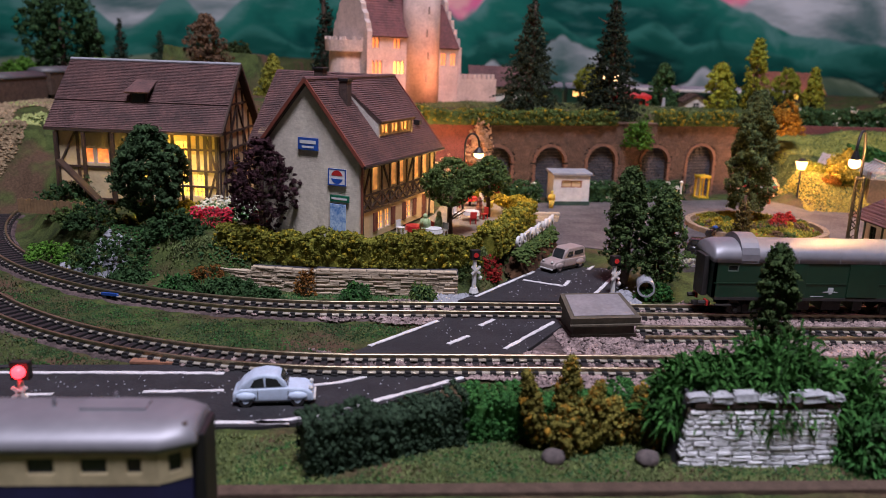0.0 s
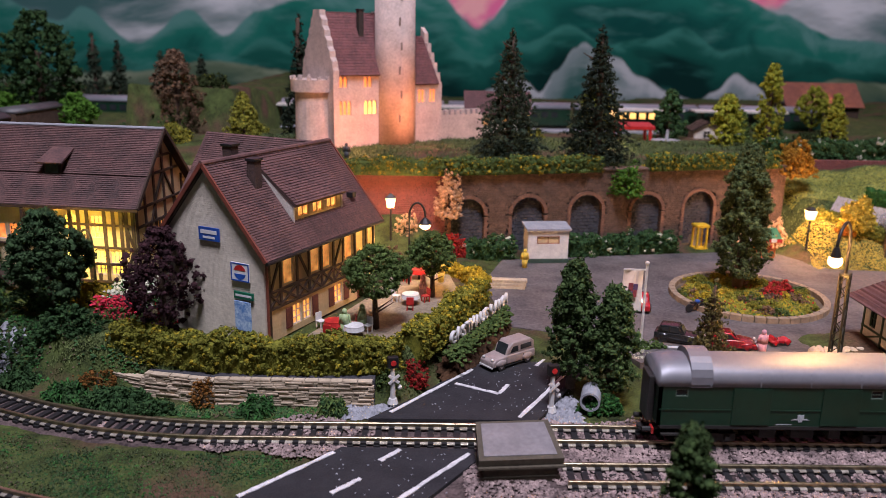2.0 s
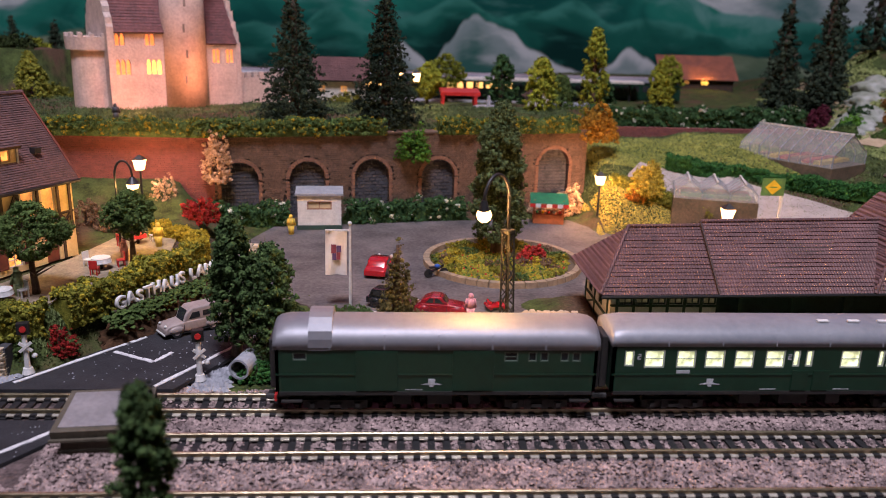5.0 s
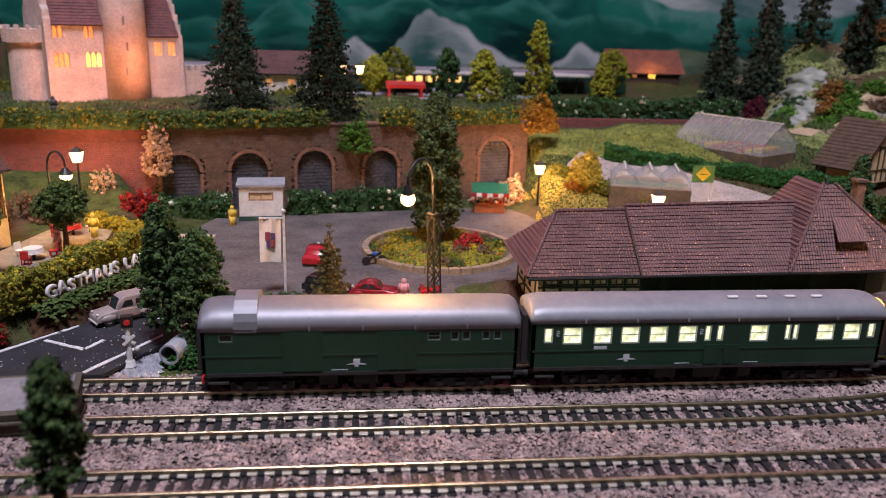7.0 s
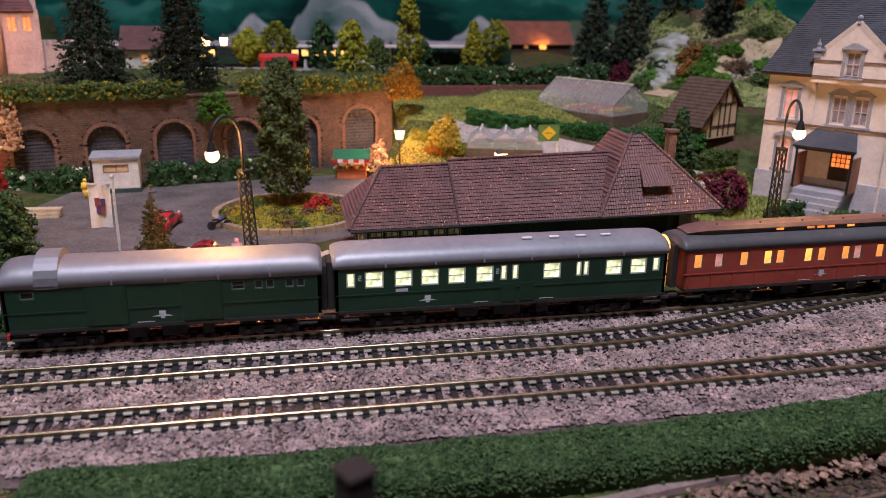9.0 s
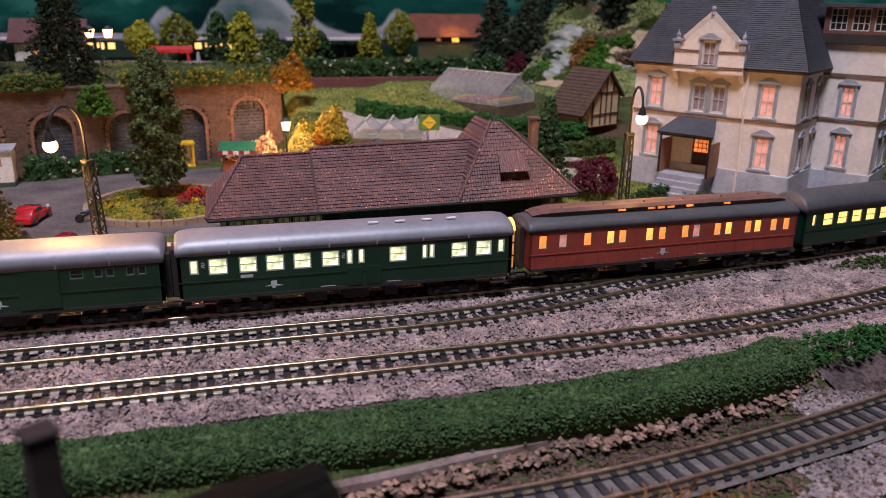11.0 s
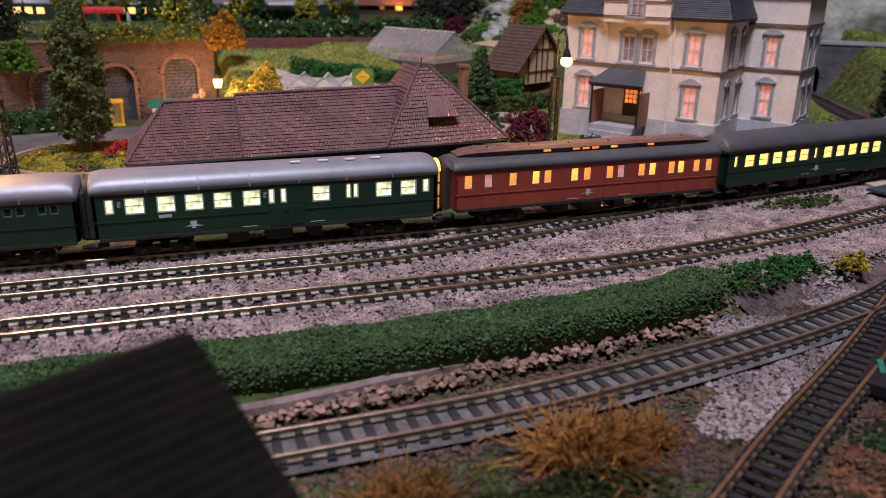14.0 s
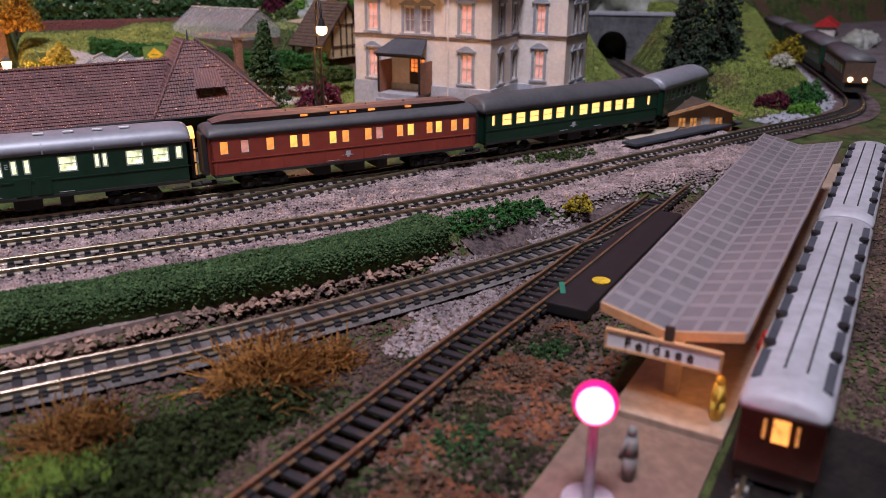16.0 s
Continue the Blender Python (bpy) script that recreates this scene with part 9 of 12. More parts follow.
# light chips of grit on the roads
rngg = np.random.default_rng(41)
chips = [(rngg.uniform(-10, 2), rngg.uniform(19.1, 22.0), 0.25) for k in range(160)] + [(rngg.uniform(1.5, 5.5), rngg.uniform(24, 26.8), 0.35) for k in range(60)] + [(rngg.uniform(5, 10.5), rngg.uniform(29.2, 35), 0.47) for k in range(190)]
stones("road_grit", chips, 0.03, M["frame_grey"], "pale chips of grit scattered on the asphalt", "grit", 44)
ivy(12.5, 18.9, 0.1, 1.0, 1.0, 1.7, 1300, 57, "leaf_ivy", "tangled green ivy beside the stone shed")

# the farm garden
rngf = np.random.default_rng(61)


def bed(name, n, x0, y0, x1, y1, z, h, size, m, label):
    p = [(rngf.uniform(x0, x1), rngf.uniform(y0, y1), z + rngf.uniform(0.1, h)) for k in range(n)]
    stones(name, p, size, M[m], label, "flowers", n)


bed("white_flowers", 900, -8.4, 35.2, -4.2, 37.6, 1.95, 0.75, 0.08, "petal_white", "dense white and cream flowers before the farmhouse")
bed("garden_leaves", 700, -8.6, 35.0, -4.0, 37.8, 1.9, 0.6, 0.09, "leaf_turf", "fresh green leaves among the white flowers")
bed("red_flowers", 330, -8.3, 33.9, -6.5, 34.5, 2.05, 0.75, 0.07, "petal_red", "bright red flowers below the planter box")
bed("red_flowers", 260, -5.7, 33.5, -4.2, 34.1, 2.05, 0.7, 0.07, "petal_red", "bright red flowers beside the plum tree")
bush("lime_bush", -14.4, 34.4, H(-14.4, 34.4), 1.2, 0.7, 0.9, "leaf_lime", "bright lime green bush below the plank fence", 611, 420, 0.10)
bush("lime_bush", -12.6, 33.6, H(-12.6, 33.6), 0.8, 0.5, 0.7, "leaf_mid", "green bush below the plank fence", 612, 260, 0.10)
stones("grey_rubble", scatter(900, -15.5, 31.2, -10.5, 34.0, lambda x, y: (np.hypot(x + 1.5, y - 47.1) < 18.1) & (np.hypot(x + 1.5, y - 47.1) > 16.6), 0.05, 613), 0.11, M["frame_grey"], "pale grey rubble inside the curved track", "rubble", 614)
for k, (x, y, rx, m) in enumerate(((-10.2, 31.6, 1.0, "leaf_dark"), (-8.0, 30.7, 0.9, "leaf_turf"), (-6.4, 30.0, 0.9, "leaf_dark"), (-1.0, 29.6, 0.5, "leaf_turf"), (1.6, 29.6, 0.45, "leaf_mid"))):
    ivy(x, y, H(x, y) - 0.05, rx, 0.45, 0.6, 420, 620 + k, m, "creeping green plant on the garden bank", 0.28)

bush("border_plants", 13.6, 34.9, 0.55, 1.3, 0.35, 0.4, "leaf_mid", "low green border plants with pale blossom by the plaza", 581, 220, 0.09)
stripe("kerb_line", [(12.7, 34.75), (14.6, 34.95), (16.0, 34.7), (16.9, 34.45)], 0.16, 0.70, plaza)

# ---- the far plateau ----
tree("poplar", 29.9, 63.6, 4.9, 6.4, 1.15, "leaf_sulphur", "slim yellow-green poplar on the far plateau", "column", 101, 0.05, 420, 0.2, group="trees on the far plateau")
tree("leaf_tree", 25.3, 59.5, 5.4, 3.9, 1.3, "leaf_sulphur", "yellow-green bushy tree on the far plateau", "column", 102, 0.08, 420, 0.2, group="trees on the far plateau")
tree("leaf_tree", 23.7, 67.5, 5.1, 4.0, 1.2, "leaf_dark", "dark green bushy tree on the far plateau", "column", 103, 0.06, 420, 0.2, group="trees on the far plateau")
tree("leaf_tree", 34.9, 63.6, 4.6, 4.6, 1.2, "leaf_sulphur", "yellow-green bushy tree on the far plateau", "cone", 104, 0.06, 420, 0.2, group="trees on the far plateau")
tree("leaf_tree", 18.0, 67.5, 5.2, 3.2, 1.2, "leaf_sulphur", "olive round tree on the far plateau", "round", 105, 0.2, 380, 0.2, group="trees on the far plateau")
tree("leaf_tree", 31.4, 67.0, 4.7, 3.0, 1.1, "leaf_dark", "dark green bushy tree on the far plateau", "column", 106, 0.08, 360, 0.2, group="trees on the far plateau")
tree("leaf_tree", 27.4, 63.0, 5.0, 3.0, 1.2, "leaf_mid", "green bushy tree on the far plateau", "column", 107, 0.08, 360, 0.2, group="trees on the far plateau")
tree("leaf_tree", 20.2, 79.0, 4.4, 4.2, 1.6, "leaf_sulphur", "olive round tree near the far line", "round", 108, 0.2, 340, 0.22, group="trees on the far plateau")
tree("leaf_tree", 41.0, 80.0, 4.4, 4.4, 1.5, "leaf_sulphur", "olive round tree near the far line", "round", 109, 0.2, 340, 0.22, group="trees on the far plateau")
tree("copper_tree", -13.4, 62.0, 5.2, 6.4, 1.9, "leaf_brown", "tall reddish brown bristly tree behind the farm", "column", 110, 0.12, 900, 0.17)
tree("leaf_tree", -8.2, 60.0, 5.2, 3.6, 1.5, "leaf_olive", "olive round tree behind the farm", "cone", 111, 0.1, 420, 0.2)
tree("leaf_tree", -12.0, 56.5, 4.6, 2.4, 1.3, "leaf_olive", "low olive tree behind the farm", "round", 112, 0.15, 300, 0.2)
tree("leaf_tree", -16.0, 80.0, 4.4, 4.5, 1.8, "leaf_sulphur", "olive round tree near the far line", "round", 113, 0.2, 340, 0.22)
tree("spruce", -4.6, 62.5, 5.6, 9.0, 1.7, "leaf_spruce", "dark spruce behind the castle gable", "spruce", 114, 0.05, 700, 0.17)
for k, (x, y, h) in enumerate(((-30, 95, 7), (-34, 98, 8), (-27, 100, 6), (-37, 92, 6), (-22, 99, 5.5), (-45, 90, 8), (-50, 96, 9))):
    tree("spruce", x, y, H(x, y) - 0.2, h, 1.7, "leaf_spruce", "small dark spruce before the painted hills", "spruce", 120 + k, 0.05, 260, 0.26, group="spruces before the backdrop")
for k, (x, y, h) in enumerate(((48.0, 72, 9), (50.2, 69, 10.5), (52.5, 73, 9), (46.4, 68.5, 6), (54.5, 70, 10), (49.0, 66.2, 6), (56.5, 66, 8), (59, 69, 9), (47.3, 64.8, 4.2))):
    tree("spruce", x, y, H(x, y) - 0.3, h, 1.9, "leaf_spruce", "dark spruce on the rocky hill", "spruce", 130 + k, 0.05, 420, 0.24, group="spruces on the rocky hill")
hedge("hedge", [(29.5, 62.2), (37, 62.4), (45.5, 63.2)], 1.3, 1.3, 4.6, "leaf_dark", "dark rhododendron hedge with pale blossom", 141, 70, 0.2, extra=("petal_white", 0.07))
hedge("hedge", [(32.0, 52.6), (36.5, 50.4), (41, 48.4), (45.5, 46.8)], 0.8, 0.75, 3.2, "leaf_turf", "green clipped hedge across the hillside gardens", 142, 120, 0.13, zs=[3.4, 3.0, 2.7, 2.5])
hedge("hedge", [(28.4, 51.0), (30.6, 49.3), (33.2, 47.5)], 0.7, 0.6, 1.9, "leaf_olive", "low olive hedge beside the lit lawn", 143, 90, 0.13, zs=[2.6, 2.1, 1.5])
hedge("hedge", [(40.5, 44.6), (43.5, 43.6), (46.2, 44.6)], 0.7, 0.7, 2.0, "leaf_mid", "green hedge above the villa lawn", 144, 90, 0.14)
kerb = thing("garden_wall", 0, 0, 0, 0, "low red brick garden wall on the hillside", "wall", kind="structure")
rngk = random.Random(4)
for r in range(4):
    n = 34
    for k in range(n):
        x0 = 28.6 + 15.0 * (k + 0.5 * (r % 2)) / n
        part("brick", box(0, 0, 0, 15.0 / n - 0.03, 0.35, 0.16), M["brick_red"], kerb, at=P(x0, 60.3 + 0.02 * rngk.random(), 4.15 + 0.18 * r))
leaf("leaf_golden", (0.46, 0.36, 0.05), (0.20, 0.16, 0.03), 0.4)
bush("yellow_bush", 30.0, 49.6, 2.4, 1.0, 0.9, 1.7, "leaf_golden", "round golden yellow bush by the small greenhouses", 145, 700, 0.15)
bush("yellow_bush", 29.3, 49.4, 2.1, 0.6, 0.5, 0.6, "leaf_orange", "low amber bush by the small greenhouses", 146, 160, 0.12)


def gazebo():
    g = thing("gazebo", 19.0, 64.6, 5.3, 0, "bright red garden gazebo with four posts", "gazebo")
    for x in (0, 2.5):
        for y in (0, 1.6):
            part("post", beam((x, y, 0), (x + (0.1 if x == 0 else -0.1), y, 1.3), 0.2, 0.2), M["sign_red"], g)
    part("roof", slab([(-0.15, -0.15, 1.3), (2.75, -0.15, 1.3), (2.75, 1.8, 1.45), (-0.15, 1.8, 1.45)], 0.25), M["sign_red"], g)


gazebo()


def fountain():
    f = thing("fountain", 22.2, 62.8, 5.45, 0, "round pale stone fountain basin", "fountain")
    part("basin", cone(1.0, 1.15, 0.35, 0, 0, 0, 24), M["frame_grey"], f)
    part("column", cone(0.15, 0.1, 0.8, 0, 0, 0.3, 12), M["frame_grey"], f)


fountain()


def hut(x, y, z, rz, w, d, e, r, wallm, roofm, label, name="hut", timbered=False):
    h = thing(name, x, y, z, rz, label, "hut")
    part("wall", prism([(0, -0.4), (0, e), (w / 2, r), (w, e), (w, -0.4)], d), M[wallm], h)
    o = 0.25
    ze = e - o * (r - e) / (w / 2)
    slope(h, [(w + o, -o, ze), (w + o, d + o, ze), (w / 2, d + o, r + 0.03), (w / 2, -o, r + 0.03)], 10, 14, M[roofm], 7)
    lo = 1.25 if timbered else o
    zl = e - lo * (r - e) / (w / 2)
    slope(h, [(-lo, d + o, zl), (-lo, -o, zl), (w / 2, -o, r + 0.03), (w / 2, d + o, r + 0.03)], 14 if timbered else 10, 14, M[roofm], 8)
    if timbered:
        for yy in (0.0, d - 0.15):
            part("lean_to_post", box(-1.15, yy, -0.6, -1.0, yy + 0.15, zl + 0.12), M["timber"], h)
    if timbered:
        bars = [(0.05, -0.3, 0.05, e), (w - 0.05, -0.3, w - 0.05, e), (w / 2, -0.3, w / 2, r - 0.05), (0, 0.35, w, 0.35), (0, e, w, e), (w * 0.25, e, w * 0.25, (e + r) / 2), (w * 0.75, e, w * 0.75, (e + r) / 2), (w * 0.3, -0.3, w * 0.3, e), (w * 0.7, -0.3, w * 0.7, e)]
        timber(h, bars, P(0, 0, 0), 0.12, 0.08)
    else:
        window(h, w * 0.3, e * 0.5, P(w * 0.35, -0.15, e * 0.35), "dark_pane", "frame_white", 2, 2)
    return h


hut(25.9, 68.0, 5.0, 0, 2.0, 1.5, 1.15, 1.7, "frame_white", "bark", "tiny pale market hut with a brown roof")
hut(46.1, 47.4, 3.3, 26, 2.7, 2.6, 1.7, 3.1, "cream", "bark", "cream half-timbered garden hut with a dark roof", timbered=True)
M["orange_pine"] = mat("orange_pine", (0.62, 0.34, 0.16), 0.7, colour2=(0.46, 0.24, 0.11), scale=150, bump=0.3)
M["brick_orange"] = mat("orange_roof_tile", (0.25, 0.085, 0.05), 0.75, colour2=(0.14, 0.05, 0.035), scale=90, spread=0.2)


def cabin():
    c = thing("cabin", 59.4, 30.0, 0.2, -22, "small orange wooden cabin with a low dark roof", "cabin")
    wall(c, 3.6, 1.0, [(0.5, 0.15, 0.95, 0.75), (1.15, 0.15, 1.6, 0.75), (1.8, 0.0, 2.3, 0.8), (2.6, 0.2, 3.1, 0.75)], M["orange_pine"], P(0, 0, 0), t=0.12, name="front_wall", top=[(0, 1.0), (2.0, 1.5), (3.6, 1.0)])
    for x in (0.5, 1.15, 2.6):
        window(c, 0.45, 0.55, P(x, 0, 0.2), "lit_dim", "frame_white", 2, 2)
    part("side_wall", box(3.48, 0.12, 0, 3.6, 2.0, 1.0), M["orange_pine"], c)
    part("side_wall", box(0, 0.12, 0, 0.12, 2.0, 1.0), M["orange_pine"], c)
    part("rear_wall", box(0.12, 1.88, 0, 3.48, 2.0, 1.0), M["orange_pine"], c)
    part("roof_half", slab([(-0.3, -0.35, 0.98), (2.0, -0.35, 1.58), (2.0, 2.2, 1.58), (-0.3, 2.2, 0.98)], 0.12), M["bark"], c)
    part("roof_half", slab([(2.0, -0.35, 1.58), (3.9, -0.35, 0.98), (3.9, 2.2, 0.98), (2.0, 2.2, 1.58)], 0.12), M["dark_roof"], c)
    part("door", box(1.8, 0.04, 0, 2.3, 0.08, 0.8), M["frame_white"], c)
    part("fascia", beam((-0.3, -0.37, 0.97), (2.0, -0.37, 1.57), 0.05, 0.16), M["orange_pine"], c)
    part("fascia", beam((2.0, -0.37, 1.57), (3.9, -0.37, 0.97), 0.05, 0.16), M["orange_pine"], c)


cabin()
plate("cabin_floor", [(55.2, 27.2), (58.6, 28.9), (60, 29.8), (58.4, 31.6), (55.6, 29.6)], 0.42, M["sandstone"], 0.4, "pale slab beside the cabin", "slab")
pl = part("dark_plank", box(0, 0, 0, 9.5, 0.9, 0.14, 0.02), M["slate"], None, at=P(54.5, 26.9, 0.42, 0, 0, 12))
tagged(pl, "long dark plank lying beside the track", "plank")


def greenhouse(x, y, z, rz, L, W, e, r, label, bays=1):
    g = thing("greenhouse", x, y, z, rz, label, "greenhouse")
    n = 9 if L > 4 else 4
    for b in range(bays):
        y0 = b * W
        for k in range(n + 1):
            xx = L * k / n
            for p, q in (((xx, y0, 0), (xx, y0, e)), ((xx, y0 + W, 0), (xx, y0 + W, e)), ((xx, y0, e), (xx, y0 + W / 2, r)), ((xx, y0 + W, e), (xx, y0 + W / 2, r))):
                part("glazing_bar", beam(p, q, 0.035, 0.035), M["frame_grey"], g)
        for k in range(n):
            a, c = L * k / n + 0.03, L * (k + 1) / n - 0.03
            part("pane", slab([(a, y0, e), (c, y0, e), (c, y0 + W / 2, r), (a, y0 + W / 2, r)], 0.02), M["frost"], g)
            part("pane", slab([(c, y0 + W, e), (a, y0 + W, e), (a, y0 + W / 2, r), (c, y0 + W / 2, r)], 0.02), M["frost"], g)
            part("pane", box(a, y0 - 0.01, 0.05, c, y0 + 0.01, e), M["clear"], g)
        part("gable_glass", prism([(0, 0), (0, e), (W / 2, r), (W, e), (W, 0)], 0.02, Matrix.Translation((0, y0, 0)) @ SIDE), M["clear"], g)
        part("gable_glass", prism([(0, 0), (0, e), (W / 2, r), (W, e), (W, 0)], 0.02, Matrix.Translation((L, y0, 0)) @ SIDE), M["clear"], g)
        part("ridge", box(-0.05, y0 + W / 2 - 0.05, r - 0.02, L + 0.05, y0 + W / 2 + 0.05, r + 0.06), M["frame_white"], g)
    part("base", box(-0.05, -0.06, -1.5, L + 0.05, W * bays + 0.06, 0.05), M["soil"], g)
    rng = random.Random(int(x))
    for k in range(7):
        part("plant_tray", box(0.4 + (L - 1) * k / 7, 0.3, 0.1, 0.9 + (L - 1) * k / 7, W * bays - 0.3, 0.3), M[rng.choice(["brick_arch", "leaf_turf", "yellow", "sign_red"])], g)


M["frost"] = glass("frosted_roof_glass", (0.52, 0.49, 0.47), 0.35, 0.20)
M["clear"] = glass("clear_glass", (0.75, 0.80, 0.82), 0.15, 0.20)
greenhouse(37.4, 54.7, 4.0, -58, 6.1, 3.7, 0.77, 1.9, "large pale greenhouse with a frosted glass roof")
greenhouse(31.7, 50.3, 2.55, -107, 2.5, 1.45, 0.5, 1.05, "row of three small glass greenhouses among flower beds", 3)
M["path_pale"] = mat("pale_garden_path", (0.46, 0.38, 0.34), 0.9, colour2=(0.34, 0.28, 0.25), scale=90, bump=0.3)


def draped(name, outline_pts, material, lift, label, category, w):
    """A path laid on the ground along a line."""
    line = glide(outline_pts, 0.4)
    d = np.gradient(line, axis=0)
    d /= np.hypot(*d.T)[:, None]
    s = np.stack([-d[:, 1], d[:, 0]], 1)
    cols = 5
    verts = []
    for j in range(cols):
        p = line + s * (w * (j / (cols - 1) - 0.5))
        verts.append(np.concatenate([p, (height(p[:, 0], p[:, 1]) + lift)[:, None]], 1))
    n = len(line)
    v = np.concatenate(verts)
    f = [(j * n + k, j * n + k + 1, (j + 1) * n + k + 1, (j + 1) * n + k) for j in range(cols - 1) for k in range(n - 1)]
    return tagged(part_np(name, v, f, material, smooth=True), label, category, kind="structure")


draped("garden_path", [(34.6, 48.6), (37.5, 47.0), (41.0, 45.0), (45.0, 42.8)], M["path_pale"], 0.10, "pale path through the hillside gardens", "path", 3.2)
M["path_sand"] = mat("sandy_hill_path", (0.50, 0.39, 0.25), 0.95, colour2=(0.32, 0.24, 0.15), scale=60, fine=500, bump=0.4)
draped("hill_path", [(46.2, 55.6), (48.4, 57.4), (50.2, 58.3), (52.1, 58.9), (54.3, 60.3), (57.1, 61.7), (58.8, 61.5), (61.0, 60.6)], M["path_sand"], 0.14, "sandy winding path up the rocky hill", "path", 1.7)
draped("garden_floor", [(29.6, 52.0), (31.6, 50.6), (33.6, 49.6), (35.4, 48.9)], M["path_pale"], 0.08, "pale pinkish floor of the nursery garden", "path", 3.4)
M["hill_moss"] = mat("mossy_hill_crumbs", (0.34, 0.38, 0.15), 0.95, colour2=(0.15, 0.19, 0.06), scale=60, spread=0.4, sheen=0.1)
M["hill_sand"] = mat("sandy_hill_crumbs", (0.42, 0.34, 0.22), 0.95, colour2=(0.20, 0.15, 0.09), scale=60, spread=0.4, sheen=0.1)
M["meadow"] = mat("meadow_crumbs", (0.30, 0.30, 0.075), 0.95, colour2=(0.16, 0.18, 0.04), scale=60, spread=0.35, sheen=0.1)
stones("hill_moss", scatter(26000, 44, 53, 66, 72, lambda x, y: (np.sin(x * 1.1) + np.cos(y * 1.3 + x * 0.5) > -0.5), 0.03, 331), 0.11, M["hill_moss"], "pale green moss on the rocky hill", "moss", 332)
stones("hill_sand", scatter(14000, 45, 54, 66, 72, lambda x, y: np.sin(x * 0.9 + 1.4) + np.cos(y * 1.1 - x * 0.4) > 0.1, 0.03, 333), 0.10, M["hill_sand"], "sandy rubble on the rocky hill", "rubble", 334)
stones("meadow", scatter(30000, 27.8, 49, 40, 60, lambda x, y: (y > 53.3 - 0.30 * (x - 28)) & (y < 59.5), 0.02, 335), 0.06, M["meadow"], "yellow-green meadow above the nursery", "meadow", 336)



def sign_post():
    s = thing("garden_sign", 35.2, 44.3, H(34.95, 44.3) + 0.05, 0, "yellow diamond sign on a green board and white post", "sign")
    part("post", box(-0.06, -0.05, 0, 0.06, 0.05, 3.4), M["white"], s)
    bd = part("board", box(-1.15, -0.09, 2.55, 0.06, -0.05, 3.45, 0.02), M["board_green"], s)
    part("diamond", prism([(-0.55, 2.62), (-0.13, 3.0), (-0.55, 3.38), (-0.97, 3.0)], 0.02, Matrix.Translation((0, -0.115, 0))), M["yellow"], bd)
    part("bar", box(-0.75, -0.125, 2.97, -0.35, -0.115, 3.03), M["board_green"], bd)


M["board_green"] = mat("green_board", (0.10, 0.22, 0.06), 0.6, scale=150)
sign_post()
tree("leaf_tree", 39.2, 38.0, 1.0, 5.0, 1.25, "leaf_maple", "dark green leafy tree behind the station", "cone", 151, 0.1, 720, 0.16)
leaf("leaf_wine", (0.14, 0.025, 0.045), (0.06, 0.012, 0.022))
bush("plum_bush", 42.1, 38.3, 1.2, 1.4, 1.0, 1.7, "leaf_wine", "wine-red bush beside the station", 152, 420, 0.14)
for k, (x, y, rx, h, m) in enumerate(((44.6, 36.4, 1.2, 0.9, "leaf_dark"), (46.4, 35.0, 1.4, 0.7, "leaf_dark"), (48.2, 33.4, 1.2, 0.6, "leaf_dark"), (52.2, 33.6, 1.1, 0.9, "leaf_wine"), (54.4, 33.2, 1.3, 0.8, "leaf_wine"), (56.8, 34.0, 0.8, 1.0, "leaf_turf"), (61.5, 38.0, 1.6, 1.5, "leaf_lime"), (40.6, 33.2, 0.7, 1.2, "leaf_dark"))):
    bush("shrub", x, y, H(x, y), rx, 0.8, h, m, "low shrub before the villa" if m != "leaf_wine" else "dark red shrub before the villa", 160 + k, 220, 0.13)


def gate():
    g = thing("garden_gate", 40.6, 31.9, 0.5, -15, "small brick arch gate with a tiled top", "gate")
    o = [(0, 0), (0, 1.3), (2.0, 1.3), (2.0, 0), (1.5, 0)] + [(1.0 + 0.5 * math.cos(a), 0.45 + 0.5 * math.sin(a)) for a in np.linspace(0, math.pi, 10)] + [(0.5, 0)]
    part("arch_wall", prism(o, 0.35), M["brick_arch"], g)
    part("roof_half", slab([(-0.15, -0.25, 1.25), (2.15, -0.25, 1.25), (2.15, 0.18, 1.6), (-0.15, 0.18, 1.6)], 0.08), M["roof_st"], g)


gate()


# rocks on the hill
M["rock"] = mat("pale_grey_rock", (0.42, 0.42, 0.40), 0.8, colour2=(0.10, 0.13, 0.07), scale=22, fine=160, bump=0.6, amount=0.9)


def rock(x, y, z, r, seed, sz=0.8, material="rock", say="weathered grey rock on the hillside", group="rocks on the hill", sub=4):
    b = ball(1.0, 0, 0, 0, sub)
    for v in b.verts:
        q = v.co.copy()
        d = 1 + 0.32 * noise.noise(q * 1.6 + Vector((seed, 0, 0))) + 0.18 * noise.noise(q * 4.2 + Vector((0, seed, 0))) + 0.08 * noise.noise(q * 9 + Vector((0, 0, seed)))
        v.co = Vector((q.x * r * d, q.y * r * d, q.z * r * sz * d))
    tagged(part("rock", b, M[material], None, smooth=True, at=P(x, y, z)), say, "rock", group)


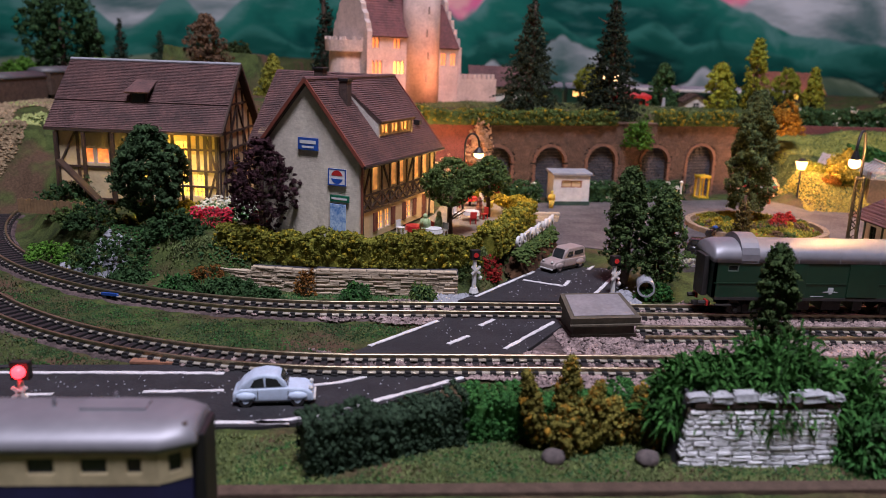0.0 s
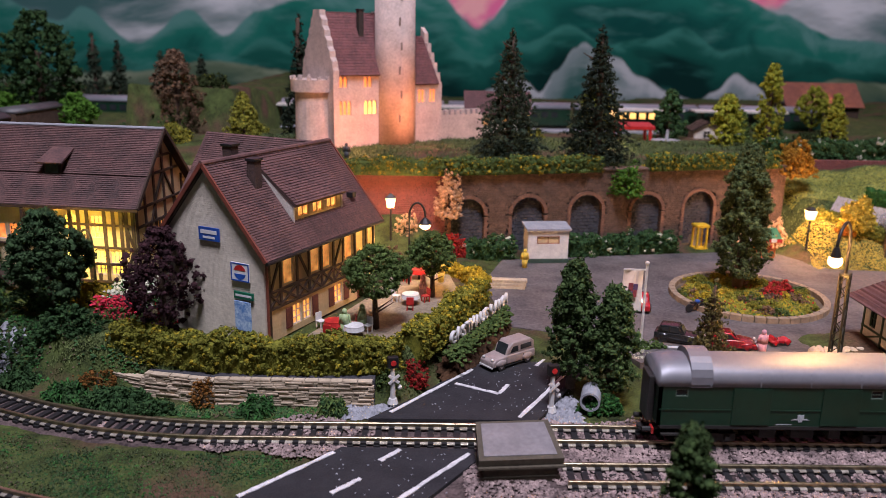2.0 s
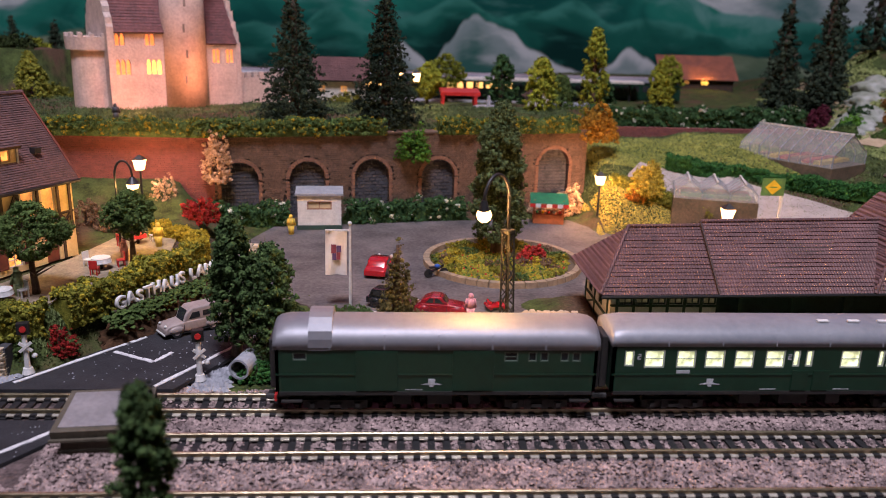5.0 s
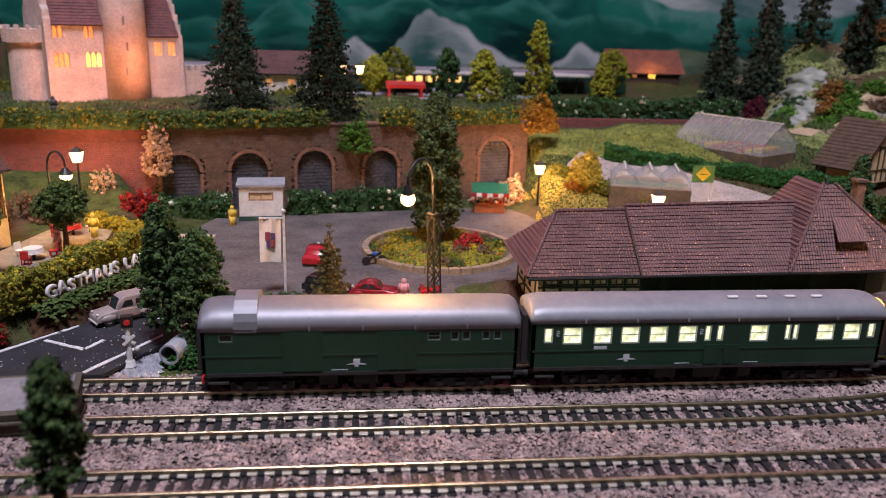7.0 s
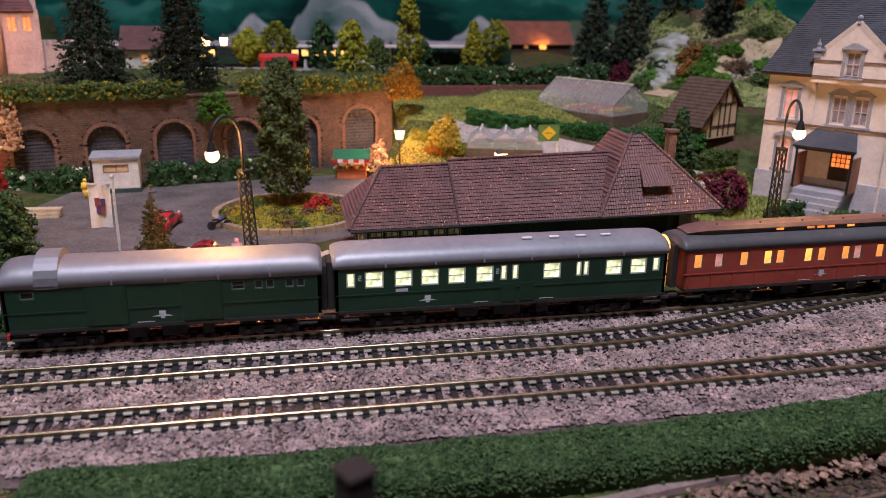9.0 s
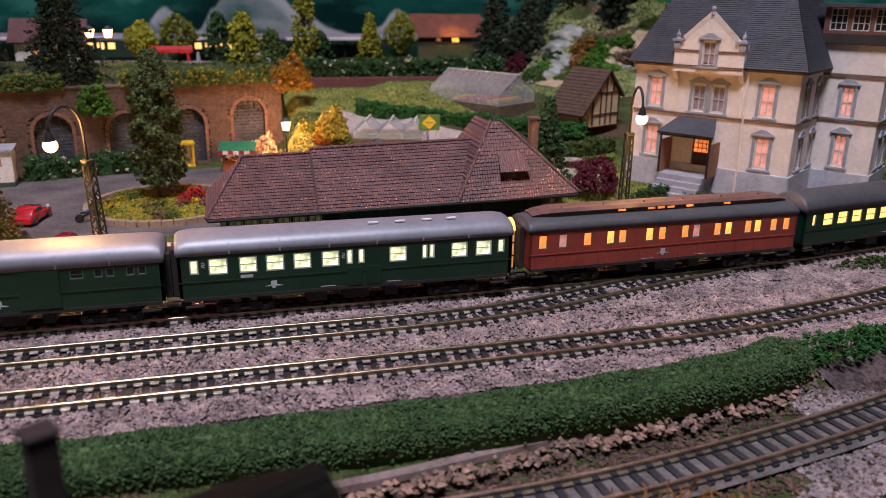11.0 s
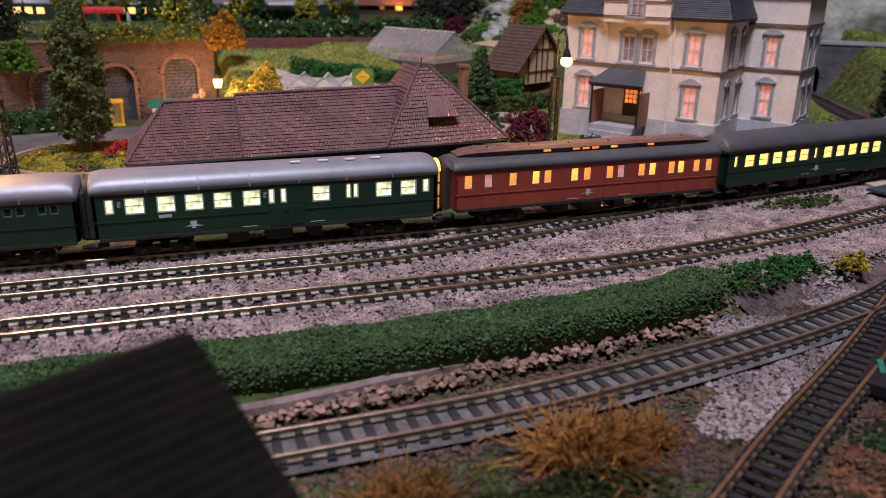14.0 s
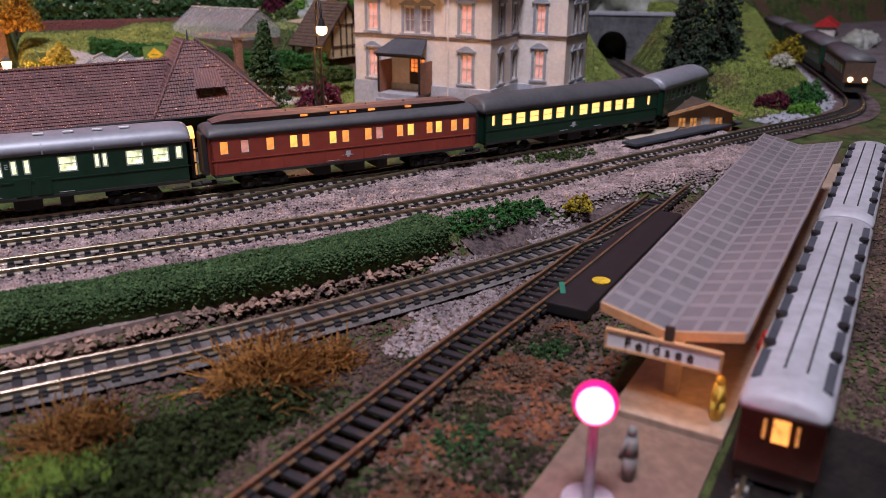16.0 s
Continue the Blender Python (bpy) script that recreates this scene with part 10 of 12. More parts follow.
for k, (x, y, z, r) in enumerate(((45.6, 56.6, 4.1, 1.0), (46.6, 58.4, 4.3, 1.3), (47.6, 60.2, 4.7, 1.4), (48.9, 61.6, 5.2, 1.5), (50.4, 62.8, 5.8, 1.5), (51.5, 64.8, 6.6, 1.6), (52.8, 66.2, 7.6, 1.6), (54.6, 60.2, 5.6, 1.1), (56.2, 60.8, 6.0, 1.3), (57.9, 61.2, 6.2, 1.4), (59.8, 62.0, 6.9, 1.5), (61.8, 63.0, 7.6, 1.7), (56.5, 64.6, 7.2, 1.5), (63.8, 61.5, 6.8, 1.8))):
    rock(x, y, z - 0.3, r * 1.1, k * 3.7, 0.55)
for k, (x, y, rx, h, m) in enumerate(((51.4, 60.6, 1.1, 1.0, "twig_orange"), (52.6, 62.6, 1.2, 1.4, "twig_orange"), (50.2, 58.6, 1.0, 0.5, "leaf_lime"), (51.6, 58.4, 1.0, 0.4, "leaf_mid"), (53.6, 62.8, 1.2, 0.9, "leaf_lime"), (47.0, 59.6, 0.8, 0.8, "leaf_dark"), (51.0, 56.6, 0.9, 0.5, "leaf_brown"), (53.0, 61.0, 1.4, 0.9, "leaf_lime"), (55.0, 60.0, 1.4, 0.9, "leaf_brown"), (58.0, 67.5, 2.0, 1.8, "twig_orange"), (61.0, 67.5, 2.2, 1.8, "leaf_lime"), (46.6, 62.6, 1.0, 1.4, "leaf_wine"), (49.0, 57.6, 1.1, 0.4, "leaf_mid"), (44.2, 57.6, 1.0, 0.7, "leaf_mid"), (52.6, 58.6, 1.2, 0.5, "leaf_lime"), (56.5, 58.2, 1.4, 0.7, "leaf_mid"), (62.5, 59.5, 1.6, 1.0, "leaf_lime"))):
    bush("hill_bush", x, y, H(x, y), rx, rx * 0.8, h, m, "wild bush on the rocky hillside", 180 + k, 240, 0.16)


for k in range(8):
    rock(20.6 + 0.27 * k, 34.45 + 0.06 * (k % 2), 0.74, 0.22, 500 + k, 1.0, "sandstone", "tan boulder in a row before the plaza", "boulders by the station", 2)

# far line with a lit train and a red-roofed house
def far_line():
    for k, x in enumerate((-31, -18.5, -6, 6.5, 19, 31.5)):
        w = [(0.6 + 0.95 * j, 1.2 + 0.95 * j, 1.4, 1.95) for j in range(11)]
        c = thing("far_coach", x, 84.0, 4.0, 0, "distant dark green coach with a silver roof and lit windows", "railway coach", group="coaches of the far train")
        part("body", box(0, -0.9, 0.6, 12.0, 0.9, 2.2, 0.04), M["green_coach"], c)
        v, f = loft([[(xx, s, 2.18 + u) for s, u in roof_arc(1.9, 0.6)] for xx in (0, 12.0)])
        part_np("roof", v, f, M["grey_roof"], c, smooth=True)
        for q in w:
            part("window_pane", box(q[0], -0.93, q[2], q[1], -0.9, q[3]), M["lamp_warm"] if k in (1, 3, 4) and q[0] < 8 else M["dark_pane"], c)
        part("frame", box(0.3, -0.7, 0.15, 11.7, 0.7, 0.6), M["under"], c)
    LINE_F = glide([(-60, 84), (-20, 84), (20, 84), (60, 84)], 1.0)
    track(LINE_F, 4.2, pitch=1.2, label="distant track below the painted hills")
    for k, x in enumerate((-16, 2, 20, 30)):
        p = thing("platform_roof", x, 80.6, 4.0, 0, "long pale platform roof on thin posts", "shelter", group="roofs of the far platform")
        part("roof", box(0, 0, 2.3, 9, 2.0, 2.5, 0.04), M["frame_white"], p)
        for j in range(4):
            part("post", box(1 + 2.3 * j, 0.9, 0, 1.15 + 2.3 * j, 1.05, 2.3), M["iron"], p)
    plate("far_platform", [(-20, 80.4), (42, 80.4), (42, 82.6), (-20, 82.6)], 4.35, M["frame_grey"], 0.6, "long grey far platform", "platform")


far_line()
fh = thing("far_house", 47.2, 99.5, 4.2, 0, "distant brown house with a broad orange-red roof", "house")
part("wall", box(0, 0, 0, 8.6, 5, 1.6), M["timber"], fh)
slope(fh, [(-0.4, -0.5, 1.4), (9.0, -0.5, 1.4), (9.0, 2.5, 4.1), (-0.4, 2.5, 4.1)], 10, 16, M["brick_orange"], 9)
window(fh, 0.9, 0.6, P(4.6, -0.1, 0.8), "lit_yellow", "timber", 2, 1)
window(fh, 0.6, 0.5, P(2.6, -0.1, 0.9), "lit_dim", "timber", 2, 1)
bulb(52.0, 98.6, 6.2, 0.004, (1.0, 0.5, 0.1))
fh2 = thing("far_house", 8.0, 73.0, 4.8, 0, "distant house with a brown gabled roof beyond the castle", "house")
part("wall", box(0, 0, 0, 5, 3, 2.0), M["frame_white"], fh2)
slope(fh2, [(-0.4, -0.5, 1.8), (5.4, -0.5, 1.8), (5.4, 1.5, 3.6), (-0.4, 1.5, 3.6)], 10, 12, M["roof_st"], 9)
window(fh2, 0.6, 0.6, P(1.2, -0.1, 0.8), "lit_dim", "frame_white", 2, 2)
window(fh2, 0.6, 0.6, P(3.0, -0.1, 0.8), "lit_dim", "frame_white", 2, 2)

# dark goods wagons on the left bank
for k, (x, y, z, rz) in enumerate(((-27.6, 49.0, 4.4, 80), (-26.5, 55.2, 4.6, 80), (-25.4, 61.4, 4.9, 80))):
    g = thing("goods_wagon", x, y, z, rz, "dark brown goods wagon with a grey roof on the stony bank", "goods wagon", group="goods wagons on the bank")
    part("body", box(0, -0.9, 0.6, 5.8, 0.9, 2.2, 0.04), M["bark"], g)
    v, f = loft([[(xx, s, 2.18 + u) for s, u in roof_arc(1.9, 0.45)] for xx in (0, 5.8)])
    part_np("roof", v, f, M["dark_roof"], g, smooth=True)
    part("frame", box(0.2, -0.7, 0.2, 5.6, 0.7, 0.6), M["under"], g)
for k, (x, y, rx, h, m) in enumerate(((-22, 42, 0.9, 1.4, "rock"), (-21.0, 38.5, 0.7, 1.0, "rock"), (-24, 46, 1.0, 1.8, "rock"))):
    rock(x, y, H(x, y), rx, 90 + k, 0.6)
for k, (x, y) in enumerate(((-33, 78), (-28, 76), (-36, 82), (-41, 76))):
    bush("shrub", x, y, H(x, y), 2.2, 1.6, 2.4, ("leaf_lime", "leaf_dark")[k % 2], "bright green shrub on the far bank", 190 + k, 240, 0.24)

M["bank_stone"] = mat("beige_bank_rubble", (0.33, 0.25, 0.155), 0.95, colour2=(0.13, 0.10, 0.06), scale=40, spread=0.5, sheen=0.1)
stones("bank_rubble", scatter(26000, -28, 35, -15.5, 60, lambda x, y: (np.hypot(x + 1.5, y - 47.1) > 20.5 + 0.4 * np.sin(y)) & (np.sin(x * 0.9) + np.cos(y * 0.7 + x * 0.4) > -1.3), 0.03, 351), 0.15, M["bank_stone"], "beige stony rubble on the left bank", "rubble", 352)
stones("bank_moss", scatter(6000, -27, 40, -16.5, 57, lambda x, y: (np.hypot(x + 1.5, y - 47.1) > 20.6) & (np.sin(x * 1.1 + 2) + np.cos(y * 0.9 - x) > 0.4), 0.05, 353), 0.14, M["hill_moss"], "olive moss on the left bank", "moss", 354)

# far end of the line
for k, (x, y, h) in enumerate(((69.2, 40.3, 8.5), (70.6, 40.2, 9), (72.8, 40.2, 8.5), (74.6, 41.4, 8.5), (68.2, 37.6, 6.0), (71.6, 42.2, 9.5))):
    tree("spruce", x, y, H(x, y) - 0.8, h, 1.9, "leaf_spruce", "dark spruce on the green slope", "spruce", 210 + k, 0.05, 520, 0.22, group="spruces on the green slope")
bush("yellow_bush", 78.0, 38.6, H(78, 38.6), 1.8, 1.2, 1.8, "leaf_yellow", "golden yellow bush on the green slope", 221, 260, 0.16)
for k, (x, y, rx, h, m) in enumerate(((70.2, 32.3, 1.4, 0.9, "leaf_wine"), (72.2, 32.2, 1.3, 1.4, "leaf_turf"), (74.2, 33.0, 1.4, 1.2, "leaf_turf"), (71.0, 30.6, 1.3, 0.6, "leaf_lime"), (76.5, 37.5, 0.8, 0.8, "petal_white"))):
    bush("slope_bush", x, y, H(x, y), rx, 0.9, h, m, "low bush on the green slope", 222 + k, 200, 0.15)
M["blade_yard"] = mat("yard_turf_blades", (0.13, 0.20, 0.04), 0.9, colour2=(0.05, 0.085, 0.02), scale=60, fine=400, spread=0.35, sheen=0.1)
M["blade_lime"] = mat("bright_turf_blades", (0.36, 0.44, 0.10), 0.9, colour2=(0.18, 0.24, 0.05), scale=60, fine=400, spread=0.35)
tufts("slope_turf", scatter(90000, 62, 31, 92, 58, lambda x, y: (y > np.interp(x, LINE_C[:, 0], LINE_C[:, 1]) + 2.6) & (near(x, y, LINE_A) > 1.8) & (y < 52 + 0.3 * (x - 62)), -0.01, 231), "blade_lime", "bright green turf on the far slope", 232, 0.11)
tufts("villa_lawn", scatter(9000, 40.5, 36.5, 47, 47, lambda x, y: x > 0, -0.01, 233), "blade_lime", "bright green lawn beside the villa", 234, 0.16)


def portal():
    p = thing("tunnel_portal", 74.6, 57.0, 0.0, -36, "dark stone tunnel mouth in a grey retaining wall", "tunnel", kind="structure")
    o = [(-6, -0.5), (-6, 4.4), (9, 4.4), (9, -0.5), (2.9, -0.5)] + [(1.6 + 1.3 * math.cos(a), 1.7 + 1.3 * math.sin(a)) for a in np.linspace(0, math.pi, 14)] + [(0.3, -0.5)]
    part("portal_wall", prism(o, 0.5), M["portal_stone"], p)
    part("wall_cap", box(-6.1, -0.12, 4.4, 9.1, 0.6, 4.7, 0.04), M["frame_grey"], p)
    ring = [(1.6 + r * math.cos(a), 1.7 + r * math.sin(a)) for r, run in ((1.62, np.linspace(0, math.pi, 14)), (1.32, np.linspace(math.pi, 0, 14))) for a in run]
    part("arch_ring", prism(ring, 0.08, Matrix.Translation((0, -0.085, 0))), M["portal_stone"], p)
    part("tunnel_lining", box(-0.4, 5.0, -0.5, 3.6, 5.2, 4.0), M["black"], p)
    for x in (-0.4, 3.4):
        part("tunnel_side", box(x, 0.5, -0.5, x + 0.2, 5.0, 4.0), M["black"], p)
    part("tunnel_vault", box(-0.4, 0.5, 3.6, 3.6, 5.2, 3.8), M["black"], p)


M["portal_stone"] = mat("dark_grey_portal_stone", (0.12, 0.12, 0.125), 0.85, colour2=(0.05, 0.05, 0.055), scale=40, fine=300, bump=0.5)
portal()
rock(74, 66, 5.0, 6.0, 77, 0.9)
rock(84, 63, 4.0, 6.5, 78, 0.9)
draped("cutting_floor", [(67.6, 39.5), (71.5, 47), (74.8, 53.6), (77.5, 59)], M["bed_dark"], 0.05, "dark track bed running into the tunnel", "track bed", 2.8)
for k, (x, y, rz, paint, say) in enumerate(((77.6, 32.2, 46, "bark", "brown coach with a grey roof on the far curve"), (84.8, 39.9, 48.5, "green_coach", "dark green coach with a grey roof on the far curve"), (91.7, 47.7, 50, "green_coach", "dark green coach with a grey roof on the far curve"), (98.3, 55.6, 52.5, "green_coach", "dark green coach with a grey roof on the far curve"))):
    g = thing("curve_coach", x, y, 0.2, rz, say, "railway coach")
    part("body", box(0, -0.9, 1.2, 9.6, 0.9, 2.6, 0.04), M[paint], g)
    v, f = loft([[(xx, s, 2.58 + u) for s, u in roof_arc(1.9, 0.5)] for xx in (0, 9.6)])
    part_np("roof", v, f, M["dark_roof"], g, smooth=True)
    part("frame", box(0.2, -0.7, 0.6, 9.4, 0.7, 1.2), M["under"], g)
    for j in range(7):
        part("window_pane", box(0.7 + 1.22 * j, 0.88, 1.75, 1.5 + 1.22 * j, 0.915, 2.3), M["dark_pane"], g)
    if k == 0:
        for yy in (-0.45, 0.45):
            part("head_lamp", ball(0.16, -0.02, yy, 1.45, 2), M["bulb"], g)


draped("curve_bed", [(62, 26.8), (70, 28.2), (74, 29.6), (78, 32.6), (83, 38), (88, 43.6), (97, 54.2), (108, 68.5)], M["bed_dark"], 0.06, "dark gravel bed under the far curve", "track bed", 3.0)
stones("curve_gravel", scatter(16000, 66, 27, 94, 52, lambda x, y: (y - np.interp(x, LINE_C[:, 0], LINE_C[:, 1]) > 1.3 + 0.02 * (x - 66)) & (y - np.interp(x, LINE_C[:, 0], LINE_C[:, 1]) < 2.9 + 0.03 * (x - 66)), 0.05, 341), 0.13, M["frame_grey"], "pale grey gravel inside the far curve", "gravel", 342)
plate("far_floor", [(80, 29), (90, 41), (99, 51.6), (112, 68), (132, 94), (149, 118), (149, 29)], 0.34, M["plaza"], 0.3, "plain grey floor beyond the far curve", "floor")
st = thing("red_stall", 117, 64.5, 0.34, 35, "small stall with a bright red roof beyond the curve", "stall")
part("wall", box(0.4, 0.2, 0, 5.6, 2.4, 1.3), M["frame_white"], st)
part("roof", prism([(-0.1, 1.2), (1.3, 2.2), (2.7, 1.2), (2.7, 1.1), (-0.1, 1.1)], 6.0, SIDE @ Matrix.Translation((0, -6.0, 0))), M["sign_red"], st)
for k, (x, y) in enumerate(((107, 54.5), (109.5, 55.5), (112, 57))):
    rock(x, y, 0.6, 1.6, 400 + k, 0.8)
draped("gravel_bed", [(41.0, 20.0), (46, 21.4), (51, 23.4), (56, 25.8), (61, 28.2)], M["bed_dark"], 0.03, "dark gravel bed between line and siding", "track bed", 3.6)

# ---- lower yard and platform ----
RZ = 33.0


def platform():
    M["concrete_tan"] = mat("tan_platform_concrete", (0.34, 0.26, 0.19), 0.85, colour2=(0.22, 0.165, 0.12), scale=60, fine=500, bump=0.3)
    M["concrete_pink"] = mat("pinkish_platform_concrete", (0.19, 0.13, 0.098), 0.85, colour2=(0.115, 0.08, 0.06), scale=60, fine=500, bump=0.3)
    p = thing("platform", 38.95, 8.95, -0.65, RZ, "tan concrete island platform on a lower pinkish ramp", "platform", kind="structure")
    part("platform_slab", box(0, -2.4, 0, 30, 0.05, 0.36, 0.04), M["concrete_tan"], p)
    part("ramp", slab([(-6.5, -2.35, -0.02), (0.0, -2.35, 0.18), (0.0, 0.5, 0.18), (-6.5, 0.6, -0.02)], 0.3), M["concrete_pink"], p)


platform()


def canopy():
    c = thing("platform_canopy", 38.95, 8.95, -0.29, RZ, "butterfly platform canopy with glazed panels and station board", "canopy")
    s0, L, mid = 0.34, 21.4, -0.95
    ze, zv = 2.32, 1.98
    y0, y1 = 0.55, -2.5
    n = 26
    for (ya, za, yb, zb), cols in (((y0, ze, mid, zv), 3), ((mid, zv, y1, ze), 3)):
        wing = part("roof_wing", slab([(s0, yb, zb - 0.03), (L, yb, zb - 0.03), (L, ya, za - 0.03), (s0, ya, za - 0.03)], 0.04), M["canopy_roof"], c)
        at = lambda u, q: Vector((s0 + (L - s0) * u, ya + (yb - ya) * q, za + (zb - za) * q))
        for k in range(n):
            for j in range(cols):
                u0, u1, q0, q1 = (k + 0.13) / n, (k + 0.87) / n, (j + 0.11) / cols, (j + 0.89) / cols
                part("pane", slab([at(u0, q1), at(u1, q1), at(u1, q0), at(u0, q0)], 0.025), M["canopy_pane"], wing)
        for k in range(n + 1):
            part("glazing_bar", slab([at((k - 0.13) / n if k else 0, 1.0), at(min(1, (k + 0.13) / n), 1.0), at(min(1, (k + 0.13) / n), 0.0), at((k - 0.13) / n if k else 0, 0.0)], 0.035), M["canopy_bar"], wing)
        for j in range(cols + 1):
            q0, q1 = max(0, (j - 0.11) / cols), min(1, (j + 0.11) / cols)
            part("glazing_bar", slab([at(0, q1) + Vector((0, 0, 0.004)), at(1, q1) + Vector((0, 0, 0.004)), at(1, q0) + Vector((0, 0, 0.004)), at(0, q0) + Vector((0, 0, 0.004))], 0.035), M["canopy_bar"], wing)
    part("valley_gutter", box(s0, mid - 0.05, zv - 0.04, L, mid + 0.05, zv + 0.03, 0.01), M["canopy_bar"], c)
    for k in range(6):
        part("post", box(1.2 + 3.7 * k, mid - 0.16, 0, 1.5 + 3.7 * k, mid + 0.16, zv - 0.08, 0.02), M["concrete_tan"], c)
    part("fascia", prism([(y0, ze - 0.18), (y0, ze + 0.03), (mid, zv + 0.03), (y1, ze + 0.03), (y1, ze - 0.18), (mid, zv - 0.18)], 0.07, Matrix.Translation((s0, 0, 0)) @ SIDE), M["orange_pine"], c)
    for y, z in ((y0, ze), (y1, ze)):
        part("eave_board", box(s0, y - 0.035, z - 0.14, L, y + 0.035, z + 0.02), M["canopy_bar"], c)


M["canopy_pane"] = mat("smoky_canopy_pane", (0.205, 0.19, 0.195), 0.24, colour2=(0.15, 0.142, 0.15), scale=40, fine=300, coat=0.3)
M["canopy_roof"] = mat("smoky_glazed_roof", (0.16, 0.15, 0.155), 0.3, colour2=(0.10, 0.10, 0.11), scale=26, fine=240)
M["canopy_bar"] = mat("pale_plastic_glazing_bar", (0.275, 0.25, 0.255), 0.3, colour2=(0.22, 0.20, 0.205), scale=40, coat=0.3)
canopy()
bulb(40.6, 8.1, 1.35, 0.0014, (1.0, 0.42, 0.15), 0.3)


def board():
    q = thing("station_board", 38.75, 9.1, 1.25, math.degrees(math.atan2(6.9 - 9.1, 40.25 - 38.75)), "wooden-framed white station name board", "sign")
    part("panel", box(0, 0, 0, 2.36, 0.06, 0.36, 0.01), M["sign_white"], q)
    for a in ((0, -0.03, -0.05, 2.36, 0.09, 0.0), (0, -0.03, 0.36, 2.36, 0.09, 0.41), (-0.05, -0.03, -0.05, 0.0, 0.09, 0.41), (2.36, -0.03, -0.05, 2.41, 0.09, 0.41)):
        part("frame_bar", box(*a), M["orange_pine"], q)
    part("hanger", box(1.2, 0.0, 0.41, 1.4, 0.06, 0.75), M["timber"], q)
    x = 0.40
    for ch in "Feldsee":
        cu = bpy.data.curves.new("letter", "FONT")
        cu.body, cu.size, cu.extrude = ch, 0.33 * U, 0.012 * U
        tmp = bpy.data.objects.new("tmp", cu)
        me = bpy.data.meshes.new_from_object(tmp)
        bpy.data.objects.remove(tmp)
        bpy.data.curves.remove(cu)
        xs = [v.co.x for v in me.vertices]
        ob = new("letter", finish(me, M["black"]))
        ob.parent = q
        ob.matrix_basis = P(x - min(xs) / U, -0.012, 0.065, 90, 0, 0)
        x += (max(xs) - min(xs)) / U + 0.11


board()


def red_signal():
    M["red_glow"] = mat("glowing_red_lens", (0.9, 0.2, 0.4), 0.4, scale=80, glow=(1.0, 0.50, 0.72), strength=2.6)
    M["magenta"] = mat("magenta_lamp_housing", (0.75, 0.02, 0.22), 0.4, scale=80, glow=(0.9, 0.0, 0.18), strength=0.9)
    s = thing("platform_signal", 36.72, 6.85, -0.62, 0, "round platform signal shining red on a thin post", "signal")
    part("post", cone(0.11, 0.09, 1.9, 0, 0, 0, 12), M["frame_grey"], s)
    part("base", cone(0.55, 0.5, 0.12, 0, 0, 0, 20), M["frame_grey"], s)
    m = look((0, 0, 0), (-0.62, -0.72, 0.32)).to_3x3().to_4x4()
    d = cone(0.42, 0.36, 0.24, seg=28)
    d.transform(Matrix.Translation((0, 0, 2.2)) @ m @ Matrix.Rotation(math.pi, 4, "X"))
    hd = part("housing", d, M["magenta"], s)
    e = cone(0.33, 0.31, 0.06, seg=28)
    e.transform(Matrix.Translation((0, 0, 2.2)) @ m @ Matrix.Translation((0, 0, -0.27)))
    part("lens", e, M["red_glow"], hd)
    bulb(36.2, 6.2, 1.75, 0.0018, (1.0, 0.1, 0.3), 0.3)


red_signal()


def roof_wagon(x, y, z, rz, L):
    c = thing("old_coach", x, y, z, rz, "old brown coach with a pale strip-lined roof at the platform", "railway coach", group="coaches at the platform")
    w = 1.5
    part("body", box(0.1, -w / 2, 0.65, L - 0.1, w / 2, 2.05, 0.03), M["coach_brown"], c)
    v, f = loft([[(xx, s * k, 2.02 + u * k2) for s, u in roof_arc(w + 0.12, 0.40)] for xx, k, k2 in ((-0.25, 0.86, 0.7), (-0.15, 0.97, 0.95), (0.2, 1, 1), (L - 0.2, 1, 1), (L + 0.25, 0.9, 0.8))])
    part_np("roof", v, f, M["roof_pale"], c, smooth=True)
    for s in (-0.22, 0.18):
        part("roof_seam", box(0.9, s - 0.02, 2.42, L - 0.9, s + 0.02, 2.47), M["iron"], c)
    for k in range(7):
        for s in (-0.62, 0.62):
            part("roof_board", box(0.5 + 1.6 * k, s - 0.09, 2.26, 1.75 + 1.6 * k, s + 0.09, 2.34), M["slate"], c)
            if k:
                part("roof_vent", cone(0.11, 0.13, 0.16, 0.4 + 1.6 * k, s, 2.26, 10), M["iron"], c)
    wn = part("end_window", box(0.05, -0.15, 1.28, 0.1, 0.15, 1.75), M["lit"], c)
    for s in (-0.32, 0.26):
        part("side_light", box(0.04, s, 1.32, 0.1, s + 0.06, 1.7), M["lit_dim"], c)
    for k in range(9):
        for s in (-1, 1):
            part("window_pane", box(0.7 + 1.2 * k, s * w / 2 - 0.02, 1.35, 1.4 + 1.2 * k, s * w / 2 + 0.02, 1.85), M["lit_dim"] if k % 2 else M["dark_pane"], c)
    part("frame", box(0.2, -0.7, 0.25, L - 0.2, 0.7, 0.65), M["under"], c)
    for xx in (1.8, L - 1.8):
        bogie(c, xx, 0.12)


